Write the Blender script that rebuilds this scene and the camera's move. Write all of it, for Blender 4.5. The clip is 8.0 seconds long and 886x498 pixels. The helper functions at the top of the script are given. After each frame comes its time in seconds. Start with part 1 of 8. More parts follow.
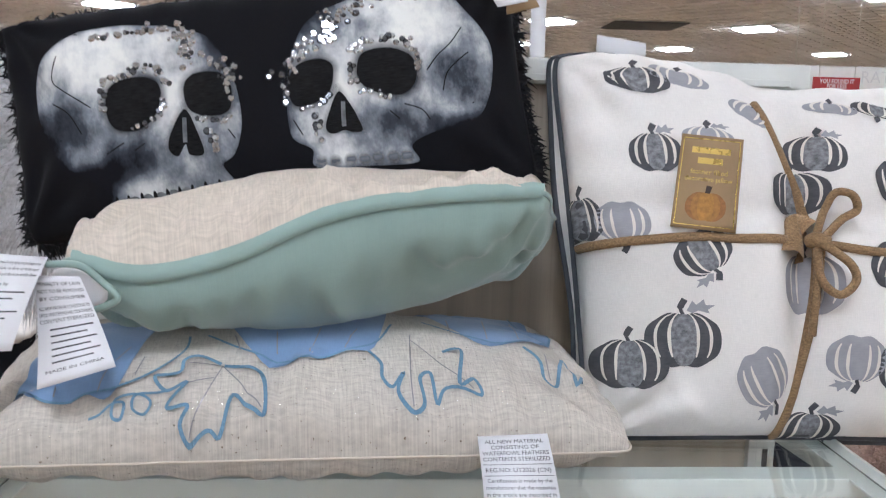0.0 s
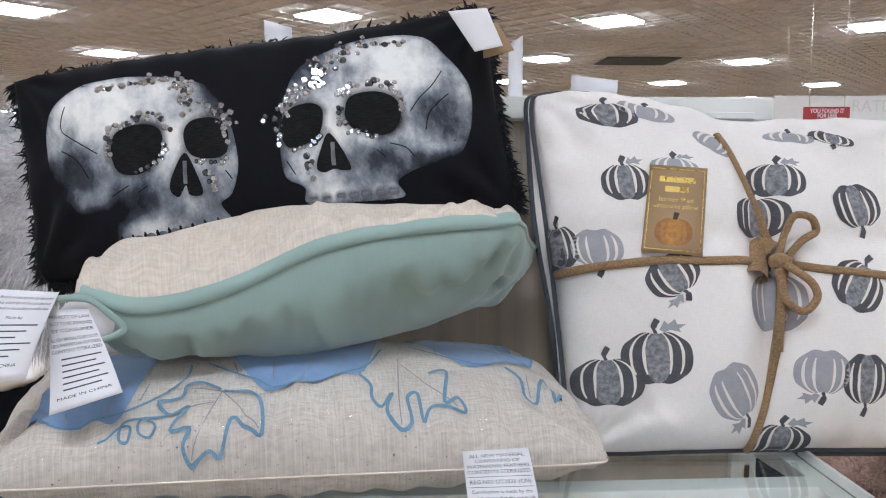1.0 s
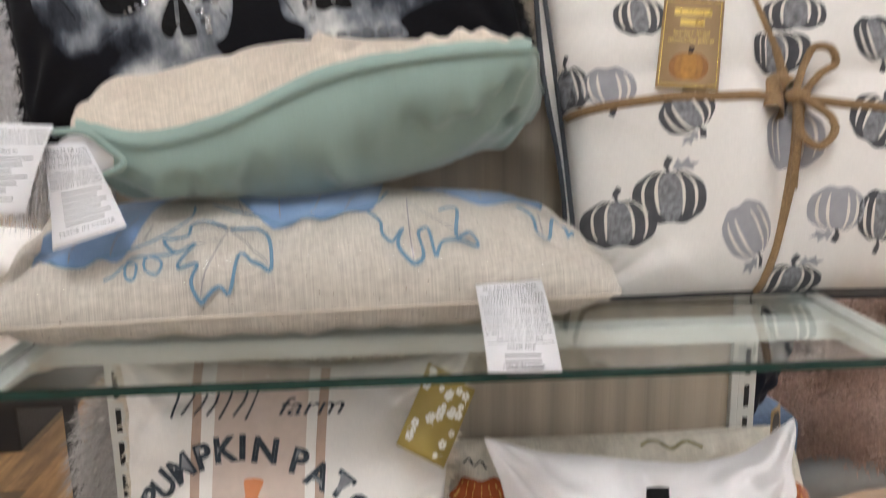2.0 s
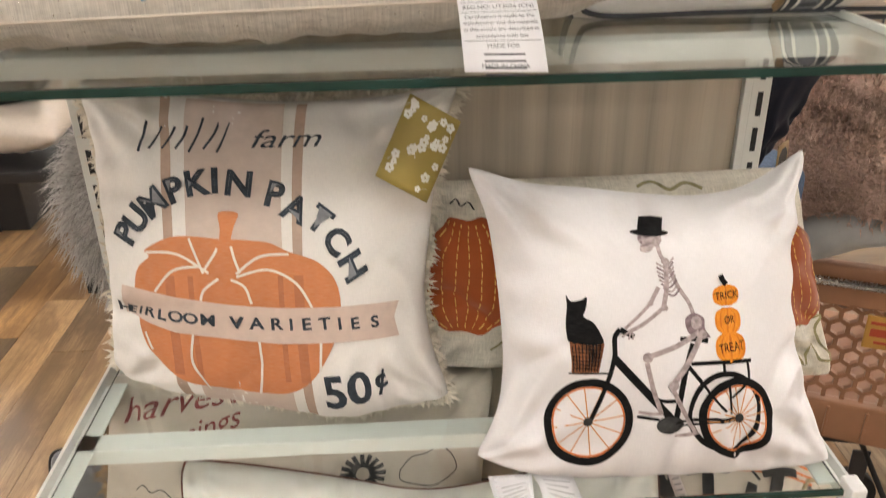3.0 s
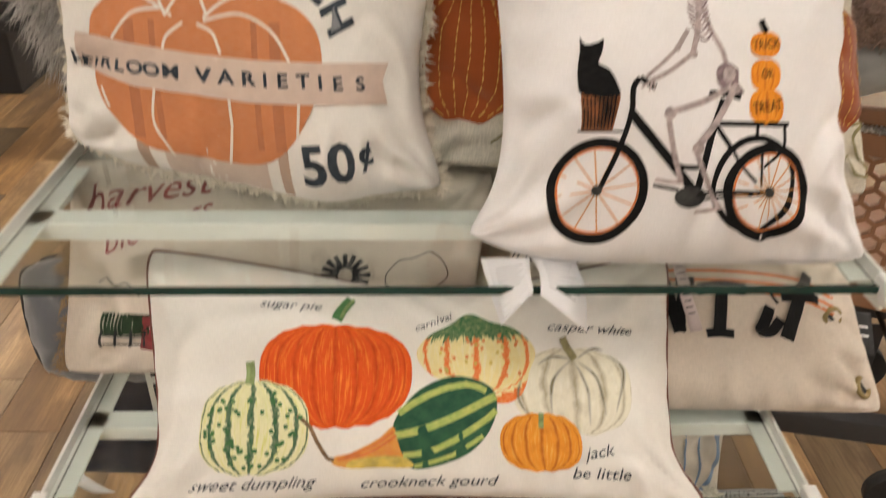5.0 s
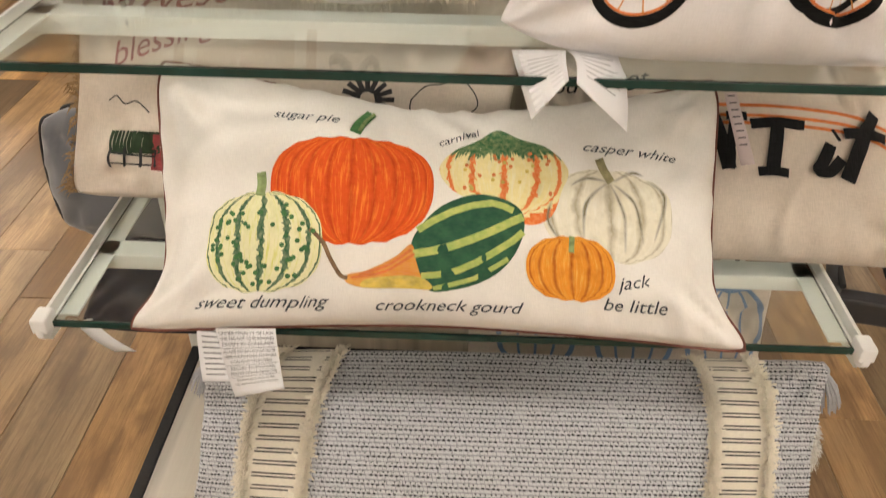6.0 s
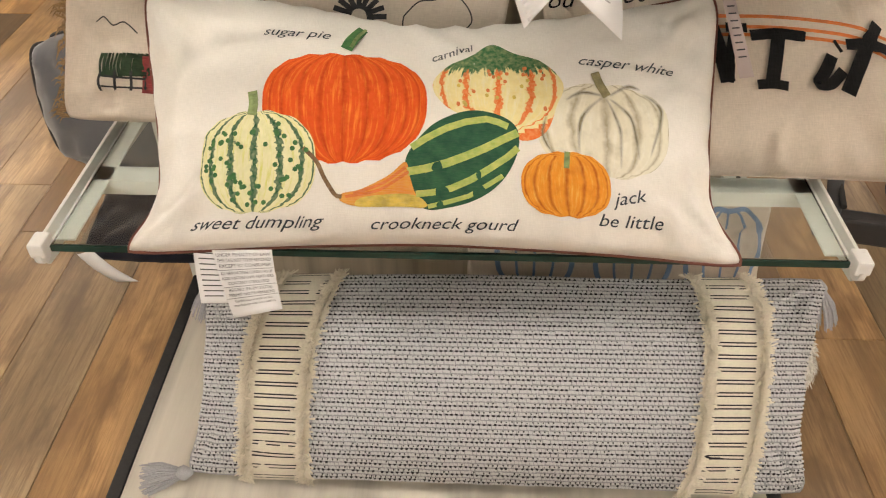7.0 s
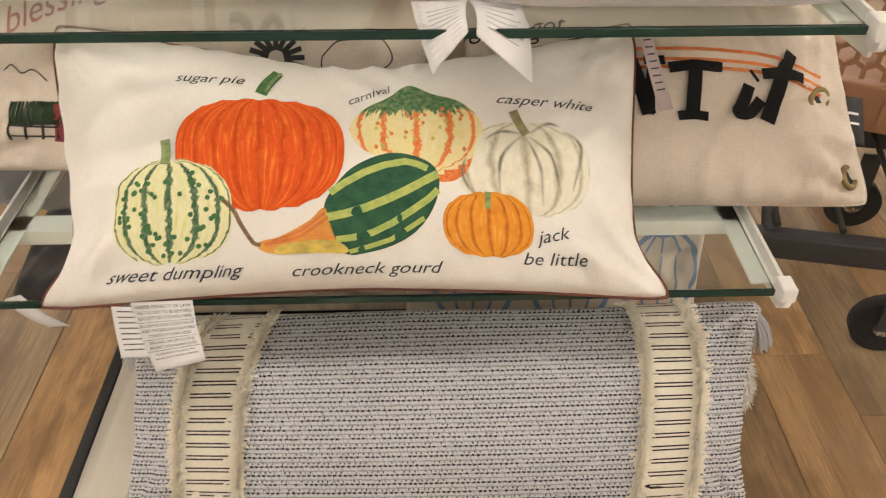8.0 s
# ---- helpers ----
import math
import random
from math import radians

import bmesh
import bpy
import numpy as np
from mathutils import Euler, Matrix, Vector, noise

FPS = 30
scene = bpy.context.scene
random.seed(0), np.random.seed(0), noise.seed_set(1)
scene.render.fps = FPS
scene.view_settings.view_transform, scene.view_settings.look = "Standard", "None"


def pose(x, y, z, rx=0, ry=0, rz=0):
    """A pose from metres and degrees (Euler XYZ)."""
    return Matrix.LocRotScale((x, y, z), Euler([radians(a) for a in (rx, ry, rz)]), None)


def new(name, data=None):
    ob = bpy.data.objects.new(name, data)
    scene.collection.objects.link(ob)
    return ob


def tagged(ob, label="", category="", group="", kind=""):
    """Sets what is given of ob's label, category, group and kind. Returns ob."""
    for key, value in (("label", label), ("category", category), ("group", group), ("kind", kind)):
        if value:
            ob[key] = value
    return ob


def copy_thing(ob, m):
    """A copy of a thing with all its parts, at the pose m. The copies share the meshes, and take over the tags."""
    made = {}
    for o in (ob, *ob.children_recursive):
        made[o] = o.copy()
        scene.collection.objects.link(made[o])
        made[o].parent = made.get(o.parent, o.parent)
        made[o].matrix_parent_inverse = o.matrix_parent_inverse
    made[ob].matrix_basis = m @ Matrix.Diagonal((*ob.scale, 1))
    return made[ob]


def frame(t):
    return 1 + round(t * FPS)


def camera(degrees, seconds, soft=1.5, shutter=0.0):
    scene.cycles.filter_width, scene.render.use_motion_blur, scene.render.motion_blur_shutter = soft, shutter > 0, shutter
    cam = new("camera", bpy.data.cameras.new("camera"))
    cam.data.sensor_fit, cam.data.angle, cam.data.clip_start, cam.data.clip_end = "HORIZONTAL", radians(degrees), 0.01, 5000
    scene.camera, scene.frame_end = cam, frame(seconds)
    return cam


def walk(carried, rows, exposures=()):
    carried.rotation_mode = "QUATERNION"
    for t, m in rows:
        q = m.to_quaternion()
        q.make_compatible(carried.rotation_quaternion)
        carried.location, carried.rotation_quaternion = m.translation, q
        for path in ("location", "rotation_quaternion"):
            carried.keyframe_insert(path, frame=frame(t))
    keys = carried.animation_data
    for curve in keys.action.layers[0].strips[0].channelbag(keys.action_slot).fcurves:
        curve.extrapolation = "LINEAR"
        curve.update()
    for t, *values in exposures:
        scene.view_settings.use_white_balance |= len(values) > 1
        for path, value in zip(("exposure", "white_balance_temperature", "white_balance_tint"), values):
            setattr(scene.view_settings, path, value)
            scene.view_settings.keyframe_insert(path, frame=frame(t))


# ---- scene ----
import mathutils.geometry as geom

cam = camera(57.4, 8.0, soft=1.1, shutter=0.5)
# seconds, x, y, z, yaw, pitch, roll
ROWS = [
    (0.0, -0.055, 0.000, 1.673, -2.99, -8.35, -1.30),
    (0.5, -0.045, -0.037, 1.672, -2.33, -6.27, -0.05),
    (1.0, -0.038, -0.059, 1.671, -2.80, -5.70, 0.10),
    (1.5, -0.038, -0.077, 1.664, -3.21, -5.88, 0.20),
    (1.6, -0.040, -0.074, 1.657, -3.24, -6.51, 0.27),
    (1.7, -0.043, -0.069, 1.645, -3.28, -7.53, 0.37),
    (1.8, -0.049, -0.060, 1.626, -3.36, -9.23, 0.56),
    (1.9, -0.055, -0.052, 1.607, -3.43, -10.94, 0.74),
    (2.0, -0.059, -0.046, 1.593, -3.49, -12.20, 0.88),
    (2.2, -0.061, -0.028, 1.560, -3.58, -15.73, 0.93),
    (3.3, -0.011, -0.003, 1.481, -1.90, -27.76, 1.39),
    (3.5, -0.007, -0.001, 1.474, -1.72, -28.02, 1.49),
    (4.0, -0.007, 0.005, 1.449, -2.07, -29.24, 0.99),
    (4.5, -0.009, 0.010, 1.386, -2.55, -30.59, -0.06),
    (5.0, -0.010, 0.009, 1.292, -1.82, -31.83, -0.90),
    (5.2, -0.008, 0.010, 1.242, -0.89, -32.70, -1.07),
    (6.3, 0.014, -0.017, 1.128, 1.73, -37.36, -0.87),
    (6.5, 0.016, -0.019, 1.125, 1.79, -38.52, -0.65),
    (7.0, 0.019, -0.020, 1.120, 1.82, -40.30, -0.02),
    (7.5, 0.039, -0.005, 1.130, -0.19, -40.07, -0.38),
    (8.0, 0.060, 0.010, 1.136, -1.55, -39.39, -0.07),
]
EXPOSURES = [(0.0, -0.07, 5550, 10), (0.5, -0.12, 5550, 10), (1.5, -0.1, 5600, 10), (2.0, -0.12, 6200, 10), (3.3, 0.03, 6850, 10), (4.3, 0.0, 6850, 10), (5.0, -0.19, 7200, 10), (5.3, -0.15, 7300, 10), (6.4, -0.04, 7450, 10), (8.0, -0.05, 7450, 10)]
walk(cam, [(t, pose(x, y, z, 90 + p, 0, w) @ pose(0, 0, 0, 0, 0, -r)) for t, x, y, z, w, p, r in ROWS], EXPOSURES)

# ---- world and light ----
world = bpy.data.worlds.new("world")
scene.world = world
world.use_nodes = True
world.node_tree.nodes["Background"].inputs[0].default_value = (0.9, 0.93, 1.0, 1)
world.node_tree.nodes["Background"].inputs[1].default_value = 0.3
LAMP = 38.0


# ---- materials ----
def nodes_of(name, rough=0.8, metal=0.0):
    m = bpy.data.materials.new(name)
    m.use_nodes = True
    nt = m.node_tree
    b = nt.nodes["Principled BSDF"]
    b.inputs["Roughness"].default_value, b.inputs["Metallic"].default_value = rough, metal
    return m, nt, b


def node(nt, kind, **inputs):
    n = nt.nodes.new(kind)
    for k, v in inputs.items():
        n.inputs[k.replace("_", " ")].default_value = v
    return n


def mixed(nt, fac, a, b, mode="MIX"):
    n = nt.nodes.new("ShaderNodeMix")
    n.data_type, n.blend_type = "RGBA", mode
    for sock, val in ((n.inputs[0], fac), (n.inputs[6], a), (n.inputs[7], b)):
        if isinstance(val, bpy.types.NodeSocket):
            nt.links.new(val, sock)
        else:
            sock.default_value = (*val, 1) if isinstance(val, tuple) else val
    return n.outputs[2]


def ramp(nt, fac, lo, hi, a=0.0, b=1.0):
    n = nt.nodes.new("ShaderNodeMapRange")
    nt.links.new(fac, n.inputs[0])
    for i, v in enumerate((lo, hi, a, b)):
        n.inputs[i + 1].default_value = v
    return n.outputs[0]


def coords(nt, kind="UV", scale=(1, 1, 1), turn=0.0):
    c = nt.nodes.new("ShaderNodeTexCoord")
    m = nt.nodes.new("ShaderNodeMapping")
    nt.links.new(c.outputs[kind], m.inputs[0])
    m.inputs["Scale"].default_value = scale
    m.inputs["Rotation"].default_value = (0, 0, turn)
    return m.outputs[0]


def noisy(nt, vec, scale, detail=3.0, rough=0.6):
    n = node(nt, "ShaderNodeTexNoise", Scale=scale, Detail=detail, Roughness=rough)
    nt.links.new(vec, n.inputs["Vector"])
    return n.outputs[0]


def bump(nt, b, height, strength=0.3, distance=0.001):
    n = node(nt, "ShaderNodeBump", Strength=strength, Distance=distance)
    nt.links.new(height, n.inputs["Height"])
    nt.links.new(n.outputs[0], b.inputs["Normal"])


def cloth(name, col, rough=0.9, slub=0.08, weave=900.0, relief=0.35, stain=0.06, sheen=0.1, kind="UV", glitter=0.0):
    """Woven cloth: fine weft and warp, slubs, and slow unevenness."""
    m, nt, b = nodes_of(name, rough)
    v1 = noisy(nt, coords(nt, kind, (weave * 0.12, weave, weave)), 1.0, 2)
    v2 = noisy(nt, coords(nt, kind, (weave, weave * 0.12, weave)), 1.0, 2)
    big = noisy(nt, coords(nt, kind), 9.0, 4)
    add = nt.nodes.new("ShaderNodeMath")
    nt.links.new(v1, add.inputs[0]), nt.links.new(v2, add.inputs[1])
    thread = ramp(nt, add.outputs[0], 0.75, 1.25, 1 - slub, 1 + slub)
    slow = ramp(nt, big, 0.3, 0.7, 1 - stain, 1 + stain * 0.4)
    mul = nt.nodes.new("ShaderNodeMath")
    mul.operation = "MULTIPLY"
    nt.links.new(thread, mul.inputs[0]), nt.links.new(slow, mul.inputs[1])
    comb = nt.nodes.new("ShaderNodeCombineColor")
    for i in range(3):
        nt.links.new(mul.outputs[0], comb.inputs[i])
    c = mixed(nt, 1.0, col, comb.outputs[0], "MULTIPLY")
    nt.links.new(c, b.inputs["Base Color"])
    b.inputs["Sheen Weight"].default_value = sheen
    b.inputs["Specular IOR Level"].default_value = 0.2
    if glitter:
        g = noisy(nt, coords(nt, kind, (260, 1500, 260)), 1.0, 1)
        nt.links.new(ramp(nt, g, 0.66, 0.72, 0.0, glitter), b.inputs["Metallic"])
        nt.links.new(ramp(nt, g, 0.66, 0.72, rough, 0.25), b.inputs["Roughness"])
    bump(nt, b, add.outputs[0], relief, 0.0006)
    return m


def paint(name, col, rough=0.45, metal=0.0, var=0.05, scale=14.0, relief=0.05, kind="Object", spec=0.5):
    m, nt, b = nodes_of(name, rough, metal)
    n1 = noisy(nt, coords(nt, kind), scale, 5)
    n2 = noisy(nt, coords(nt, kind), scale * 14, 2)
    lo = tuple(c * (1 - var * 2) for c in col)
    hi = tuple(min(1, c * (1 + var)) for c in col)
    nt.links.new(mixed(nt, ramp(nt, n1, 0.3, 0.7), lo, hi), b.inputs["Base Color"])
    nt.links.new(ramp(nt, n2, 0.3, 0.7, max(0.02, rough - 0.08), rough + 0.08), b.inputs["Roughness"])
    b.inputs["Specular IOR Level"].default_value = spec
    if relief:
        bump(nt, b, n2, relief, 0.001)
    return m


def ink(name, col, var=0.12, scale=60.0, dark=None, streak=(1, 1, 1), rough=0.9):
    """Printed colour on cloth, a little uneven, with the cloth's thread in it."""
    m, nt, b = nodes_of(name, rough)
    n1 = noisy(nt, coords(nt, "UV", streak), scale, 4)
    n2 = noisy(nt, coords(nt, "UV", (90, 900, 1)), 1.0, 2)
    lo = dark or tuple(c * (1 - var * 2) for c in col)
    c = mixed(nt, ramp(nt, n1, 0.35, 0.65), lo, col)
    c = mixed(nt, ramp(nt, n2, 0.3, 0.7, 0.0, 0.015 + 0.16 * max(col)), c, (0.75, 0.73, 0.7))
    nt.links.new(c, b.inputs["Base Color"])
    b.inputs["Specular IOR Level"].default_value = 0.15
    bump(nt, b, n2, 0.2, 0.0005)
    return m


def soft_ink(name, col, var=0.15, scale=45.0, streak=(1, 1, 1), strong=1.0):
    """Printed colour that fades out towards the patch's outline."""
    m = ink(name, col, var, scale, None, streak)
    nt = m.node_tree
    b = nt.nodes["Principled BSDF"]
    a = nt.nodes.new("ShaderNodeAttribute")
    a.attribute_name = "fade"
    n = noisy(nt, coords(nt, "UV", streak), scale * 0.8, 4)
    mul = nt.nodes.new("ShaderNodeMath")
    mul.operation = "MULTIPLY"
    nt.links.new(a.outputs["Fac"], mul.inputs[0])
    nt.links.new(ramp(nt, n, 0.25, 0.6, 0.35 * strong, strong), mul.inputs[1])
    nt.links.new(mul.outputs[0], b.inputs["Alpha"])
    return m


def gourd(name, base, dark, light, count, stripe=None, wide=0.3, deep=0.85, top=None):
    """Watercolour of a ribbed gourd: shaded ribs, streaks along them, blotches, and jagged stripes on the ribs."""
    m, nt, b = nodes_of(name, 0.9)
    b.inputs["Specular IOR Level"].default_value = 0.15

    def calc(op, x, y=None):
        n = nt.nodes.new("ShaderNodeMath")
        n.operation = op
        for sock, val in zip(n.inputs, (x, y)):
            if isinstance(val, bpy.types.NodeSocket):
                nt.links.new(val, sock)
            elif val is not None:
                sock.default_value = val
        return n.outputs[0]

    uv = nt.nodes.new("ShaderNodeUVMap")
    uv.uv_map = "ribs"
    cut = nt.nodes.new("ShaderNodeSeparateXYZ")
    nt.links.new(uv.outputs[0], cut.inputs[0])
    fine = noisy(nt, coords(nt, "UV"), 170, 4)
    blot = noisy(nt, coords(nt, "UV"), 55, 4)
    wob = calc("MULTIPLY", calc("SUBTRACT", noisy(nt, coords(nt, "UV"), 40, 2), 0.5), 0.35)
    pos = calc("ADD", calc("MULTIPLY", cut.outputs[0], count / 2), wob)
    dist = calc("MULTIPLY", calc("ABSOLUTE", calc("SUBTRACT", calc("FRACT", pos), 0.5)), 2.0)
    mp = nt.nodes.new("ShaderNodeMapping")
    nt.links.new(uv.outputs[0], mp.inputs[0])
    mp.inputs["Scale"].default_value = (count * 1.7, 0.9, 1)
    streaks = noisy(nt, mp.outputs[0], 1.6, 4, 0.65)
    c = mixed(nt, ramp(nt, streaks, 0.5, 0.68, 0.0, 0.9), base, light)
    c = mixed(nt, ramp(nt, blot, 0.5, 0.72, 0.0, 0.6), c, tuple((x + y) / 2 for x, y in zip(base, dark)))
    line = calc("MULTIPLY", ramp(nt, dist, 0.62, 1.0, 0.0, deep), ramp(nt, blot, 0.3, 0.6, 0.55, 1.0))
    c = mixed(nt, line, c, dark)
    if stripe:
        edge = calc("ADD", dist, calc("MULTIPLY", calc("SUBTRACT", fine, 0.5), 1.1))
        c = mixed(nt, ramp(nt, edge, 1.0 - wide, 1.06 - wide), c, stripe)
    if top:
        crown = calc("ADD", cut.outputs[1], calc("MULTIPLY", calc("SUBTRACT", streaks, 0.5), 1.2))
        c = mixed(nt, ramp(nt, crown, 0.42, 0.5), c, top)
    c = mixed(nt, ramp(nt, fine, 0.4, 0.75, 0.0, 0.25), c, tuple(min(1, x * 1.25 + 0.03) for x in base))
    nt.links.new(c, b.inputs["Base Color"])
    bump(nt, b, fine, 0.15, 0.0005)
    return m


def glass(name, col, rough=0.02):
    m, nt, b = nodes_of(name, rough)
    b.inputs["Base Color"].default_value = (*col, 1)
    b.inputs["Transmission Weight"].default_value = 1.0
    b.inputs["IOR"].default_value = 1.45
    return m


def glow(name, col, strength):
    m, nt, b = nodes_of(name, 0.6)
    b.inputs["Base Color"].default_value = (*col, 1)
    b.inputs["Emission Color"].default_value = (*col, 1)
    b.inputs["Emission Strength"].default_value = strength
    return m


def wood_grain(name, light, dark, along=(3, 60, 3), rough=0.5, per_piece=False, kind="Object"):
    m, nt, b = nodes_of(name, rough)
    v = coords(nt, kind, along)
    if per_piece:
        info = nt.nodes.new("ShaderNodeObjectInfo")
        add = nt.nodes.new("ShaderNodeVectorMath")
        mul = nt.nodes.new("ShaderNodeMath")
        mul.operation, mul.inputs[1].default_value = "MULTIPLY", 90.0
        nt.links.new(info.outputs["Random"], mul.inputs[0])
        nt.links.new(v, add.inputs[0]), nt.links.new(mul.outputs[0], add.inputs[1])
        v = add.outputs[0]
    n1 = noisy(nt, v, 1.0, 6, 0.65)
    n2 = noisy(nt, v, 0.5, 4, 0.6)
    c = mixed(nt, ramp(nt, n1, 0.34, 0.66), dark, light)
    c = mixed(nt, ramp(nt, n2, 0.42, 0.66, 0.0, 0.8), c, tuple(x * 0.6 for x in dark))
    if per_piece:
        fine = nt.nodes.new("ShaderNodeVectorMath")
        fine.operation = "MULTIPLY"
        fine.inputs[1].default_value = (7, 2.2, 1)
        nt.links.new(v, fine.inputs[0])
        c = mixed(nt, ramp(nt, noisy(nt, fine.outputs[0], 1.0, 5, 0.7), 0.45, 0.7, 0.0, 0.6), c, tuple(x * 0.75 for x in dark))
        patchy = nt.nodes.new("ShaderNodeVectorMath")
        patchy.operation = "MULTIPLY"
        patchy.inputs[1].default_value = (0.45, 1.5, 1)
        nt.links.new(v, patchy.inputs[0])
        c = mixed(nt, ramp(nt, noisy(nt, patchy.outputs[0], 1.0, 4, 0.6), 0.48, 0.62, 0.0, 0.7), c, tuple(x * y for x, y in zip(dark, (0.85, 0.85, 0.9))))
        tint = nt.nodes.new("ShaderNodeValToRGB")
        stops = ((0.0, (0.5, 0.47, 0.44)), (0.2, (1.35, 1.12, 0.84)), (0.4, (0.62, 0.6, 0.56)), (0.6, (1.12, 1.06, 0.96)), (0.8, (1.4, 1.1, 0.74)), (1.0, (0.5, 0.41, 0.33)))
        el = tint.color_ramp.elements
        while len(el) < len(stops):
            el.new(0.5)
        for e, (p, col) in zip(el, stops):
            e.position, e.color = p, (*col, 1)
        nt.links.new(info.outputs["Random"], tint.inputs[0])
        c = mixed(nt, 1.0, c, tint.outputs[0], "MULTIPLY")
    nt.links.new(c, b.inputs["Base Color"])
    nt.links.new(ramp(nt, n1, 0.2, 0.8, rough - 0.12, rough + 0.15), b.inputs["Roughness"])
    bump(nt, b, n1, 0.15, 0.0008)
    return m


# ---- building helpers ----
def part(name, bm, material, parent, label=""):
    """Links a bmesh, given in world metres, as one mesh under a thing or a part."""
    me = bpy.data.meshes.new(name)
    bm.to_mesh(me)
    bm.free()
    return part_mesh(name, me, material, parent, label)


def part_mesh(name, me, material, parent, label=""):
    ob = new(name, me)
    for m in (material if isinstance(material, (list, tuple)) else [material]):
        me.materials.append(m)
    if parent is not None:
        base = world_of(parent)
        me.transform(base.inverted())
        ob.parent = parent
    return tagged(ob, label)


def world_of(ob):
    m = ob.matrix_basis.copy()
    while ob.parent is not None:
        ob = ob.parent
        m = ob.matrix_basis @ m
    return m


def thing(name, place, label, category, group="", kind=""):
    ob = new(name)
    ob.empty_display_size = 0.05
    ob.matrix_basis = Matrix.Translation(place)
    return tagged(ob, label, category, group, kind)


def box(bm, lo, hi, bevel=0.0, m=None, seg=2):
    lo, hi = Vector(lo), Vector(hi)
    got = bmesh.ops.create_cube(bm, size=1.0, matrix=Matrix.Translation((lo + hi) / 2) @ Matrix.Diagonal((*(hi - lo), 1)))
    vs = got["verts"]
    if bevel:
        es = list({e for v in vs for e in v.link_edges})
        r = bmesh.ops.bevel(bm, geom=es, offset=bevel, segments=seg, affect="EDGES", profile=0.6)
        vs = list({v for f in r["faces"] for v in f.verts} | {v for v in vs if v.is_valid})
    if m is not None:
        bmesh.ops.transform(bm, matrix=m, verts=vs)
    return vs


def boxed(lo, hi, bevel=0.0, m=None, seg=2):
    bm = bmesh.new()
    box(bm, lo, hi, bevel, m, seg)
    return bm


def tube(bm, path, r, seg=10, cap=True):
    """A round bar of radius r (a number, or one for each point) along a path."""
    path = [Vector(p) for p in path]
    rs = r if isinstance(r, (list, tuple)) else [r] * len(path)
    rings, side = [], None
    for i, p in enumerate(path):
        d = (path[min(i + 1, len(path) - 1)] - path[max(i - 1, 0)]).normalized()
        if side is None:
            side = d.orthogonal().normalized()
        side = (side - d * side.dot(d)).normalized()
        up = d.cross(side)
        rings.append([bm.verts.new(p + rs[i] * (math.cos(a) * side + math.sin(a) * up)) for a in (2 * math.pi * k / seg for k in range(seg))])
    for a, b in zip(rings, rings[1:]):
        for k in range(seg):
            f = bm.faces.new((a[k], a[(k + 1) % seg], b[(k + 1) % seg], b[k]))
            f.smooth = True
    if cap:
        bm.faces.new(rings[0][::-1]), bm.faces.new(rings[-1])
    return bm


def tubed(path, r, seg=10):
    bm = tube(bmesh.new(), path, r, seg)
    bmesh.ops.recalc_face_normals(bm, faces=bm.faces)
    return bm


def spline(pts, n=8, closed=True):
    """A smooth line through a few points."""
    P = [np.array(p, float) for p in pts]
    out = []
    k = len(P)
    for i in range(k if closed else k - 1):
        if closed:
            a, b, c, d = P[i - 1], P[i], P[(i + 1) % k], P[(i + 2) % k]
        else:
            a, b, c, d = P[max(i - 1, 0)], P[i], P[i + 1], P[min(i + 2, k - 1)]
        for j in range(n):
            t = j / n
            out.append(0.5 * (2 * b + (c - a) * t + (2 * a - 5 * b + 4 * c - d) * t * t + (3 * b - a - 3 * c + d) * t ** 3))
    if not closed:
        out.append(P[-1])
    return [tuple(p) for p in out]


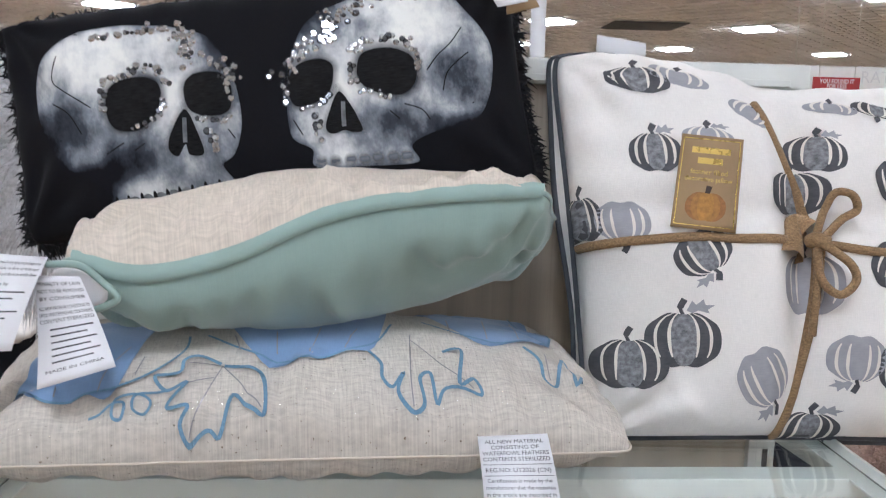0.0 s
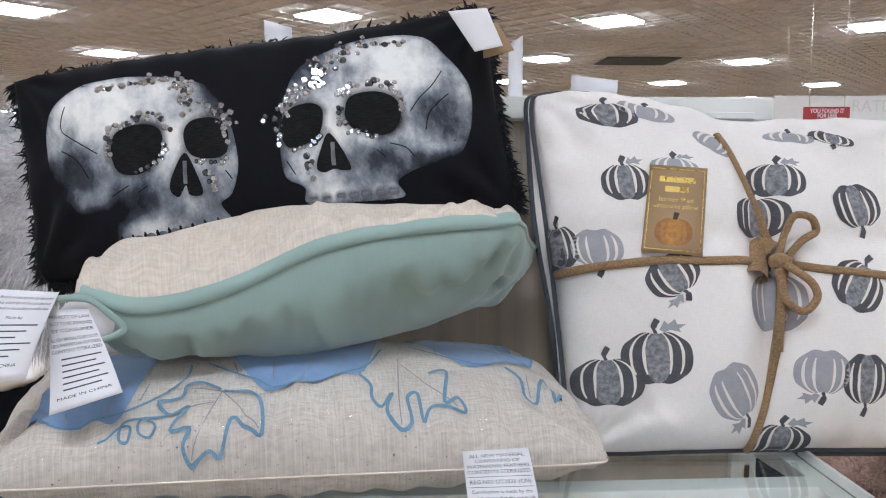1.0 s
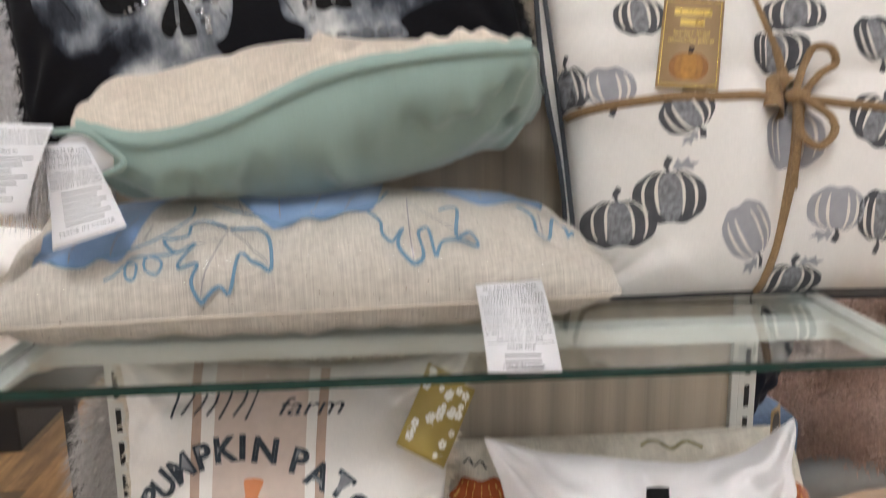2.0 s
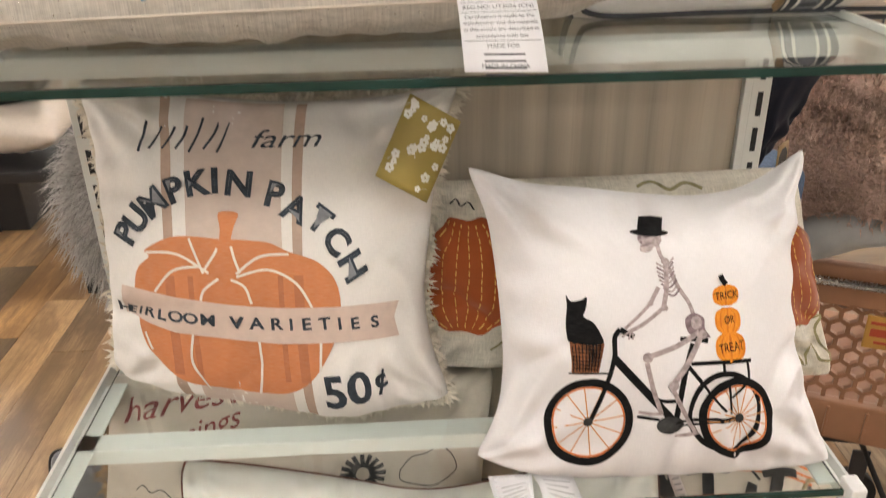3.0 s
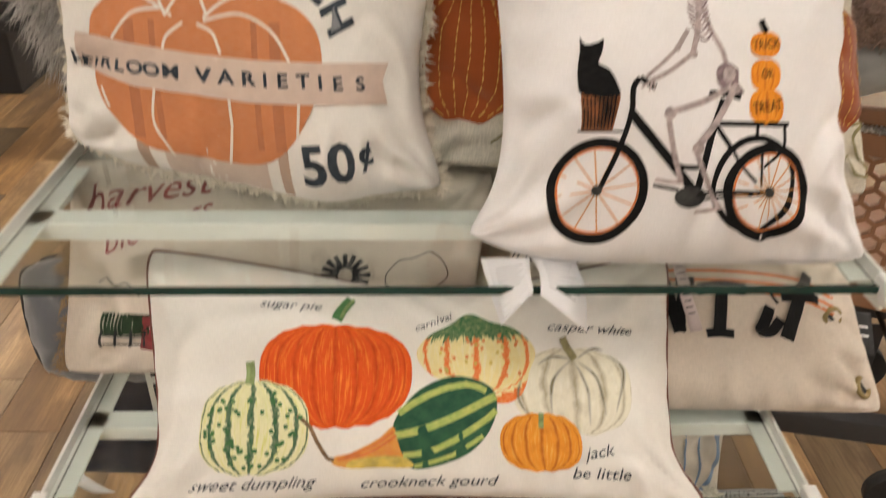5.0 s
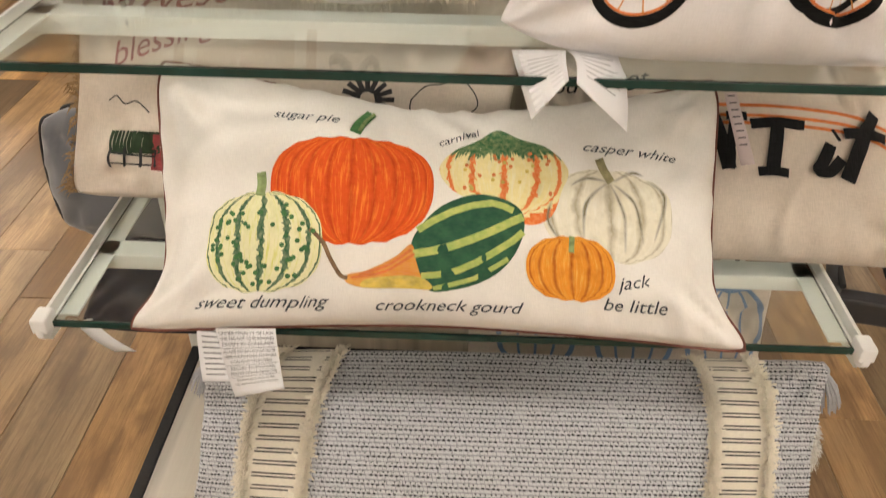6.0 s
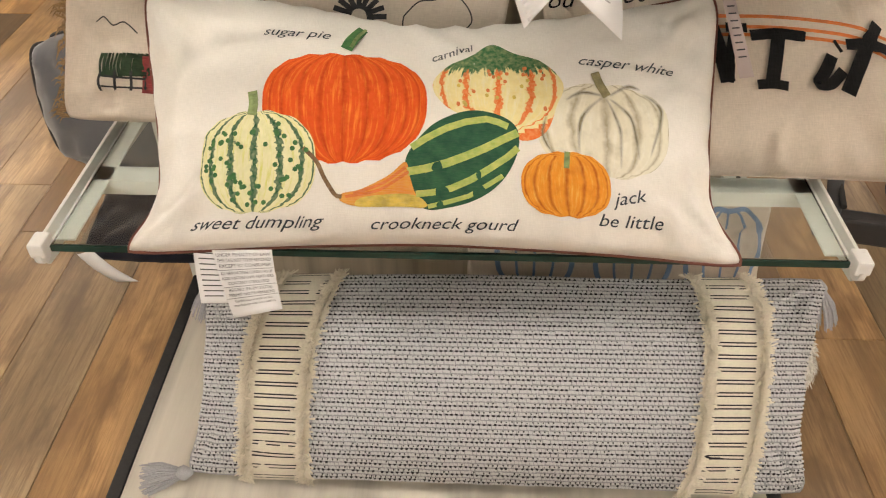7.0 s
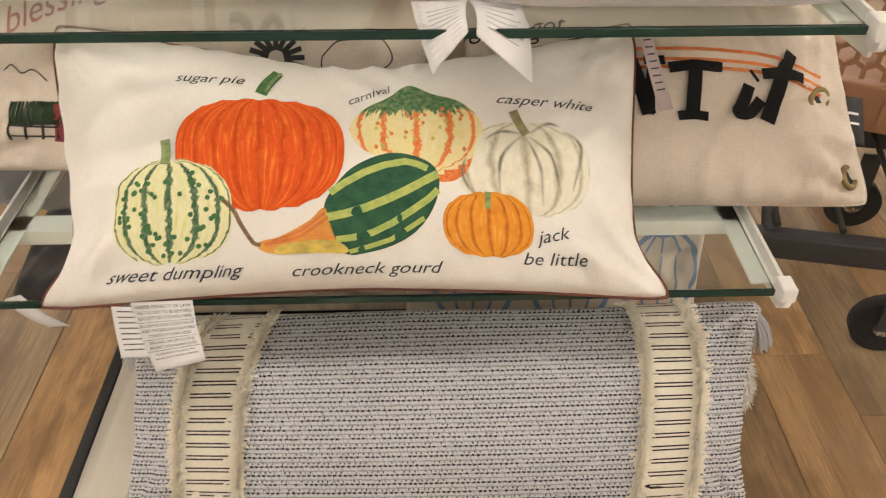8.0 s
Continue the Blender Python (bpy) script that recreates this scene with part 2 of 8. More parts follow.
# ---- pillows ----
class Pillow:
    """A stuffed cover: four corners (top left, top right, bottom right, bottom left seen from its front), bulging to both sides."""

    def __init__(self, name, corners, front, back, cloths, label, pull=0.07, power=0.5, seed=1, crease=0.003, sag=0.0, n=90, slump=0.0, group="", pucker=0.0045, pinch=(), folds=24, fold=0.008, edges=None, tip=0.035):
        self.c = [np.array(c, float) for c in corners]
        self.pinch, self.tip = pinch, tip
        self.edges = {}
        for side, vals in (edges or {}).items():
            wide = np.interp(np.linspace(-1.15, 1.15, 93), np.linspace(-1, 1, len(vals)), vals)
            self.grid = np.linspace(-1.15, 1.15, 93)
            self.edges[side] = np.convolve(np.pad(wide, 5, "edge"), np.ones(11) / 11, "valid")
        self.f, self.b, self.pull, self.power, self.crease, self.sag, self.slump = front, back, pull, power, crease, sag, slump
        tl, tr, br, bl = self.c
        self.W, self.H = np.linalg.norm(tr - tl + br - bl) / 2, np.linalg.norm(tl - bl + tr - br) / 2
        nrm = np.cross(tr - bl, tl - br)
        self.N = nrm / np.linalg.norm(nrm)
        rs = np.random.RandomState(seed)
        self.waves = [(rs.uniform(8, 42) * np.array([np.cos(a), np.sin(a)]), rs.uniform(0, 6.28), rs.uniform(0.3, 1.0)) for a in rs.uniform(0, 6.28, 9)]
        self.wk, self.wp, self.wa = np.array([k for k, _, _ in self.waves]), np.array([q for _, q, _ in self.waves]), np.array([a for _, _, a in self.waves])
        self.folds = []
        for _ in range(folds):
            side, s = rs.randint(4), rs.uniform(-0.85, 0.85)
            fx, fy = ((s, 0.8), (s, -0.8), (-0.82, s), (0.82, s))[side]
            a = (np.pi / 2 if side < 2 else 0) + rs.normal(0, 0.45)
            self.folds.append((fx * self.W / 2, fy * self.H / 2, np.cos(a), np.sin(a), rs.uniform(0.03, 0.075), rs.uniform(0.006, 0.013), rs.choice((-1, 1)) * rs.uniform(0.4, 1.0) * fold))
        self.puck = (pucker, rs.uniform(90, 150), rs.uniform(0, 6))
        low = min(self.c, key=lambda p: p[2])
        base = (tl + tr + br + bl) / 4
        self.root = thing(name, (base[0], base[1], low[2]), label, "pillow", group)
        bm = bmesh.new()
        uvl = bm.loops.layers.uv.new("UVMap")
        m = max(20, int(n * self.H / self.W)) if self.W > self.H else n
        us, vs = self.spread(n), self.spread(m)
        self.shell(bm, uvl, us, vs)
        cover = part("cover", bm, cloths if isinstance(cloths, (list, tuple)) else [cloths], self.root)
        self.cover = cover

    def spread(self, n):
        t = np.linspace(-1, 1, n)
        return 0.75 * t + 0.25 * np.sin(t * np.pi / 2)

    def shell(self, bm, uvl, us, vs):
        U, V = np.meshgrid(us, vs)
        F, B = self.at(U, V), self.at(U, V, back=True)
        ny, nx = U.shape
        fv = [[bm.verts.new(F[j, i]) for i in range(nx)] for j in range(ny)]
        bv = [[fv[j][i] if i in (0, nx - 1) or j in (0, ny - 1) else bm.verts.new(B[j, i]) for i in range(nx)] for j in range(ny)]
        for grid, flip, mi in ((fv, False, 0), (bv, True, 1)):
            for j in range(ny - 1):
                for i in range(nx - 1):
                    idx = [(j, i), (j, i + 1), (j + 1, i + 1), (j + 1, i)]
                    if flip:
                        idx.reverse()
                    f = bm.faces.new([grid[a][b] for a, b in idx])
                    f.smooth, f.material_index = True, mi
                    for lp, (a, b) in zip(f.loops, idx):
                        lp[uvl].uv = (us[b] * self.W / 2 + (3 if flip else 0), vs[a] * self.H / 2)

    def at(self, u, v, lift=0.0, back=False):
        """Places on the cover: u to its right, v up it, both from -1 to 1."""
        u, v = np.asarray(u, float), np.asarray(v, float)
        p = self.raw(u, v, back)
        if lift:
            e = 0.004
            su, sv = np.where(u > 0, -e, e), np.where(v > 0, -e, e)
            du = (self.raw(u + su, v, back) - p) * np.sign(su)[..., None]
            dv = (self.raw(u, v + sv, back) - p) * np.sign(sv)[..., None]
            nn = np.cross(du, dv)
            nn /= np.linalg.norm(nn, axis=-1, keepdims=True) + 1e-12
            p = p + nn * (lift * (-1 if back else 1))
        return p

    def raw(self, u, v, back=False):
        x, y = u * self.W / 2, v * self.H / 2
        pl, pr, pt, pb = self.pull if isinstance(self.pull, tuple) else (self.pull,) * 4
        uu = u * (1 - np.where(u < 0, pl, pr) * (1 - v * v))
        vv = v * (1 - np.where(v > 0, pt, pb) * (1 - u * u)) - self.sag * (1 - u * u) * (v > 0) * v
        nook = 1 - self.tip * (u * u * v * v) ** 5
        uu, vv = uu * nook, vv * nook
        out = 0.0
        for side, table in self.edges.items():
            a, b = (u, v) if side[0] in "tb" else (v, u)
            d = np.interp(a, self.grid, table) * np.clip(b if side[0] in "tr" else -b, 0, 1) ** 4
            if side[1:] == "n":
                out = out + d
            elif side in "tb":
                vv = vv + d
            else:
                uu = uu + d
        tl, tr, br, bl = self.c
        s, t = ((uu + 1) / 2)[..., None], ((vv + 1) / 2)[..., None]
        p = (1 - s) * (1 - t) * bl + s * (1 - t) * br + s * t * tr + (1 - s) * t * tl
        body = (np.clip(1 - u * u, 0, 1) * np.clip(1 - v * v, 0, 1)) ** self.power
        body = body * (1 - self.slump * v)
        for axis, where, deep, wide in self.pinch:
            body = body * (1 - deep * np.exp(-(((u if axis == "u" else v) - where) / wide) ** 2))
        w = (self.wa * np.sin(x[..., None] * self.wk[:, 0] + y[..., None] * self.wk[:, 1] + self.wp)).sum(-1) / 2.5
        edge = np.minimum((1 - np.abs(u)) * self.W / 2, (1 - np.abs(v)) * self.H / 2)
        amp, fr, ph = self.puck
        puck = amp * np.sin(fr * (x * (np.abs(v) > np.abs(u)) + y * (np.abs(v) <= np.abs(u))) + ph + 3 * np.sin(9 * x + 7 * y)) * np.exp(-edge / 0.035) * np.clip(edge / 0.008, 0, 1)
        soft = np.clip(edge / 0.04, 0, 1)
        if self.folds:
            fx, fy, ca, sa, long, wide, deep = np.array(self.folds).T
            ax, ay = x[..., None] - fx, y[..., None] - fy
            along = ax * ca + ay * sa
            over = ay * ca - ax * sa + 6 * along ** 2
            puck = puck + (deep * np.exp(-(along / long) ** 2 - (over / wide) ** 2)).sum(-1) * np.clip(edge / 0.015, 0, 1)
        for i, (cx, cy) in enumerate(((-1, -1), (1, -1), (1, 1), (-1, 1))):
            dx, dy = (1 - cx * u) * self.W / 2, (1 - cy * v) * self.H / 2
            r = np.hypot(dx, dy)
            puck = puck + amp * 1.6 * np.sin(11 * np.arctan2(dy, dx + 1e-6) + 2.1 * i + ph) * np.exp(-((r - 0.07) / 0.05) ** 2) * soft
        h = body * (self.b if back else self.f) + (self.crease * w * soft + puck)
        return p + (h * (-1 if back else 1) + out)[..., None] * self.N

    def uv_of(self, x, y):
        return 2 * x / self.W, 2 * y / self.H

    def print_on(self, name, loops, material, lift=0.0006, label="", step=0.008, parent=None, soft=0.0, ribs=None, tones=None):
        """A printed or sewn patch: closed outlines in u, v; outlines inside others are holes."""
        k = np.array([self.W / 2, self.H / 2])
        verts, edges, faces = [], [], []
        for lp in loops:
            q = [np.array(a) * k for a in lp]
            ring = []
            for a, b in zip(q, q[1:] + q[:1]):
                m = max(1, int(np.linalg.norm(b - a) / step))
                for j in range(m):
                    ring.append(len(verts))
                    verts.append(a + (b - a) * j / m)
            faces.append(ring)
        V = np.array(verts)
        lo, hi = V.min(0), V.max(0)
        gx, gy = np.meshgrid(np.arange(lo[0] + step / 2, hi[0], step), np.arange(lo[1] + step / 2, hi[1], step))
        pts = np.stack([gx.ravel() + 0.0007, gy.ravel()], 1)
        if len(pts):
            inside = np.zeros(len(pts), bool)
            for ring in faces:
                r = V[ring]
                for a, b in zip(r, np.roll(r, -1, 0)):
                    cross = (a[1] > pts[:, 1]) != (b[1] > pts[:, 1])
                    with np.errstate(divide="ignore", invalid="ignore"):
                        xi = a[0] + (pts[:, 1] - a[1]) * (b[0] - a[0]) / (b[1] - a[1])
                    inside ^= cross & (pts[:, 0] < xi)
            pts = pts[inside]
            near = np.array([np.min((V[:, 0] - p[0]) ** 2 + (V[:, 1] - p[1]) ** 2) for p in pts])
            verts += list(pts[near > (step * 0.3) ** 2])
        co, _, tri, *_ = geom.delaunay_2d_cdt([Vector(v) * 100 for v in verts], edges, faces, 1, 1e-5)
        co = np.array([tuple(c) for c in co]) / 100
        if len(faces) > 1:
            mid = np.array([co[list(t)].mean(0) for t in tri])
            odd = np.zeros(len(mid), bool)
            for ring in faces:
                r = V[ring]
                for a, b in zip(r, np.roll(r, -1, 0)):
                    cross = (a[1] > mid[:, 1]) != (b[1] > mid[:, 1])
                    with np.errstate(divide="ignore", invalid="ignore"):
                        odd ^= cross & (mid[:, 0] < a[0] + (mid[:, 1] - a[1]) * (b[0] - a[0]) / (b[1] - a[1]))
            tri = [t for t, o in zip(tri, odd) if o]
        fade = None
        if soft:
            ring = np.array(verts[:sum(len(r) for r in faces)])
            d = np.array([np.min(np.hypot(*(ring - c).T)) for c in co])
            fade = np.clip(d / soft, 0, 1) ** 1.2
        if tones:
            ring = np.array(verts[:sum(len(r) for r in faces)])
            d = np.array([np.min(np.hypot(*(ring - c).T)) for c in co])
            fade = 0.74 - 0.3 * np.exp(-d / 0.006)
            for amount, u, v, rx, ry in tones:
                fade = fade + amount * np.exp(-((co[:, 0] - u * k[0]) / rx) ** 2 - ((co[:, 1] - v * k[1]) / ry) ** 2)
        return self.lay(name, co, [tuple(t) for t in tri], material, lift, label, parent, fade, ribs)

    def lay(self, name, co, faces, material, lift, label="", parent=None, fade=None, ribs=None):
        """Flat metric shape co, faces, laid on the front of the cover."""
        u, v = np.clip(2 * co[:, 0] / self.W, -0.999, 0.999), np.clip(2 * co[:, 1] / self.H, -0.999, 0.999)
        P = self.at(u, v, lift)
        bm = bmesh.new()
        uvl = bm.loops.layers.uv.new("UVMap")
        fl_ = bm.verts.layers.float.new("fade")
        if ribs:
            ru, rv, rx, ry, turn = ribs
            a = radians(turn)
            q = (co - np.array([ru * self.W / 2, rv * self.H / 2])) @ np.array([[math.cos(a), -math.sin(a)], [math.sin(a), math.cos(a)]])
            y = np.clip(q[:, 1] / ry, -1, 1)
            c = np.clip(q[:, 0] / (rx * np.clip(1 - np.abs(y) ** 2.6, 0.02, 1) ** 0.5), -1, 1)
            round_ = np.stack([np.arcsin(c) * 2 / np.pi, y], 1)
            ribl = bm.loops.layers.uv.new("ribs")
        vs = [bm.verts.new(p) for p in P]
        for t in faces:
            a = sum((co[t[i], 0] * co[t[(i + 1) % len(t)], 1] - co[t[(i + 1) % len(t)], 0] * co[t[i], 1]) for i in range(len(t)))
            if abs(a) < 1e-12 or len(set(t)) < 3:
                continue
            t = t if a > 0 else t[::-1]
            try:
                f = bm.faces.new([vs[i] for i in t])
            except ValueError:
                continue
            f.smooth = True
            for lp, i in zip(f.loops, t):
                lp[uvl].uv = co[i]
                if ribs:
                    lp[ribl].uv = round_[i]
        if fade is not None:
            for x, val in zip(vs, fade):
                x[fl_] = val
        for x in [x for x in bm.verts if not x.link_faces]:
            bm.verts.remove(x)
        return part(name, bm, material, parent or self.root, label)

    def band(self, name, line, width, material, lift=0.0007, label="", closed=False, parent=None):
        """A drawn line of some width (metres; a number or one for each point) through u, v points."""
        k = np.array([self.W / 2, self.H / 2])
        q = np.array(line) * k
        if closed:
            q = np.vstack([q, q[:1]])
        uv, e = np.clip(q / k, -0.99, 0.99), 0.008
        here = self.raw(uv[:, 0], uv[:, 1])
        su = np.linalg.norm(self.raw(uv[:, 0] - e * np.sign(uv[:, 0] + 1e-9), uv[:, 1]) - here, axis=1) / (e * k[0])
        sv = np.linalg.norm(self.raw(uv[:, 0], uv[:, 1] - e * np.sign(uv[:, 1] + 1e-9)) - here, axis=1) / (e * k[1])
        su, sv = np.clip(su, 0.8, 6), np.clip(sv, 0.8, 6)
        d = np.gradient(q, axis=0)
        nn = np.stack([-d[:, 1] * sv, d[:, 0] * su], 1)
        nn /= np.linalg.norm(nn, axis=1, keepdims=True) + 1e-9
        nn = nn / np.stack([su, sv], 1)
        w = (np.asarray(width) * np.ones(len(q)))[:, None] / 2
        co = np.vstack([q + nn * w, q - nn * w])
        n = len(q)
        return self.lay(name, co, [(i, i + 1, n + i + 1, n + i) for i in range(n - 1)], material, lift, label, parent)

    def streak(self, name, line, width, material, lift=0.001):
        """A soft stroke that fades at its sides and ends."""
        k = np.array([self.W / 2, self.H / 2])
        q = np.array(line) * k
        d = np.gradient(q, axis=0)
        nn = np.stack([-d[:, 1], d[:, 0]], 1) / (np.linalg.norm(d, axis=1)[:, None] + 1e-9)
        env = np.sin(np.linspace(0.1, np.pi - 0.1, len(q)))
        cols = (-1, -0.5, 0, 0.5, 1)
        co = np.vstack([q + nn * (width / 2 * s * (0.4 + 0.6 * env))[:, None] for s in cols])
        fade = np.concatenate([(1 - abs(s)) * env for s in cols])
        n = len(q)
        return self.lay(name, co, [(c * n + i, c * n + i + 1, c * n + n + i + 1, c * n + n + i) for c in range(4) for i in range(n - 1)], material, lift, "", None, fade)

    def stamp(self, name, body, u, v, size, material, turn=0.0, shear=0.0, lift=0.0008, label="", parent=None, wide=1.0, cut=0.012, bold=0.0):
        """Lettering in the built-in font, centred on u, v."""
        co, faces = letters(body, size, shear, cut, bold)
        co = co * np.array([wide, 1])
        a = radians(turn)
        co = co @ np.array([[math.cos(a), math.sin(a)], [-math.sin(a), math.cos(a)]]) + np.array([u * self.W / 2, v * self.H / 2])
        return self.lay(name, co, faces, material, lift, label, parent)

    def rim(self, name, r, material, seg=8, label="", gap=0.0):
        """Piping round the whole seam."""
        t = np.linspace(-1, 1, 60)[:-1]
        u = np.concatenate([t, np.ones_like(t), -t, -np.ones_like(t)])
        v = np.concatenate([np.ones_like(t), -t, -np.ones_like(t), t])
        P = self.at(u, v)
        pts = [Vector(p) for p in P]
        bm = bmesh.new()
        tube(bm, pts + pts[:1], r, seg, False)
        return part(name, bm, material, self.root, label)


def fringe(p, name, material, long, count, sides="tblr", wide=0.0012, seed=1, label="", clump=1, droop=0.3):
    """Loose threads along the seam."""
    rs = np.random.RandomState(seed)
    bm = bmesh.new()
    for side in sides:
        n = int(count * (p.W if side in "tb" else p.H)) * clump
        s = np.clip(np.repeat(rs.uniform(-1, 1, n // clump), clump) + rs.normal(0, 0.004, n), -1, 1)
        one = np.ones(n)
        u, v = {"t": (s, one), "b": (s, -one), "l": (-one, s), "r": (one, s)}[side]
        a = p.at(u, v)
        out = a - (p.at(u * 0.96, v) if side in "lr" else p.at(u, v * 0.96))
        out = out / (np.linalg.norm(out, axis=1, keepdims=True) + 1e-9) + rs.normal(0, 0.35, (n, 3))
        out /= np.linalg.norm(out, axis=1, keepdims=True)
        L = long * rs.uniform(0.5, 1.15, (n, 1))
        tip = a + out * L * 0.6
        end = tip + (out + np.array([0, 0, -droop])) * L * 0.5
        w = np.cross(out, p.N + rs.normal(0, 0.4, (n, 3)))
        w = w / (np.linalg.norm(w, axis=1, keepdims=True) + 1e-9) * wide
        for strand in zip(a - w, a + w, tip + w, tip - w, end):
            vs = [bm.verts.new(q) for q in strand]
            bm.faces.new((vs[0], vs[1], vs[2], vs[3])), bm.faces.new((vs[3], vs[2], vs[4]))
    return part(name, bm, material, p.root, label)


def disc(p, u, v, rx, ry, turn=0.0, n=28, a0=0.0, a1=360.0):
    """An oval's outline on a pillow: centre in u, v and radii in metres."""
    t, out = radians(turn), []
    for k in range(n):
        a = radians(a0 + (a1 - a0) * k / (n if a1 - a0 >= 360 else n - 1))
        x, y = rx * math.cos(a), ry * math.sin(a)
        out.append((u + 2 * (x * math.cos(t) - y * math.sin(t)) / p.W, v + 2 * (x * math.sin(t) + y * math.cos(t)) / p.H))
    return out


def off(p, u, v, pts, turn=0.0):
    """Points given in metres round u, v, turned, as u, v."""
    t = radians(turn)
    return [(u + 2 * (x * math.cos(t) - y * math.sin(t)) / p.W, v + 2 * (x * math.sin(t) + y * math.cos(t)) / p.H) for x, y in pts]


def lobes(rx, ry, count, dent=0.05, n=72):
    """A pumpkin's ribbed outline."""
    out = []
    for k in range(n):
        a = 2 * math.pi * k / n
        x, y = math.cos(a), math.sin(a)
        d = 1 - dent * (0.5 + 0.5 * math.cos(count * math.pi * math.asin(max(-1, min(1, x))) / (math.pi / 2))) * abs(y)
        sq = (abs(x) ** 2.4 + abs(y) ** 2.4) ** (-1 / 2.4)
        out.append((rx * x * sq, ry * y * sq * d))
    return out


def rib(rx, ry, c, top=0.92, low=-0.95, n=14):
    """A rib line between the poles; c is its share of the half width."""
    ys = np.linspace(low, top, n)
    return [(rx * c * (1 - abs(y) ** 2.6) ** 0.5, ry * y) for y in ys]


def letters(body, size, shear=0.0, cut=0.012, bold=0.0):
    cu = bpy.data.curves.new("lettering", "FONT")
    cu.body, cu.size, cu.align_x, cu.align_y, cu.shear, cu.resolution_u, cu.offset = body, size, "CENTER", "CENTER", shear, 3, bold
    ob = bpy.data.objects.new("lettering", cu)
    me = bpy.data.meshes.new_from_object(ob)
    bpy.data.objects.remove(ob), bpy.data.curves.remove(cu)
    bm = bmesh.new()
    bm.from_mesh(me)
    bpy.data.meshes.remove(me)
    bmesh.ops.triangulate(bm, faces=bm.faces)
    for _ in range(4):
        es = [e for e in bm.edges if e.calc_length() > cut]
        if not es:
            break
        bmesh.ops.subdivide_edges(bm, edges=es, cuts=1)
        bmesh.ops.triangulate(bm, faces=bm.faces)
    bm.verts.index_update()
    co = np.array([v.co.xy for v in bm.verts])
    faces = [tuple(v.index for v in f.verts) for f in bm.faces]
    bm.free()
    return co, faces


# ---- materials in use ----
WHITE_METAL = paint("white_powder_coat", (0.74, 0.75, 0.71), 0.4, var=0.03)
WHITE_PLASTIC = paint("white_plastic", (0.82, 0.82, 0.81), 0.35, var=0.02)
# near-black colour standing in for the shade inside holes
HOLE_SHADE = paint("hole_shade", (0.02, 0.02, 0.02), 0.8)
GLASS = glass("clear_glass", (0.93, 0.98, 0.96))
GLASS_EDGE = paint("green_glass_edge", (0.015, 0.05, 0.042), 0.12, var=0.2)
LAMINATE = wood_grain("pale_ash_laminate", (0.66, 0.58, 0.47), (0.48, 0.41, 0.32), (75, 3, 1.6), 0.5)
DECK = wood_grain("pale_deck_laminate", (0.78, 0.73, 0.65), (0.68, 0.63, 0.55), (40, 2.5, 3), 0.5)
BLACK_TRIM = paint("black_trim", (0.018, 0.018, 0.02), 0.5)
CEIL = paint("ceiling_tile", (0.78, 0.76, 0.73), 0.95, var=0.05, scale=3)
LIGHT = glow("lamp_diffuser", (1.0, 0.98, 0.96), LAMP)
WALL = paint("white_wall_paint", (0.82, 0.82, 0.8), 0.7, var=0.02)
PLANK = wood_grain("floor_plank", (0.7, 0.53, 0.34), (0.22, 0.15, 0.093), (26, 3.0, 2), 0.36, per_piece=True)

# ---- the room ----
CEILING, X0, X1, Y0, Y1 = 3.5, -16.0, 22.0, -12.0, 30.0
fl = tagged(part("floor", boxed((X0, Y0, -0.1), (X1, Y1, -0.008)), wood_grain("wide_floor", (0.38, 0.26, 0.15), (0.2, 0.13, 0.075), (2, 14, 2), 0.45), None), "worn brown wood plank shop floor", "floor", kind="structure")
tagged(part("wall_north", boxed((X0, Y1, 0), (X1, Y1 + 0.2, CEILING)), WALL, None), "plain white painted shop wall", "wall", kind="structure")
tagged(part("wall_south", boxed((X0, Y0 - 0.2, 0), (X1, Y0, CEILING)), WALL, None), "plain white painted shop wall", "wall", kind="structure")
tagged(part("wall_west", boxed((X0 - 0.2, Y0, 0), (X0, Y1, CEILING)), WALL, None), "plain white painted shop wall", "wall", kind="structure")
tagged(part("wall_east", boxed((X1, Y0, 0), (X1 + 0.2, Y1, CEILING)), WALL, None), "plain white painted shop wall", "wall", kind="structure")
bm = boxed((X0, Y0, CEILING + 0.02), (X1, Y1, CEILING + 0.15))
TURNED = pose(2.58, 10.1, 0, 0, 0, 45 + 3.5)
TILE = 0.62
for i in range(-46, 47):
    s = (i + 0.5) * TILE
    box(bm, (s - 0.012, -30, CEILING), (s + 0.012, 30, CEILING + 0.019), 0, TURNED)
    box(bm, (-30, s - 0.012, CEILING + 0.001), (30, s + 0.012, CEILING + 0.0195), 0, TURNED)
for v in bm.verts:
    v.co.x, v.co.y = min(max(v.co.x, X0), X1), min(max(v.co.y, Y0), Y1)
tagged(part("ceiling", bm, CEIL, None), "beige grey suspended tile ceiling", "ceiling", kind="structure")


def ceiling_light():
    t = thing("ceiling_light", (0, 0, CEILING), "square recessed ceiling light, lit, with a white diffuser", "ceiling light", "ceiling lights")
    h = TILE / 2
    bm = bmesh.new()
    for a, b in (((-h, -h), (h, -h + 0.03)), ((-h, h - 0.03), (h, h)), ((-h, -h + 0.03), (-h + 0.03, h - 0.03)), ((h - 0.03, -h + 0.03), (h, h - 0.03))):
        box(bm, (*a, CEILING - 0.012), (*b, CEILING + 0.018))
    part("frame", bm, WHITE_METAL, t)
    bm = boxed((-h + 0.03, -h + 0.03, CEILING - 0.04), (h - 0.03, h - 0.03, CEILING + 0.015), 0.012)
    part("diffuser", bm, LIGHT, t, "glowing white diffuser")
    return t


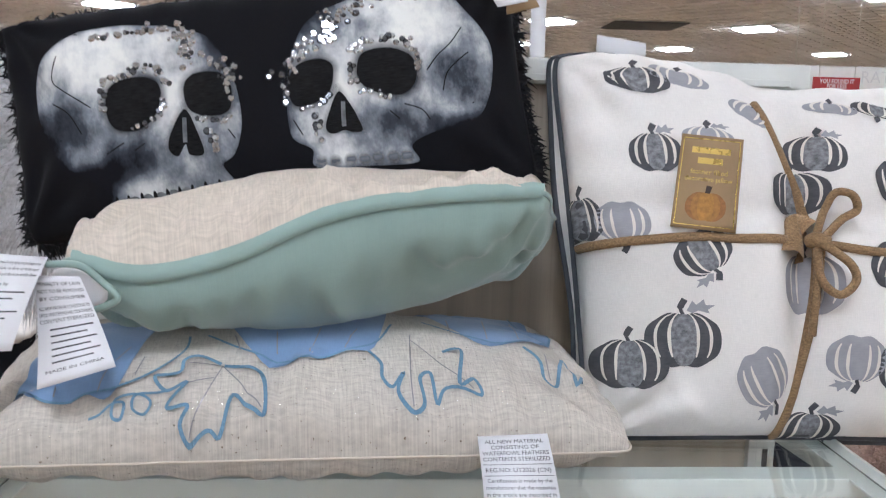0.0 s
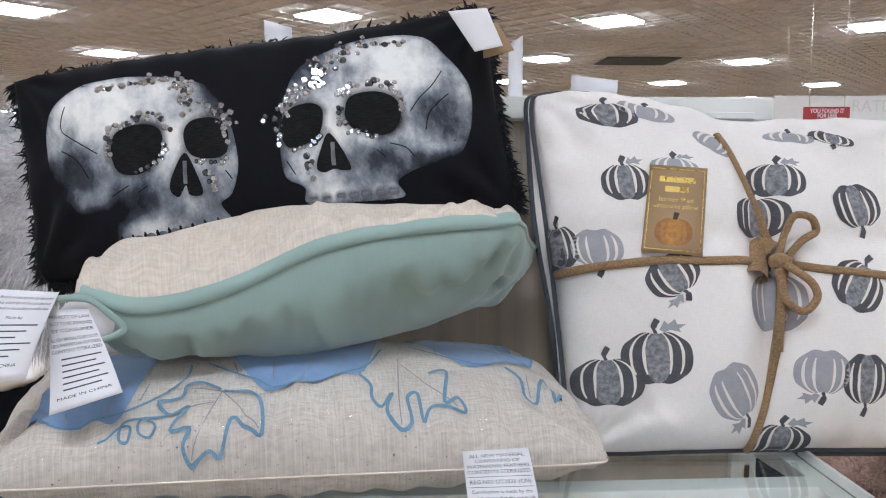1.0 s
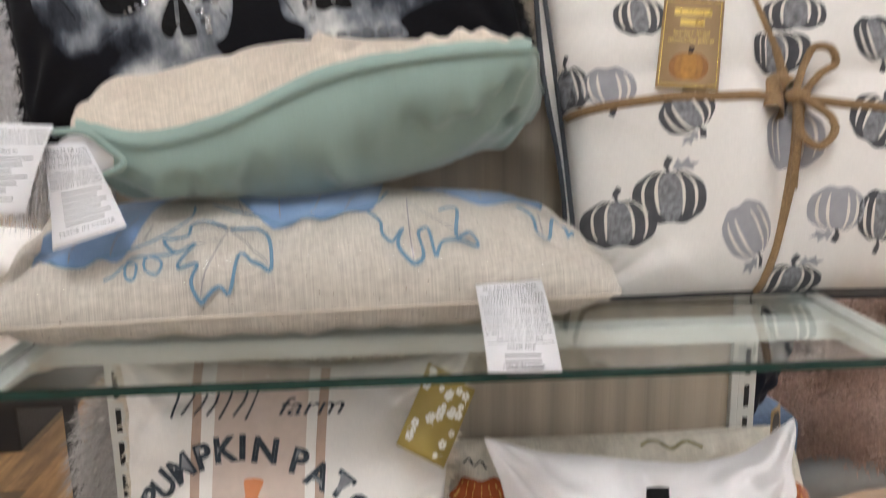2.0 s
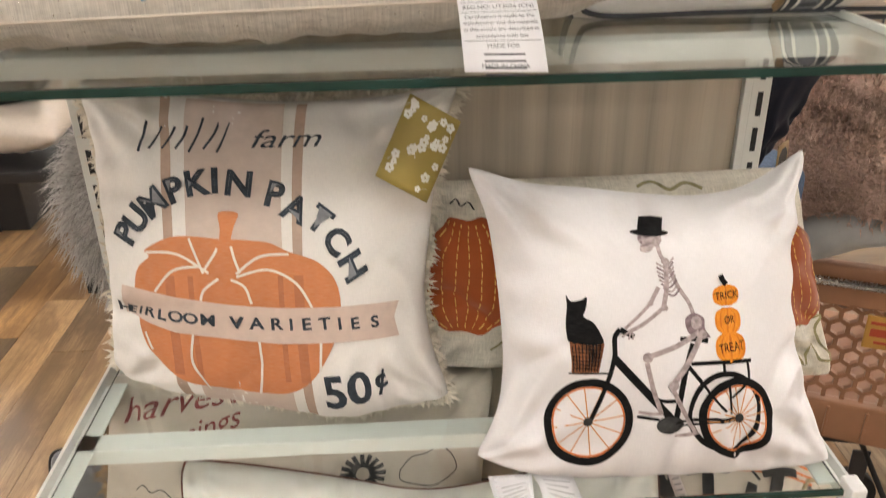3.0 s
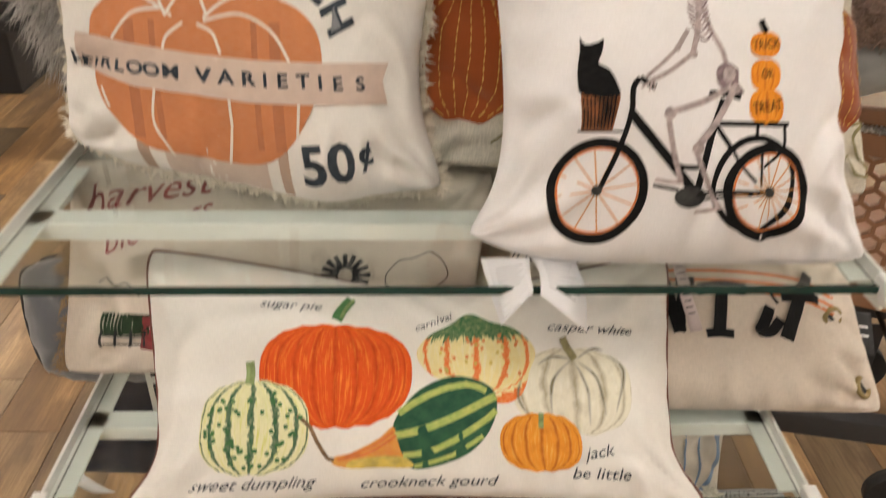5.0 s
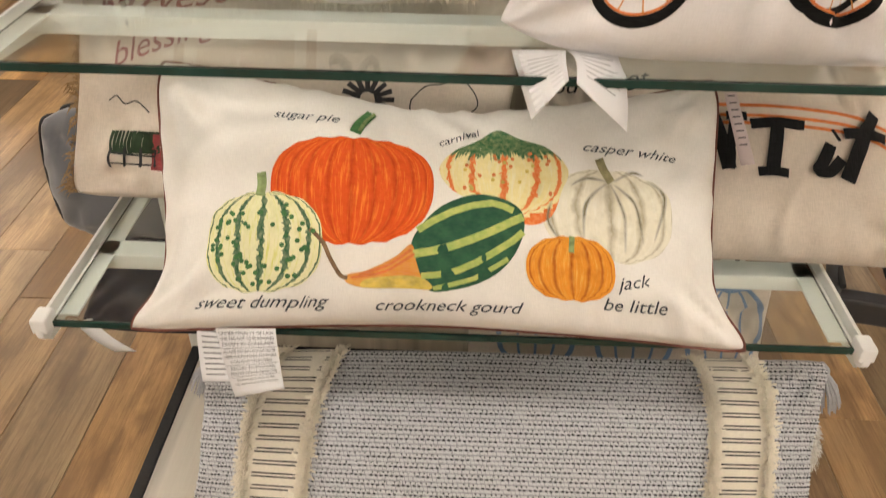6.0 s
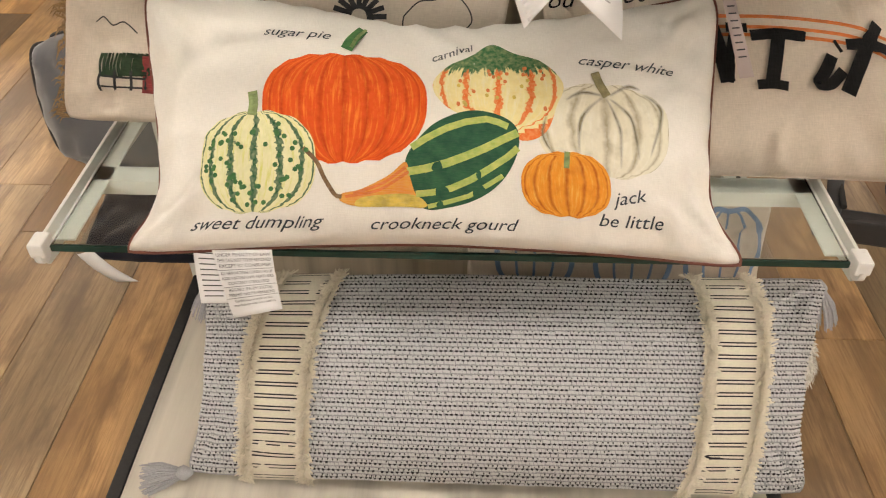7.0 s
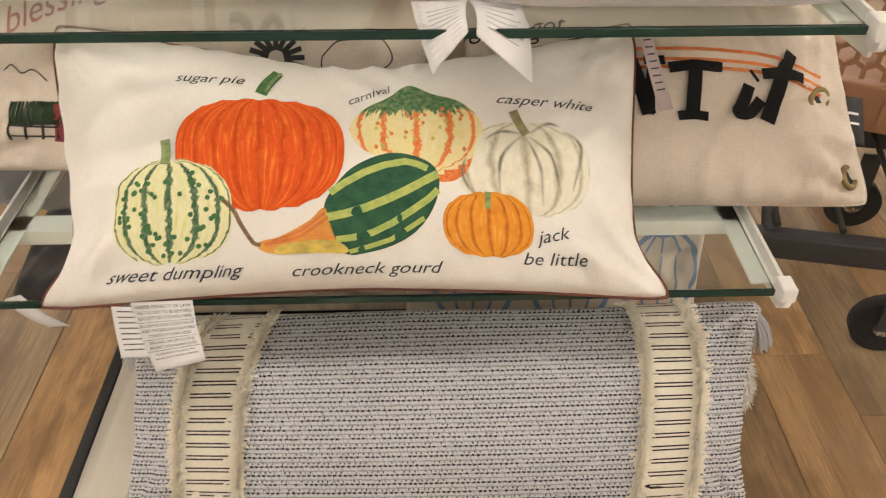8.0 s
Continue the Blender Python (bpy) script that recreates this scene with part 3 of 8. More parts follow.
first = ceiling_light()
STEP = TILE * math.sqrt(2) * 4
made = 0
for i in range(-5, 6):
    for j in range(-6, 6):
        p = pose(2.58, 10.1, 0, 0, 0, 3.5) @ Vector((i * STEP, j * STEP, 0))
        if not (X0 + 1 < p.x < X1 - 1 and Y0 + 1 < p.y < Y1 - 1):
            continue
        m = pose(p.x, p.y, CEILING, 0, 0, 48.5)
        if made == 0:
            first.matrix_basis = m
        else:
            copy_thing(first, m)
        made += 1

# ---- the shelf unit ----
SX, BACK, FRONT = 0.457, 1.055, 0.659
SHELVES = (1.32, 0.843, 0.536)
DECK_Z = 0.135
unit = thing("display_unit", (0, BACK, 0), "white metal display unit with pale wood back and base", "display unit")
part("back_panel", boxed((-0.432, BACK + 0.006, DECK_Z), (0.432, BACK + 0.022, 1.735), 0.001), LAMINATE, unit, "pale wood-grain laminate back panel")
for s in (-1, 1):
    post = part("post", boxed((s * SX - 0.014, BACK, 0.02), (s * SX + 0.014, BACK + 0.04, 1.735), 0.002), WHITE_METAL, unit, "slotted white metal upright")
    part("edge_strip", boxed((s * 0.4385 - 0.0062, BACK - 0.003, DECK_Z), (s * 0.4385 + 0.0042, BACK + 0.03, 1.735), 0.001), WHITE_METAL, unit)
    for k in range(30):
        z = 1.186 - 0.0508 * (k - 10)
        if DECK_Z + 0.03 < z < 1.72:
            # slots aren't cut: a dark block paints the shade inside each
            part("slot", boxed((s * SX - 0.0035, BACK - 0.0015, z - 0.034), (s * SX + 0.0035, BACK + 0.004, z)), HOLE_SHADE, post)
bm = boxed((-0.475, BACK - 0.004, 1.735), (0.475, BACK + 0.045, 1.768), 0.003)
part("top_rail", bm, WHITE_METAL, unit)
part("top_lip", boxed((-0.42, BACK - 0.012, 1.738), (0.445, BACK - 0.0045, 1.747), 0.001), WHITE_METAL, unit)
deck = part("deck", boxed((-0.447, 0.47, 0.02), (0.447, BACK + 0.0, DECK_Z), 0.002), DECK, unit, "pale laminate base deck")
for s in (-1, 1):
    part("deck_edge", boxed((s * 0.4575 - 0.0095, 0.46, 0.01), (s * 0.4575 + 0.0095, BACK - 0.002, DECK_Z + 0.001), 0.002), BLACK_TRIM, unit, "black edge trim of the base")
part("kick_plate", boxed((-0.44, 0.452, 0.0), (0.44, 0.4695, DECK_Z - 0.002), 0.002), BLACK_TRIM, unit)


def glass_shelf(z):
    t = thing("glass_shelf", (0, BACK, z), "clear glass shelf on white metal brackets", "shelf", "glass shelves of the display")
    part("pane", boxed((-0.444, FRONT + 0.004, z - 0.008), (0.444, BACK - 0.015, z), 0.0008), GLASS, t, "clear glass pane").visible_shadow = False
    part("pane_edge", boxed((-0.444, FRONT, z - 0.0081), (0.444, FRONT + 0.0035, z + 0.0001), 0.0008), GLASS_EDGE, t, "dark green polished glass edge")
    for s in (-1, 1):
        bm = bmesh.new()
        x = s * 0.4565
        vs = box(bm, (x - 0.0022, FRONT + 0.006, z - 0.032), (x + 0.0022, BACK - 0.001, z + 0.004), 0.0008)
        for v in bm.verts:
            if v.co.z < z - 0.02:
                v.co.z -= 0.03 * (v.co.y - FRONT) / (BACK - FRONT)
        arm = part("arm", bm, WHITE_METAL, t, "white metal shelf bracket")
        a, b = sorted((x - s * 0.0025, x - s * 0.032))
        part("ledge", boxed((a, FRONT + 0.02, z - 0.0125), (b, BACK - 0.12, z - 0.0095), 0.0005), WHITE_METAL, arm)
        bm = boxed((x - 0.009, FRONT - 0.009, z - 0.012), (x + 0.009, FRONT + 0.018, z + 0.007), 0.003)
        tube(bm, [(x - 0.004, FRONT + 0.002, z - 0.012), (x + 0.004, FRONT + 0.002, z - 0.012)], 0.012, 16)
        part("end_cap", bm, WHITE_PLASTIC, arm, "white plastic end cap")
    bm = boxed((-0.452, 0.793, z - 0.031), (0.452, 0.825, z - 0.0095), 0.0015)
    part("cross_bar", bm, WHITE_METAL, t, "white metal cross bar")


for z in SHELVES:
    glass_shelf(z)

# ---- pillows on the shelves ----
WHITE_CLOTH = cloth("bright_white_cotton", (0.87, 0.85, 0.86), slub=0.03)
CREAM = cloth("cream_cotton", (0.84, 0.81, 0.77), slub=0.04)
ECRU = cloth("ecru_canvas", (0.68, 0.6, 0.52), slub=0.07, weave=700)
LINEN = cloth("oatmeal_linen", (0.64, 0.57, 0.48), slub=0.12, weave=420, relief=0.6)
GLIT_LINEN = cloth("glittery_linen", (0.55, 0.51, 0.45), slub=0.16, weave=520, relief=0.5, glitter=0.85)
GLIT_CREAM = cloth("glittery_cream_linen", (0.7, 0.66, 0.57), slub=0.14, weave=520, relief=0.5, glitter=0.4)
MINT = cloth("mint_velvet", (0.3, 0.41, 0.37), slub=0.02, sheen=0.4, relief=0.15)
BLACK = cloth("black_cotton", (0.006, 0.006, 0.008), slub=0.05, stain=0.1, sheen=0.0)
GREY_KNIT = cloth("grey_knit", (0.33, 0.335, 0.36), slub=0.1)

bike = Pillow("throw_pillow", [(0.036, 0.838, 1.18), (0.424, 0.84, 1.188), (0.450, 0.70, 0.852), (0.03, 0.705, 0.868)], 0.08, 0.08, [WHITE_CLOTH, WHITE_CLOTH],
              "square white cotton pillow printed with a bicycle, on a glass shelf", pull=(0.15, 0.1, 0.19, -0.02), seed=3, power=0.45, crease=0.004, edges={"t": (0.0, -0.05, -0.03, -0.069, -0.125, -0.13, 0.01), "b": (0.03, -0.07, -0.08, -0.06, -0.05, -0.04, -0.03), "l": (0.0, 0.07, 0.058, 0.03, 0.02, 0.03, -0.02), "r": (0.01, -0.07, -0.1, -0.11, -0.1, -0.08, 0.0)})
patch = Pillow("throw_pillow", [(-0.425, 0.996, 1.24), (0.048, 0.99, 1.24), (0.028, 0.845, 0.852), (-0.405, 0.85, 0.868)], 0.085, 0.05, [CREAM, CREAM],
               "square cream pillow with an orange pumpkin print and frayed edges", pull=(0.03, 0.12, 0.08, -0.06), seed=5, power=0.4, crease=0.006, slump=0.25, edges={"t": (0.02, 0.007, -0.024, -0.056, -0.068, -0.07, -0.03), "b": (0.2, 0.12, 0.094, 0.032, -0.051, 0.02, 0.0), "l": (0.021, 0.004, 0.03, 0.027, 0.022, 0.03, -0.04), "r": (-0.03, -0.1, -0.11, -0.068, -0.05, -0.06, 0.0)})
velvet = Pillow("lumbar_pillow", [(-0.02, 0.99, 1.1), (0.49, 0.985, 1.105), (0.575, 0.925, 0.80), (-0.05, 0.925, 0.852)], 0.06, 0.05, [GLIT_CREAM, GLIT_CREAM],
                "glittery linen lumbar pillow with velvet pumpkins, behind other pillows", pull=0.03, seed=6)
veg = Pillow("lumbar_pillow", [(-0.351, 0.866, 0.757), (0.3, 0.866, 0.757), (0.328, 0.648, 0.542), (-0.357, 0.648, 0.542)], 0.07, 0.055, [CREAM, CREAM],
             "cream lumbar pillow printed with named pumpkins and gourds", pull=(0.05, 0.05, 0.03, 0.04), seed=7, sag=0.2, power=0.42, crease=0.004, edges={"t": (0.01, 0.027, -0.025, -0.163, -0.107, -0.05, -0.01), "b": (-0.046, -0.003, 0.029, 0.049, 0.028, 0.005, -0.053), "l": (-0.02, 0.085, 0.065, 0.035, 0.012, 0.0, 0.0), "r": (0.02, -0.075, -0.055, -0.03, -0.01, 0.0, 0.0)})
bless = Pillow("lumbar_pillow", [(-0.464, 0.97, 0.83), (0.09, 0.97, 0.815), (0.05, 0.83, 0.585), (-0.47, 0.815, 0.603)], 0.05, 0.05, [ECRU, ECRU],
               "ecru canvas pillow with a farm drawing and red script", pull=0.02, seed=8)
ntit = Pillow("lumbar_pillow", [(0.10, 0.93, 0.765), (0.54, 0.93, 0.765), (0.604, 0.79, 0.55), (0.12, 0.80, 0.55)], 0.05, 0.05, [ECRU, ECRU],
              "ecru canvas pillow with black tufted letters and orange stripes", pull=0.03, seed=9)
grey = Pillow("lumbar_pillow", [(-0.345, 0.84, 0.345), (0.528, 0.84, 0.36), (0.493, 0.618, 0.15), (-0.368, 0.625, 0.15)], 0.115, 0.065, [GREY_KNIT, GREY_KNIT],
              "long grey woven lumbar pillow with cream fringed bands", pull=0.01, seed=10, folds=0, power=0.5, edges={"t": (-0.1, -0.06, -0.03, -0.03, -0.06, -0.06, -0.02), "l": (0.0, 0.03, 0.03, 0.02, 0.01, 0.0, -0.02), "r": (0.02, -0.02, -0.03, -0.03, -0.02, 0.0, 0.02)})
pumps = Pillow("throw_pillow", [(0.126, 1.02, 1.775), (0.64, 1.01, 1.745), (0.63, 0.885, 1.322), (0.165, 0.89, 1.322)], 0.105, 0.02, [CREAM, CREAM],
               "cream pillow with grey pumpkin print, tied with a jute ribbon", pull=0.02, seed=11, fold=0.004, power=0.38, pinch=(("u", -0.02, 0.28, 0.1), ("v", 0.12, 0.1, 0.08)), edges={"t": (-0.02, 0.007, -0.045, -0.15, -0.11, -0.075, -0.08)})
skull = Pillow("lumbar_pillow", [(-0.56, 1.02, 1.805), (0.074, 1.035, 1.884), (0.116, 0.985, 1.61), (-0.515, 0.972, 1.52)], 0.075, 0.05, [BLACK, BLACK],
               "black lumbar pillow with jewelled bone-white print and black fringe", pull=0.03, seed=12, fold=0.003, power=0.42, edges={"t": (-0.18, -0.143, -0.113, -0.096, -0.099, -0.05, 0.0), "l": (0.061, 0.056, 0.06, 0.058, 0.059, 0.06, 0.06)})
green = Pillow("lumbar_pillow", [(-0.46, 1.0, 1.53), (0.14, 1.0, 1.565), (0.085, 0.75, 1.612), (-0.365, 0.745, 1.54)], 0.06, 0.095, [LINEN, MINT],
               "linen pillow with mint velvet back, lying on another pillow", pull=0.02, seed=13, folds=30, fold=0.0095, power=0.38, crease=0.006, pucker=0.005, edges={"bn": (0.011, -0.021, -0.021, -0.012, 0.008, 0.016, 0.015, 0.011, 0.006)})
blue = Pillow("lumbar_pillow", [(-0.52, 1.0, 1.38), (0.16, 1.0, 1.38), (0.175, 0.72, 1.375), (-0.46, 0.71, 1.362)], 0.095, 0.045, [GLIT_LINEN, GLIT_LINEN],
              "glittery linen pillow with blue pumpkin applique, on glass shelf", pull=0.02, seed=14, power=0.38, crease=0.005)

# ---- prints and trimmings ----
BLACK_INK = ink("black_ink", (0.007, 0.007, 0.008), 0.3)
DARK_GREY_INK = ink("dark_grey_ink", (0.06, 0.06, 0.06), 0.3)
CHARCOAL_INK = ink("charcoal_ink", (0.05, 0.05, 0.055), 0.3)
SLATE_INK = ink("slate_ink", (0.05, 0.065, 0.085), 0.25)
GREY_INK = ink("grey_ink", (0.3, 0.31, 0.33), 0.2)
MID_GREY = ink("mid_grey_ink", (0.2, 0.21, 0.22), 0.3)
BONE_INK = ink("bone_ink", (0.56, 0.46, 0.46), 0.25, 150)
MAUVE_INK = ink("mauve_ink", (0.3, 0.22, 0.24), 0.25, 150)
BASKET_INK = ink("basket_ink", (0.33, 0.1, 0.025), 0.3)
ORANGE_INK = ink("orange_ink", (0.78, 0.2, 0.035), 0.12)
SPOKE_INK = ink("spoke_ink", (0.78, 0.33, 0.08), 0.15)
PUMPKIN_INK = ink("pumpkin_ink", (0.63, 0.22, 0.08), 0.06, 20)
RUST_INK = ink("rust_stripe_ink", (0.5, 0.17, 0.07), 0.06)
TAUPE_INK = ink("taupe_ink", (0.5, 0.36, 0.28), 0.06)
BLUSH_INK = ink("blush_ink", (0.64, 0.52, 0.45), 0.04)
RIBBON_INK = ink("ribbon_ink", (0.66, 0.51, 0.43), 0.05)
CREAM_INK = ink("cream_ink", (0.8, 0.75, 0.68), 0.04)
YELLOW_INK = ink("yellow_ink", (0.75, 0.55, 0.1), 0.2)
GREEN_INK = ink("green_ink", (0.035, 0.13, 0.055), 0.3, 90, (0.08, 0.22, 0.07))
DEEP_GREEN = ink("deep_green_ink", (0.015, 0.075, 0.045), 0.3, 60, (0.03, 0.12, 0.06))
PALE_GREEN = ink("pale_green_ink", (0.3, 0.4, 0.16), 0.3, 90)
LIME_INK = ink("lime_ink", (0.52, 0.55, 0.15), 0.25, 90, (0.3, 0.42, 0.1))
AMBER_INK = ink("amber_ink", (0.75, 0.34, 0.05), 0.2, 60, (0.72, 0.24, 0.03))
OLIVE_INK = ink("olive_ink", (0.36, 0.32, 0.16), 0.25, 70)
BROWN_INK = ink("brown_ink", (0.28, 0.17, 0.09), 0.25, 90)
RED_INK = ink("red_ink", (0.33, 0.04, 0.045), 0.2)
LEAF_INK = ink("leaf_ink", (0.03, 0.06, 0.03), 0.3)
DARK_PUMPKIN = ink("dark_pumpkin_ink", (0.1, 0.102, 0.112), 0.15)
LIGHT_PUMPKIN = ink("light_pumpkin_ink", (0.37, 0.37, 0.4), 0.06)
MOTTLED = ink("mottled_ink", (0.3, 0.31, 0.33), 0.3, 160, (0.12, 0.12, 0.13))
BONE_PAINT, nt, b = nodes_of("bone_paint", 0.9)
b.inputs["Specular IOR Level"].default_value = 0.15
tone = nt.nodes.new("ShaderNodeAttribute")
tone.attribute_name = "fade"
add = nt.nodes.new("ShaderNodeMath")
cloudy = noisy(nt, coords(nt, "UV", (1, 0.7, 1)), 30, 6, 0.65)
nt.links.new(tone.outputs["Fac"], add.inputs[0]), nt.links.new(ramp(nt, cloudy, 0.25, 0.75, -0.26, 0.26), add.inputs[1])
tint = nt.nodes.new("ShaderNodeValToRGB")
stops = ((0.0, (0.008, 0.008, 0.011)), (0.28, (0.05, 0.057, 0.072)), (0.52, (0.23, 0.25, 0.28)), (0.75, (0.6, 0.61, 0.61)), (0.95, (0.82, 0.82, 0.78)))
while len(tint.color_ramp.elements) < len(stops):
    tint.color_ramp.elements.new(0.5)
for el, (at_, col) in zip(tint.color_ramp.elements, stops):
    el.position, el.color = at_, (*col, 1)
nt.links.new(add.outputs[0], tint.inputs[0]), nt.links.new(tint.outputs[0], b.inputs["Base Color"])
bump(nt, b, noisy(nt, coords(nt, "UV", (90, 900, 1)), 1.0, 2), 0.2, 0.0005)
SOFT_OLIVE = soft_ink("soft_olive", (0.36, 0.32, 0.2), strong=0.9)
SOFT_GREY = soft_ink("soft_grey", (0.22, 0.235, 0.27), strong=1.0, scale=22)
SOFT_DARK = soft_ink("soft_dark", (0.055, 0.062, 0.08), strong=1.1, scale=22)
SOFT_BLACK = soft_ink("soft_black", (0.01, 0.01, 0.01))
BLUE_FELT = cloth("blue_felt", (0.2, 0.31, 0.5), slub=0.05, sheen=0.3)
BLUE_CORD = cloth("blue_cord", (0.16, 0.28, 0.4), slub=0.2, weave=1500, relief=0.8)
SILVER_THREAD = paint("silver_thread", (0.3, 0.29, 0.3), 0.4, 0.6, kind="UV")
GOLD_THREAD = paint("gold_thread", (0.7, 0.42, 0.12), 0.4, 0.5, kind="UV")
RUST_VELVET = cloth("rust_velvet", (0.36, 0.08, 0.02), slub=0.05, sheen=0.5, relief=0.2)
YARN = cloth("black_yarn", (0.01, 0.01, 0.011), slub=0.3, weave=500, relief=1.0)
JEWEL = paint("clear_stone", (0.75, 0.77, 0.8), 0.08, 0.9, var=0.1, relief=0)
SUGAR_PIE = gourd("sugar_pie_paint", (0.7, 0.095, 0.02), (0.46, 0.035, 0.01), (0.86, 0.27, 0.05), 11, deep=0.75)
DUMPLING = gourd("sweet_dumpling_paint", (0.79, 0.76, 0.5), (0.5, 0.55, 0.16), (0.66, 0.66, 0.16), 7, (0.025, 0.11, 0.055), 0.3, 0.4)
CARNIVAL = gourd("carnival_paint", (0.78, 0.68, 0.36), (0.74, 0.5, 0.08), (0.8, 0.74, 0.55), 6, (0.76, 0.16, 0.035), 0.24, 0.4, (0.04, 0.14, 0.06))
CASPER = gourd("casper_white_paint", (0.76, 0.72, 0.6), (0.36, 0.31, 0.2), (0.82, 0.79, 0.7), 6, deep=0.95)
JACK = gourd("jack_be_little_paint", (0.78, 0.3, 0.04), (0.45, 0.09, 0.015), (0.84, 0.48, 0.12), 8, deep=1.0)
CRATE_PUMPKIN = gourd("little_pumpkin_paint", (0.82, 0.28, 0.03), (0.55, 0.12, 0.02), (0.9, 0.45, 0.08), 5)
JUTE = cloth("jute_cord", (0.29, 0.19, 0.1), slub=0.3, weave=600, relief=1.0, kind="Object")
CREAM_YARN = cloth("cream_yarn", (0.74, 0.68, 0.57), slub=0.15, kind="Object")
GREY_PIPING = cloth("grey_piping", (0.07, 0.075, 0.085), slub=0.1, kind="Object")
BLACK_YARN = cloth("black_fringe", (0.01, 0.01, 0.012), slub=0.1, kind="Object")
PAPER = paint("white_paper", (0.8, 0.8, 0.82), 0.6, var=0.015)
PRINT_BLACK = paint("label_print", (0.05, 0.05, 0.06), 0.7)


def jag(line, amount, seed):
    r = np.random.RandomState(seed)
    return [(a + r.normal(0, amount), b) for a, b in spline(line, 2, False)]


def pumpkin_print(p, u, v, rx, ry, paint_of, count, turn=0, up=0.0):
    p.print_on("gourd_print", [off(p, u, v, lobes(rx, ry, count), turn)], paint_of, 0.0007 + up, step=0.005, ribs=(u, v, rx, ry, turn))


def grey_pumpkin(u, v, rx, ry, dark, turn, leaf):
    p = pumps
    tone = DARK_PUMPKIN if dark else LIGHT_PUMPKIN
    p.print_on("pumpkin_print", [off(p, u, v, lobes(rx, ry, 4, 0.1), turn)], tone, 0.0009, step=0.005)
    if dark:
        p.print_on("pumpkin_middle", [off(p, u, v, lobes(rx * 0.36, ry * 0.92, 1, 0.0), turn)], MOTTLED, 0.0015)
    for c in (-0.72, -0.38, 0.38, 0.72):
        p.band("cream_line", off(p, u, v, rib(rx, ry, c, 0.95, -0.6), turn), [0.0035 * math.sin(0.4 + 2.5 * i / 13) for i in range(14)], CREAM_INK, 0.0022)
    p.band("stem_print", off(p, u, v, spline([(0, ry * 0.9), (-rx * 0.06, ry * 1.15), (rx * 0.06, ry * 1.45)], 5, False), turn), [0.004] * 5 + [0.007] * 6, DARK_PUMPKIN, 0.001)
    if leaf:
        pts = [(rx * a, ry * b) for a, b in ((0.1, 1.05), (0.25, 1.4), (0.35, 1.25), (0.55, 1.45), (0.6, 1.25), (0.85, 1.25), (0.65, 1.08), (0.7, 0.95), (0.4, 1.05), (0.25, 0.95))]
        p.print_on("leaf_print", [off(p, u, v, pts, turn)], LIGHT_PUMPKIN, 0.0006)


def velvet_pumpkin(p, u, v, rx, ry, felt, cord, thread):
    p.print_on("felt_pumpkin", [off(p, u, v, lobes(rx, ry, 5, 0.06))], felt, 0.003)
    p.band("cord", off(p, u, v, lobes(rx, ry, 5, 0.06)), 0.003, cord, 0.004, closed=True)
    for c in np.linspace(-0.85, 0.85, 7):
        line = off(p, u, v, rib(rx, ry, c, 0.9, -0.9, 41))
        for i in range(0, 40, 3):
            p.band("stitch", line[i:i + 3], 0.0016, thread, 0.0045)

# bicycle print

def wheel_print(p, u, v, rx, ry, spokes, turn):
    p.print_on("tyre", [disc(p, u, v, rx, ry, n=48), disc(p, u, v, rx - 0.0085, ry - 0.0085, n=48)], BLACK_INK, 0.0007)
    p.print_on("wheel_rim", [disc(p, u, v, rx - 0.0086, ry - 0.0086, n=48), disc(p, u, v, rx - 0.0106, ry - 0.0106, n=48)], ORANGE_INK, 0.0008)
    for k in range(spokes):
        a = radians(turn + 360 * k / spokes)
        p.band("spoke", off(p, u, v, [(0.004 * math.cos(a), 0.004 * math.sin(a)), ((rx - 0.0105) * math.cos(a) * 0.5, (ry - 0.0105) * math.sin(a) * 0.5), ((rx - 0.0105) * math.cos(a), (ry - 0.0105) * math.sin(a))]), 0.0013, SPOKE_INK, 0.0007)
    p.print_on("hub", [disc(p, u, v, 0.0055, 0.005, n=14)], DARK_GREY_INK, 0.001)



wheel_print(bike, -0.451, -0.621, 0.0505, 0.0475, 12, 12)
bike.print_on("tyre", [disc(bike, 0.322, -0.566, 0.0445, 0.0435, n=48), disc(bike, 0.322, -0.566, 0.0385, 0.0375, n=48)], BLACK_INK, 0.0006)
wheel_print(bike, 0.392, -0.606, 0.0455, 0.0435, 16, 5)
bike.band("fork", spline([(-0.327, -0.192), (-0.352, -0.332), (-0.436, -0.606)], 6, False), 0.0047, BLACK_INK, 0.0009)
bike.band("down_tube", spline([(-0.332, -0.222), (-0.157, -0.411), (0.017, -0.601)], 6, False), 0.0086, BLACK_INK, 0.0009)
bike.band("top_tube", spline([(-0.307, -0.252), (-0.157, -0.411), (-0.062, -0.481), (0.032, -0.486)], 6, False), 0.0043, BLACK_INK, 0.0009)
bike.band("seat_tube", spline([(0.132, -0.147), (0.077, -0.337), (0.032, -0.621)], 6, False), 0.0061, BLACK_INK, 0.0009)
bike.band("chain_stay", spline([(0.032, -0.621), (0.227, -0.606), (0.392, -0.606)], 6, False), 0.0039, BLACK_INK, 0.0009)
bike.band("chain_guard", spline([(0.057, -0.651), (0.227, -0.626), (0.392, -0.611)], 6, False), 0.0025, BLACK_INK, 0.0009)
bike.band("seat_stay", spline([(0.102, -0.282), (0.192, -0.401)], 6, False), 0.0043, BLACK_INK, 0.0009)
bike.band("seat_stay", spline([(0.192, -0.401), (0.307, -0.556)], 6, False), 0.0029, BLACK_INK, 0.0009)
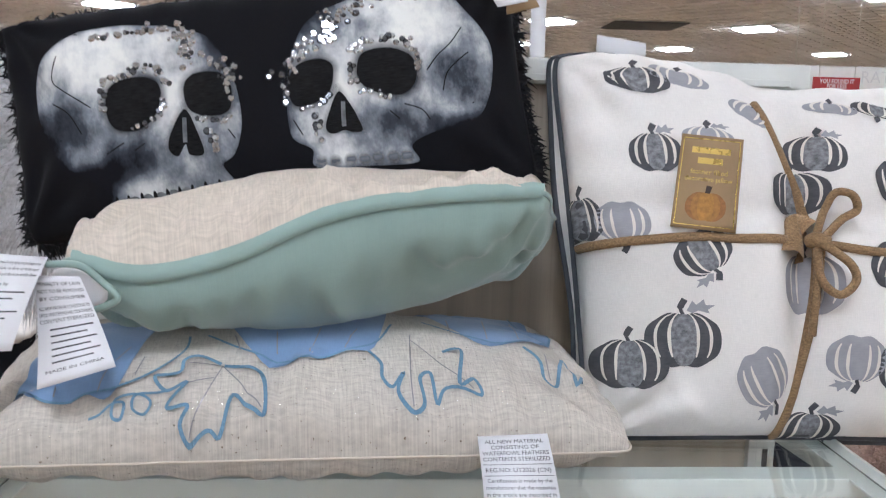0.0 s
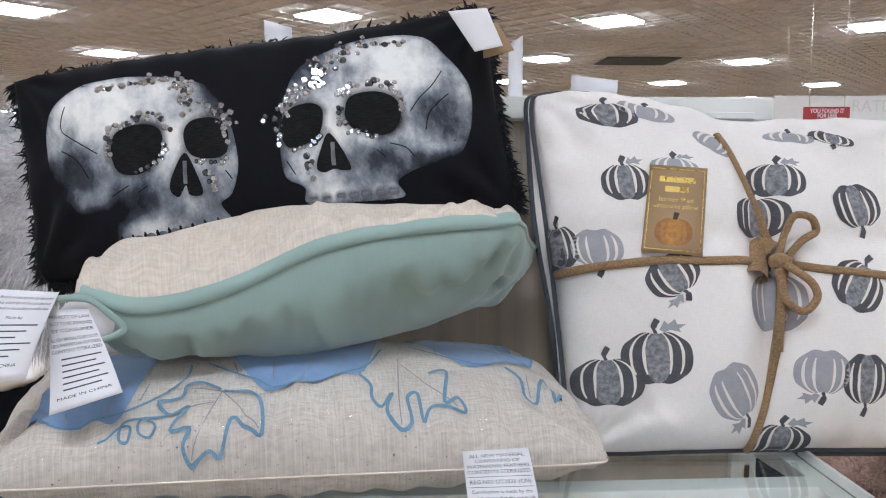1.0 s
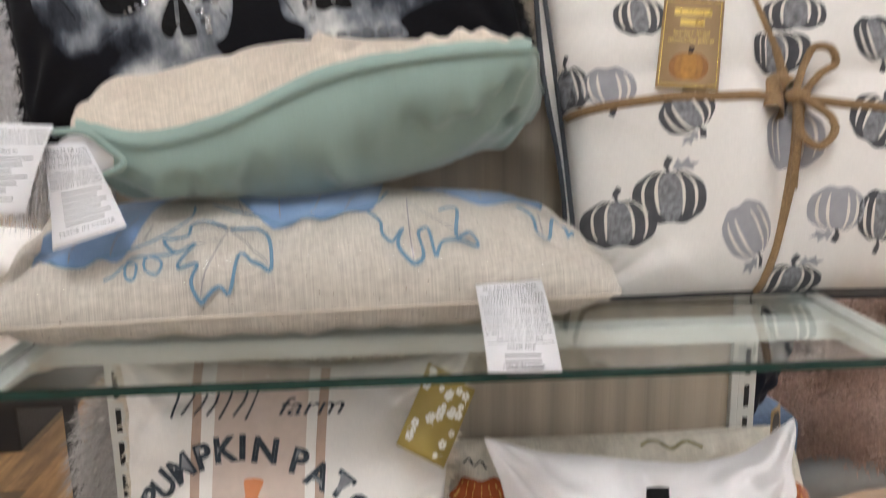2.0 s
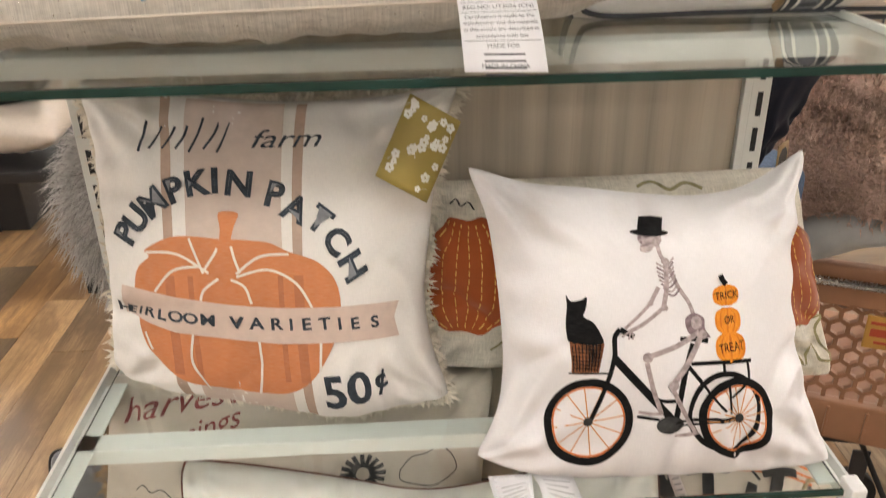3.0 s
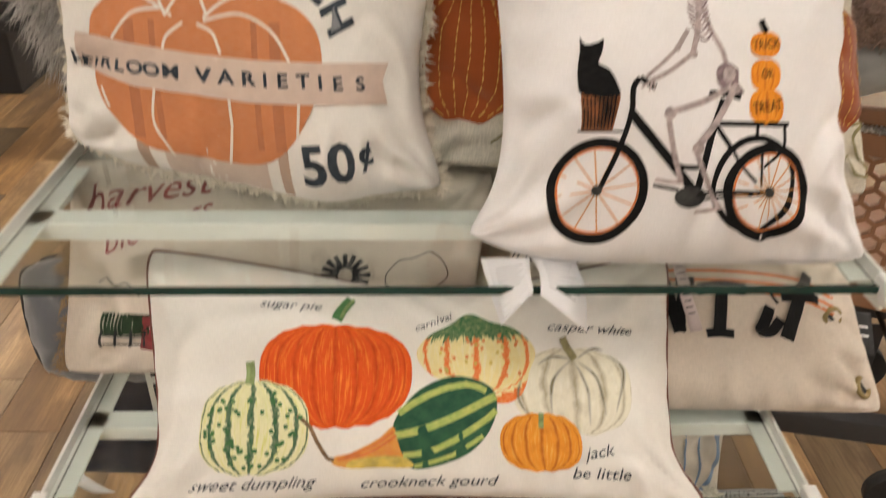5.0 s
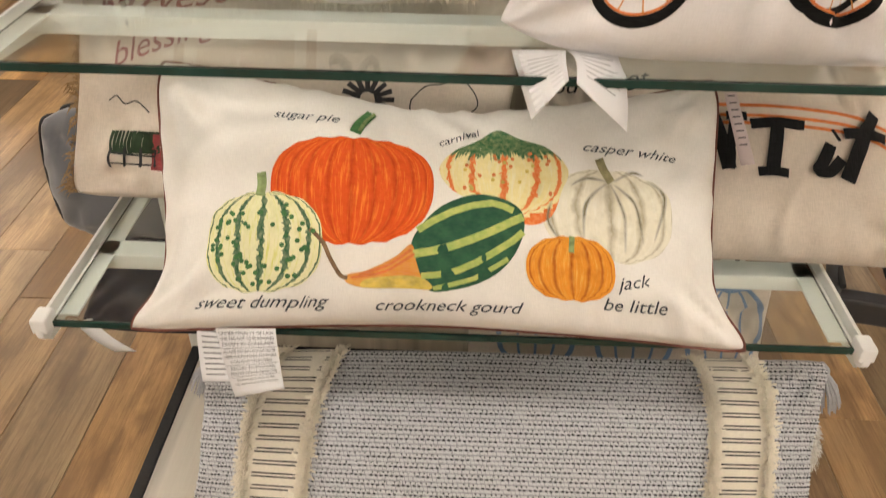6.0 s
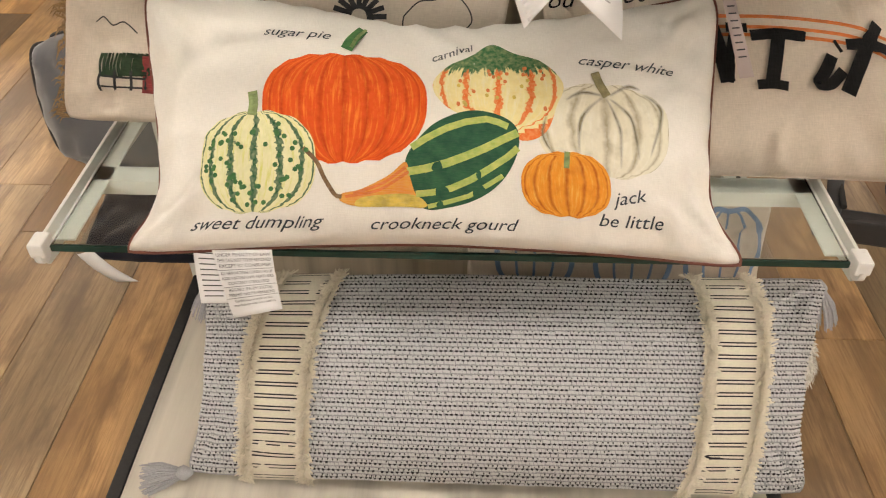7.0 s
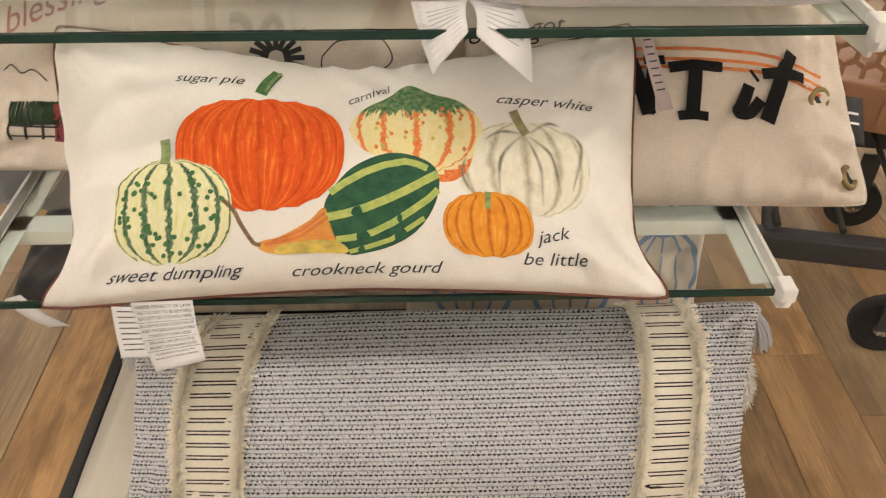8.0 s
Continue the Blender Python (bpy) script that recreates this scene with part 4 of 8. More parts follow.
bike.band("rack", spline([(0.117, -0.267), (0.307, -0.267), (0.486, -0.267)], 6, False), 0.0043, BLACK_INK, 0.0009)
bike.band("rack_strut", spline([(0.312, -0.277), (0.312, -0.327)], 6, False), 0.0029, BLACK_INK, 0.0009)
bike.band("rack_strut", spline([(0.461, -0.272), (0.456, -0.387), (0.352, -0.481)], 6, False), 0.0029, BLACK_INK, 0.0009)
bike.band("rack_strut", spline([(0.337, -0.387), (0.342, -0.576)], 6, False), 0.0039, BLACK_INK, 0.0009)
bike.band("handlebar", spline([(-0.327, -0.202), (-0.327, -0.097), (-0.297, -0.052)], 6, False), 0.0050, BLACK_INK, 0.0009)
bike.band("grip", spline([(-0.297, -0.052), (-0.217, -0.097)], 6, False), 0.0054, BLACK_INK, 0.0009)
bike.band("saddle", spline([(0.057, -0.122), (0.142, -0.122), (0.222, -0.137)], 6, False), 0.0054, BLACK_INK, 0.0009)
bike.band("pedal", spline([(-0.182, -0.581), (-0.057, -0.601)], 6, False), 0.0032, BLACK_INK, 0.0009)
bike.band("tray", spline([(-0.591, -0.322), (-0.347, -0.317)], 6, False), 0.0022, DARK_GREY_INK, 0.0009)
bike.print_on("crank", [disc(bike, 0.007, -0.636, 0.0158, 0.0097, 0, 28)], DARK_GREY_INK, 0.0011)
bike.print_on("hat_print", [[(-0.107, 0.761), (-0.037, 0.766), (0.037, 0.751), (0.002, 0.636), (-0.067, 0.626), (-0.132, 0.641)]], BLACK_INK, 0.0014)
bike.print_on("hat_brim", [disc(bike, -0.067, 0.631, 0.0222, 0.0047, -2, 28)], BLACK_INK, 0.0013)
bike.print_on("round_shape", [disc(bike, -0.072, 0.581, 0.0136, 0.0108, 0, 28)], BONE_INK, 0.0009)
bike.print_on("small_shape", [disc(bike, -0.097, 0.516, 0.0086, 0.0054, 20, 28)], BONE_INK, 0.0009)
bike.print_on("dark_spot", [disc(bike, -0.087, 0.606, 0.0032, 0.0029, 0, 28)], MAUVE_INK, 0.0011)
bike.print_on("dark_spot", [disc(bike, -0.127, 0.596, 0.0022, 0.0025, 0, 28)], MAUVE_INK, 0.0011)
bike.print_on("dark_spot", [disc(bike, -0.122, 0.561, 0.0014, 0.0022, 0, 28)], MAUVE_INK, 0.0011)
bike.band("dark_line", spline([(-0.132, 0.531), (-0.087, 0.541), (-0.057, 0.561)], 6, False), 0.0014, MAUVE_INK, 0.0011)
bike.band("stick", spline([(-0.032, 0.541), (-0.022, 0.461), (0.017, 0.367), (0.062, 0.227), (0.117, 0.117), (0.142, 0.027)], 6, False), 0.0043, BONE_INK, 0.0009)
bike.band("curved_bar", spline([(-0.057, 0.406), (-0.002, 0.377), (0.052, 0.441)], 6, False), 0.0020, BONE_INK, 0.0009)
bike.band("curved_bar", spline([(-0.057, 0.377), (-0.002, 0.347), (0.047, 0.411)], 6, False), 0.0020, MAUVE_INK, 0.0009)
bike.band("curved_bar", spline([(-0.057, 0.347), (-0.002, 0.317), (0.047, 0.377)], 6, False), 0.0020, BONE_INK, 0.0009)
bike.band("curved_bar", spline([(-0.052, 0.317), (0.002, 0.287), (0.047, 0.347)], 6, False), 0.0020, MAUVE_INK, 0.0009)
bike.band("curved_bar", spline([(-0.047, 0.287), (0.007, 0.257), (0.052, 0.317)], 6, False), 0.0020, BONE_INK, 0.0009)
bike.band("curved_bar", spline([(-0.037, 0.257), (0.012, 0.227), (0.057, 0.282)], 6, False), 0.0020, MAUVE_INK, 0.0009)
bike.band("curved_bar", spline([(-0.027, 0.227), (0.022, 0.197), (0.062, 0.252)], 6, False), 0.0020, BONE_INK, 0.0009)
bike.band("curved_bar", spline([(-0.017, 0.197), (0.032, 0.167), (0.072, 0.217)], 6, False), 0.0020, MAUVE_INK, 0.0009)
bike.band("stick", spline([(-0.002, 0.416), (-0.007, 0.242), (-0.032, 0.087)], 6, False), 0.0050, BONE_INK, 0.0013)
bike.band("stick", spline([(-0.032, 0.087), (-0.142, -0.012), (-0.247, -0.067)], 6, False), 0.0039, BONE_INK, 0.0013)
bike.band("stick", spline([(-0.057, 0.232), (-0.112, 0.117)], 6, False), 0.0043, BONE_INK, 0.0013)
bike.band("stick", spline([(-0.112, 0.117), (-0.197, 0.017), (-0.267, -0.047)], 6, False), 0.0032, BONE_INK, 0.0013)
bike.band("stick", spline([(0.172, -0.082), (0.027, -0.162), (-0.137, -0.217)], 6, False), 0.0054, BONE_INK, 0.0013)
bike.band("stick", spline([(-0.142, -0.252), (-0.102, -0.411), (-0.052, -0.551)], 6, False), 0.0050, BONE_INK, 0.0013)
bike.band("stick", spline([(0.187, -0.092), (0.097, -0.262), (0.017, -0.377)], 6, False), 0.0061, BONE_INK, 0.0013)
bike.band("stick", spline([(0.012, -0.411), (0.072, -0.546), (0.152, -0.686)], 6, False), 0.0047, BONE_INK, 0.0013)
bike.band("stick", spline([(-0.177, -0.551), (-0.107, -0.561), (-0.037, -0.561)], 6, False), 0.0032, BONE_INK, 0.0013)
bike.band("stick", spline([(0.042, -0.711), (0.097, -0.706), (0.162, -0.681)], 6, False), 0.0039, BONE_INK, 0.0013)
bike.band("stick", spline([(-0.247, -0.067), (-0.287, -0.097)], 6, False), 0.0022, BONE_INK, 0.0013)
bike.band("stick", spline([(-0.237, -0.067), (-0.247, -0.112)], 6, False), 0.0018, BONE_INK, 0.0013)
bike.band("stick", spline([(-0.227, -0.067), (-0.222, -0.112)], 6, False), 0.0018, BONE_INK, 0.0013)
bike.print_on("knob", [disc(bike, -0.137, -0.222, 0.0061, 0.0055, 0, 28)], BONE_INK, 0.0014)
bike.print_on("knob", [disc(bike, 0.017, -0.392, 0.0057, 0.0052, 0, 28)], BONE_INK, 0.0014)
bike.print_on("knob", [disc(bike, -0.027, 0.082, 0.0043, 0.0039, 0, 28)], BONE_INK, 0.0014)
bike.print_on("knob", [disc(bike, -0.112, 0.117, 0.0036, 0.0032, 0, 28)], BONE_INK, 0.0014)
bike.print_on("knob", [disc(bike, -0.002, 0.416, 0.0050, 0.0045, 0, 28)], BONE_INK, 0.0014)
bike.print_on("knob", [disc(bike, 0.192, -0.097, 0.0050, 0.0045, 0, 28)], BONE_INK, 0.0014)
bike.print_on("flat_shape", [spline([(0.092, -0.007), (0.142, 0.037), (0.202, -0.002), (0.207, -0.067), (0.237, -0.117), (0.162, -0.112), (0.107, -0.082)], 6)], MAUVE_INK, 0.0011)
bike.print_on("flat_shape", [disc(bike, 0.157, -0.027, 0.0065, 0.0072, 0, 28)], BONE_INK, 0.0012)
bike.print_on("animal_print", [spline([(-0.601, 0.172), (-0.576, 0.132), (-0.516, 0.142), (-0.481, 0.162), (-0.491, 0.082), (-0.506, 0.027), (-0.451, -0.012), (-0.411, -0.077), (-0.401, -0.142), (-0.581, -0.137), (-0.611, -0.072), (-0.611, 0.007), (-0.601, 0.097)], 4)], BLACK_INK, 0.0010)
bike.print_on("basket_print", [[(-0.591, -0.127), (-0.387, -0.137), (-0.416, -0.312), (-0.576, -0.317)]], BASKET_INK, 0.0008)
bike.band("wicker", spline([(-0.576, -0.132), (-0.566, -0.312)], 6, False), 0.0011, BLACK_INK, 0.0009)
bike.band("wicker", spline([(-0.556, -0.137), (-0.546, -0.307)], 6, False), 0.0011, BLACK_INK, 0.0009)
bike.band("wicker", spline([(-0.536, -0.137), (-0.531, -0.307)], 6, False), 0.0011, BLACK_INK, 0.0009)
bike.band("wicker", spline([(-0.516, -0.137), (-0.511, -0.307)], 6, False), 0.0011, BLACK_INK, 0.0009)
bike.band("wicker", spline([(-0.491, -0.137), (-0.496, -0.307)], 6, False), 0.0011, BLACK_INK, 0.0009)
bike.band("wicker", spline([(-0.471, -0.137), (-0.476, -0.307)], 6, False), 0.0011, BLACK_INK, 0.0009)
bike.band("wicker", spline([(-0.451, -0.137), (-0.461, -0.307)], 6, False), 0.0011, BLACK_INK, 0.0009)
bike.band("wicker", spline([(-0.431, -0.142), (-0.441, -0.307)], 6, False), 0.0011, BLACK_INK, 0.0009)
bike.band("wicker", spline([(-0.411, -0.142), (-0.426, -0.307)], 6, False), 0.0011, BLACK_INK, 0.0009)
bike.band("wicker", spline([(-0.586, -0.152), (-0.397, -0.152)], 6, False), 0.0009, BLACK_INK, 0.0009)
bike.band("wicker", spline([(-0.581, -0.172), (-0.401, -0.177)], 6, False), 0.0009, BLACK_INK, 0.0009)
bike.band("wicker", spline([(-0.581, -0.197), (-0.406, -0.197)], 6, False), 0.0009, BLACK_INK, 0.0009)
bike.band("wicker", spline([(-0.581, -0.217), (-0.406, -0.222)], 6, False), 0.0009, BLACK_INK, 0.0009)
bike.band("wicker", spline([(-0.581, -0.242), (-0.411, -0.247)], 6, False), 0.0009, BLACK_INK, 0.0009)
bike.band("wicker", spline([(-0.576, -0.262), (-0.416, -0.272)], 6, False), 0.0009, BLACK_INK, 0.0009)
bike.band("wicker", spline([(-0.571, -0.287), (-0.421, -0.297)], 6, False), 0.0009, BLACK_INK, 0.0009)
bike.print_on("basket_shadow", [[(-0.486, -0.137), (-0.387, -0.137), (-0.416, -0.312), (-0.511, -0.312)]], SOFT_BLACK, 0.0011, soft=0.008)
pumpkin_print(bike, 0.347, 0.147, 0.0165, 0.0133, CRATE_PUMPKIN, 5)
bike.stamp("lettering", "TRICK", 0.347, 0.147, 0.0133, BLACK_INK, 5, 0, 0.0022, wide=0.8)
pumpkin_print(bike, 0.352, -0.022, 0.0161, 0.0151, CRATE_PUMPKIN, 5)
bike.stamp("lettering", "OR", 0.357, -0.022, 0.0113, BLACK_INK, 5, 0, 0.0022, wide=0.8)
pumpkin_print(bike, 0.362, -0.182, 0.0190, 0.0161, CRATE_PUMPKIN, 5)
bike.stamp("lettering", "TREAT", 0.362, -0.182, 0.0133, BLACK_INK, 7, 0, 0.0022, wide=0.8)
bike.band("stem_print", spline([(0.352, 0.222), (0.332, 0.257), (0.322, 0.292)], 6, False), 0.0057, BLACK_INK, 0.0011)

# pumpkin patch print

for lo, hi, tone in ((-0.57, -0.515, TAUPE_INK), (-0.44, 0.07, BLUSH_INK), (0.13, 0.185, TAUPE_INK)):
    patch.print_on("stripe", [[(lo, -0.97), (hi, -0.97), (hi, 0.96), (lo, 0.96)]], tone, 0.0004)
patch.print_on("pumpkin_shape", [spline([(-0.761, -0.192), (-0.731, -0.097), (-0.661, -0.037), (-0.681, 0.002), (-0.531, 0.077), (-0.382, 0.082), (-0.262, 0.067), (-0.152, 0.062), (-0.007, 0.042), (0.102, -0.012), (0.267, -0.072), (0.372, -0.187), (0.387, -0.372), (0.312, -0.561), (0.157, -0.756), (-0.017, -0.825), (-0.287, -0.815), (-0.501, -0.796), (-0.666, -0.651), (-0.756, -0.431)], 6)], PUMPKIN_INK, 0.0017, step=0.005)
patch.print_on("stripe", [[(-0.57, -0.74), (-0.515, -0.74), (-0.515, -0.14), (-0.57, -0.14)]], RUST_INK, 0.0020)
patch.print_on("stripe", [[(-0.44, -0.74), (-0.41, -0.74), (-0.41, -0.14), (-0.44, -0.14)]], RUST_INK, 0.0020)
patch.print_on("stripe", [[(0.04, -0.74), (0.07, -0.74), (0.07, -0.14), (0.04, -0.14)]], RUST_INK, 0.0020)
patch.print_on("stripe", [[(0.13, -0.74), (0.185, -0.74), (0.185, -0.14), (0.13, -0.14)]], RUST_INK, 0.0020)
patch.print_on("stem_shape", [spline([(-0.257, 0.227), (-0.157, 0.222), (-0.182, 0.132), (-0.202, -0.002), (-0.157, -0.127), (-0.252, -0.157), (-0.342, -0.127), (-0.272, -0.002), (-0.252, 0.122)], 4)], PUMPKIN_INK, 0.0021)
patch.band("cream_line", spline([(-0.436, -0.456), (-0.461, -0.651), (-0.382, -0.830)], 6, False), 0.0030, CREAM_INK, 0.0026)
patch.band("cream_line", spline([(-0.082, -0.496), (-0.082, -0.661), (-0.112, -0.830)], 6, False), 0.0030, CREAM_INK, 0.0026)
patch.band("cream_line", spline([(-0.207, -0.157), (-0.137, -0.197), (-0.107, -0.287)], 6, False), 0.0030, CREAM_INK, 0.0026)
patch.band("cream_line", spline([(-0.272, -0.152), (-0.352, -0.212), (-0.377, -0.272)], 6, False), 0.0030, CREAM_INK, 0.0026)
patch.band("cream_line", spline([(-0.377, -0.087), (-0.521, -0.112), (-0.636, -0.232)], 6, False), 0.0030, CREAM_INK, 0.0026)
patch.band("cream_line", spline([(-0.177, -0.142), (-0.012, -0.107), (0.142, -0.182), (0.227, -0.317)], 6, False), 0.0030, CREAM_INK, 0.0026)
patch.band("cream_line", spline([(0.262, -0.511), (0.242, -0.671)], 6, False), 0.0030, CREAM_INK, 0.0026)
patch.band("cream_line", spline([(-0.716, -0.476), (-0.686, -0.581)], 6, False), 0.0030, CREAM_INK, 0.0026)
patch.band("cream_line", spline([(-0.676, -0.012), (-0.491, -0.022), (-0.322, -0.122)], 6, False), 0.0030, CREAM_INK, 0.0026)
patch.band("cream_line", spline([(-0.177, -0.127), (-0.052, -0.037), (0.107, -0.027)], 6, False), 0.0030, CREAM_INK, 0.0026)
patch.band("cream_line", spline([(-0.352, -0.122), (-0.397, -0.002), (-0.421, 0.072)], 6, False), 0.0030, CREAM_INK, 0.0026)
patch.band("cream_line", spline([(-0.357, -0.122), (-0.287, -0.022), (-0.272, 0.012)], 6, False), 0.0030, CREAM_INK, 0.0026)
patch.band("cream_line", spline([(-0.157, -0.122), (-0.182, -0.047), (-0.197, 0.022)], 6, False), 0.0030, CREAM_INK, 0.0026)
patch.print_on("ribbon_shape", [[(-0.845, -0.207), (-0.511, -0.257), (-0.222, -0.292), (0.042, -0.312), (0.392, -0.317), (0.756, -0.312), (0.716, -0.397), (0.736, -0.516), (0.372, -0.511), (0.022, -0.511), (-0.237, -0.486), (-0.536, -0.461), (-0.855, -0.372)]], RIBBON_INK, 0.0032)
patch.stamp("letter", "H", -0.850, -0.332, 0.0185, SLATE_INK, -14, 0, 0.0042, wide=1.35, bold=0.0005)
patch.stamp("letter", "E", -0.796, -0.347, 0.0185, SLATE_INK, -12, 0, 0.0042, wide=1.35, bold=0.0005)
patch.stamp("letter", "I", -0.741, -0.352, 0.0185, SLATE_INK, -10, 0, 0.0042, wide=1.35, bold=0.0005)
patch.stamp("letter", "R", -0.681, -0.357, 0.0185, SLATE_INK, -9, 0, 0.0042, wide=1.35, bold=0.0005)
patch.stamp("letter", "L", -0.606, -0.367, 0.0185, SLATE_INK, -8, 0, 0.0042, wide=1.35, bold=0.0005)
patch.stamp("letter", "O", -0.526, -0.372, 0.0185, SLATE_INK, -7, 0, 0.0042, wide=1.35, bold=0.0005)
patch.stamp("letter", "O", -0.441, -0.377, 0.0185, SLATE_INK, -6, 0, 0.0042, wide=1.35, bold=0.0005)
patch.stamp("letter", "M", -0.347, -0.382, 0.0185, SLATE_INK, -4, 0, 0.0042, wide=1.35, bold=0.0005)
patch.stamp("letter", "V", -0.192, -0.392, 0.0185, SLATE_INK, -2, 0, 0.0042, wide=1.35, bold=0.0005)
patch.stamp("letter", "A", -0.087, -0.397, 0.0185, SLATE_INK, 0, 0, 0.0042, wide=1.35, bold=0.0005)
patch.stamp("letter", "R", 0.017, -0.401, 0.0185, SLATE_INK, 1, 0, 0.0042, wide=1.35, bold=0.0005)
patch.stamp("letter", "I", 0.102, -0.406, 0.0185, SLATE_INK, 1, 0, 0.0042, wide=1.35, bold=0.0005)
patch.stamp("letter", "E", 0.187, -0.406, 0.0185, SLATE_INK, 2, 0, 0.0042, wide=1.35, bold=0.0005)
patch.stamp("letter", "T", 0.292, -0.406, 0.0185, SLATE_INK, 3, 0, 0.0042, wide=1.35, bold=0.0005)
patch.stamp("letter", "I", 0.377, -0.411, 0.0185, SLATE_INK, 3, 0, 0.0042, wide=1.35, bold=0.0005)
patch.stamp("letter", "E", 0.466, -0.416, 0.0185, SLATE_INK, 4, 0, 0.0042, wide=1.35, bold=0.0005)
patch.stamp("letter", "S", 0.586, -0.416, 0.0185, SLATE_INK, 5, 0, 0.0042, wide=1.35, bold=0.0005)
patch.stamp("letter", "P", -0.796, 0.092, 0.0435, SLATE_INK, 62, 0, 0.0012, bold=0.0017)
patch.stamp("letter_inline", "P", -0.796, 0.092, 0.0435, GREY_INK, 62, 0, 0.0016, bold=-0.0021)
patch.stamp("letter", "U", -0.721, 0.182, 0.0435, SLATE_INK, 52, 0, 0.0012, bold=0.0017)
patch.stamp("letter_inline", "U", -0.721, 0.182, 0.0435, GREY_INK, 52, 0, 0.0016, bold=-0.0021)
patch.stamp("letter", "M", -0.616, 0.282, 0.0435, SLATE_INK, 38, 0, 0.0012, bold=0.0017)
patch.stamp("letter_inline", "M", -0.616, 0.282, 0.0435, GREY_INK, 38, 0, 0.0016, bold=-0.0021)
patch.stamp("letter", "P", -0.496, 0.357, 0.0435, SLATE_INK, 20, 0, 0.0012, bold=0.0017)
patch.stamp("letter_inline", "P", -0.496, 0.357, 0.0435, GREY_INK, 20, 0, 0.0016, bold=-0.0021)
patch.stamp("letter", "K", -0.377, 0.401, 0.0435, SLATE_INK, 8, 0, 0.0012, bold=0.0017)
patch.stamp("letter_inline", "K", -0.377, 0.401, 0.0435, GREY_INK, 8, 0, 0.0016, bold=-0.0021)
patch.stamp("letter", "I", -0.277, 0.416, 0.0435, SLATE_INK, 2, 0, 0.0012, bold=0.0017)
patch.stamp("letter_inline", "I", -0.277, 0.416, 0.0435, GREY_INK, 2, 0, 0.0016, bold=-0.0021)
patch.stamp("letter", "N", -0.152, 0.397, 0.0435, SLATE_INK, -6, 0, 0.0012, bold=0.0017)
patch.stamp("letter_inline", "N", -0.152, 0.397, 0.0435, GREY_INK, -6, 0, 0.0016, bold=-0.0021)
patch.stamp("letter", "P", 0.032, 0.327, 0.0435, SLATE_INK, -14, 0, 0.0012, bold=0.0017)
patch.stamp("letter_inline", "P", 0.032, 0.327, 0.0435, GREY_INK, -14, 0, 0.0016, bold=-0.0021)
patch.stamp("letter", "A", 0.147, 0.237, 0.0435, SLATE_INK, -26, 0, 0.0012, bold=0.0017)
patch.stamp("letter_inline", "A", 0.147, 0.237, 0.0435, GREY_INK, -26, 0, 0.0016, bold=-0.0021)
patch.stamp("letter", "T", 0.282, 0.167, 0.0435, SLATE_INK, -38, 0, 0.0012, bold=0.0017)
patch.stamp("letter_inline", "T", 0.282, 0.167, 0.0435, GREY_INK, -38, 0, 0.0016, bold=-0.0021)
patch.stamp("letter", "C", 0.377, 0.037, 0.0435, SLATE_INK, -50, 0, 0.0012, bold=0.0017)
patch.stamp("letter_inline", "C", 0.377, 0.037, 0.0435, GREY_INK, -50, 0, 0.0016, bold=-0.0021)
patch.stamp("letter", "H", 0.466, -0.107, 0.0435, SLATE_INK, -64, 0, 0.0012, bold=0.0017)
patch.stamp("letter_inline", "H", 0.466, -0.107, 0.0435, GREY_INK, -64, 0, 0.0016, bold=-0.0021)
patch.band("script_bar", spline([(-0.686, 0.596), (-0.666, 0.696), (-0.631, 0.791)], 6, False), 0.0030, SLATE_INK, 0.0010)
patch.band("script_bar", spline([(-0.636, 0.616), (-0.591, 0.691), (-0.551, 0.761)], 6, False), 0.0030, SLATE_INK, 0.0010)
patch.band("script_bar", spline([(-0.561, 0.621), (-0.511, 0.691), (-0.481, 0.761)], 6, False), 0.0030, SLATE_INK, 0.0010)
patch.band("script_bar", spline([(-0.486, 0.621), (-0.441, 0.696), (-0.421, 0.771)], 6, False), 0.0030, SLATE_INK, 0.0010)
patch.band("script_bar", spline([(-0.416, 0.601), (-0.367, 0.716), (-0.337, 0.830)], 6, False), 0.0030, SLATE_INK, 0.0010)
patch.band("script_bar", spline([(-0.337, 0.621), (-0.292, 0.711), (-0.267, 0.805)], 6, False), 0.0030, SLATE_INK, 0.0010)
patch.band("script_bar", spline([(-0.272, 0.601), (-0.237, 0.706), (-0.207, 0.805)], 6, False), 0.0030, SLATE_INK, 0.0010)
patch.stamp("lettering", "farm", 0.082, 0.686, 0.0369, SLATE_INK, 0, 0.35, 0.0010, wide=1.25)
patch.stamp("lettering", "50", 0.382, -0.805, 0.054, SLATE_INK, 4, 0, 0.0014, wide=1.2, bold=0.0014)
patch.stamp("lettering", "¢", 0.581, -0.756, 0.0354, SLATE_INK, 4, 0, 0.0012, bold=0.001)

# gourd print
pumpkin_print(veg, -0.272, 0.0, 0.0905, 0.068, SUGAR_PIE, 11)
veg.band("stem_print", spline([(-0.267, 0.481), (-0.247, 0.591), (-0.212, 0.721)], 6, False), 0.0126, GREEN_INK, 0.0013)
veg.band("stem_print", spline([(-0.252, 0.501), (-0.232, 0.621), (-0.202, 0.721)], 6, False), 0.0038, PALE_GREEN, 0.0015)
pumpkin_print(veg, -0.566, -0.421, 0.0693, 0.0542, DUMPLING, 7, up=0.0007)
veg.band("stem_print", spline([(-0.576, -0.102), (-0.571, -0.022), (-0.576, 0.077)], 6, False), 0.0107, PALE_GREEN, 0.0024)
rs = np.random.RandomState(4)
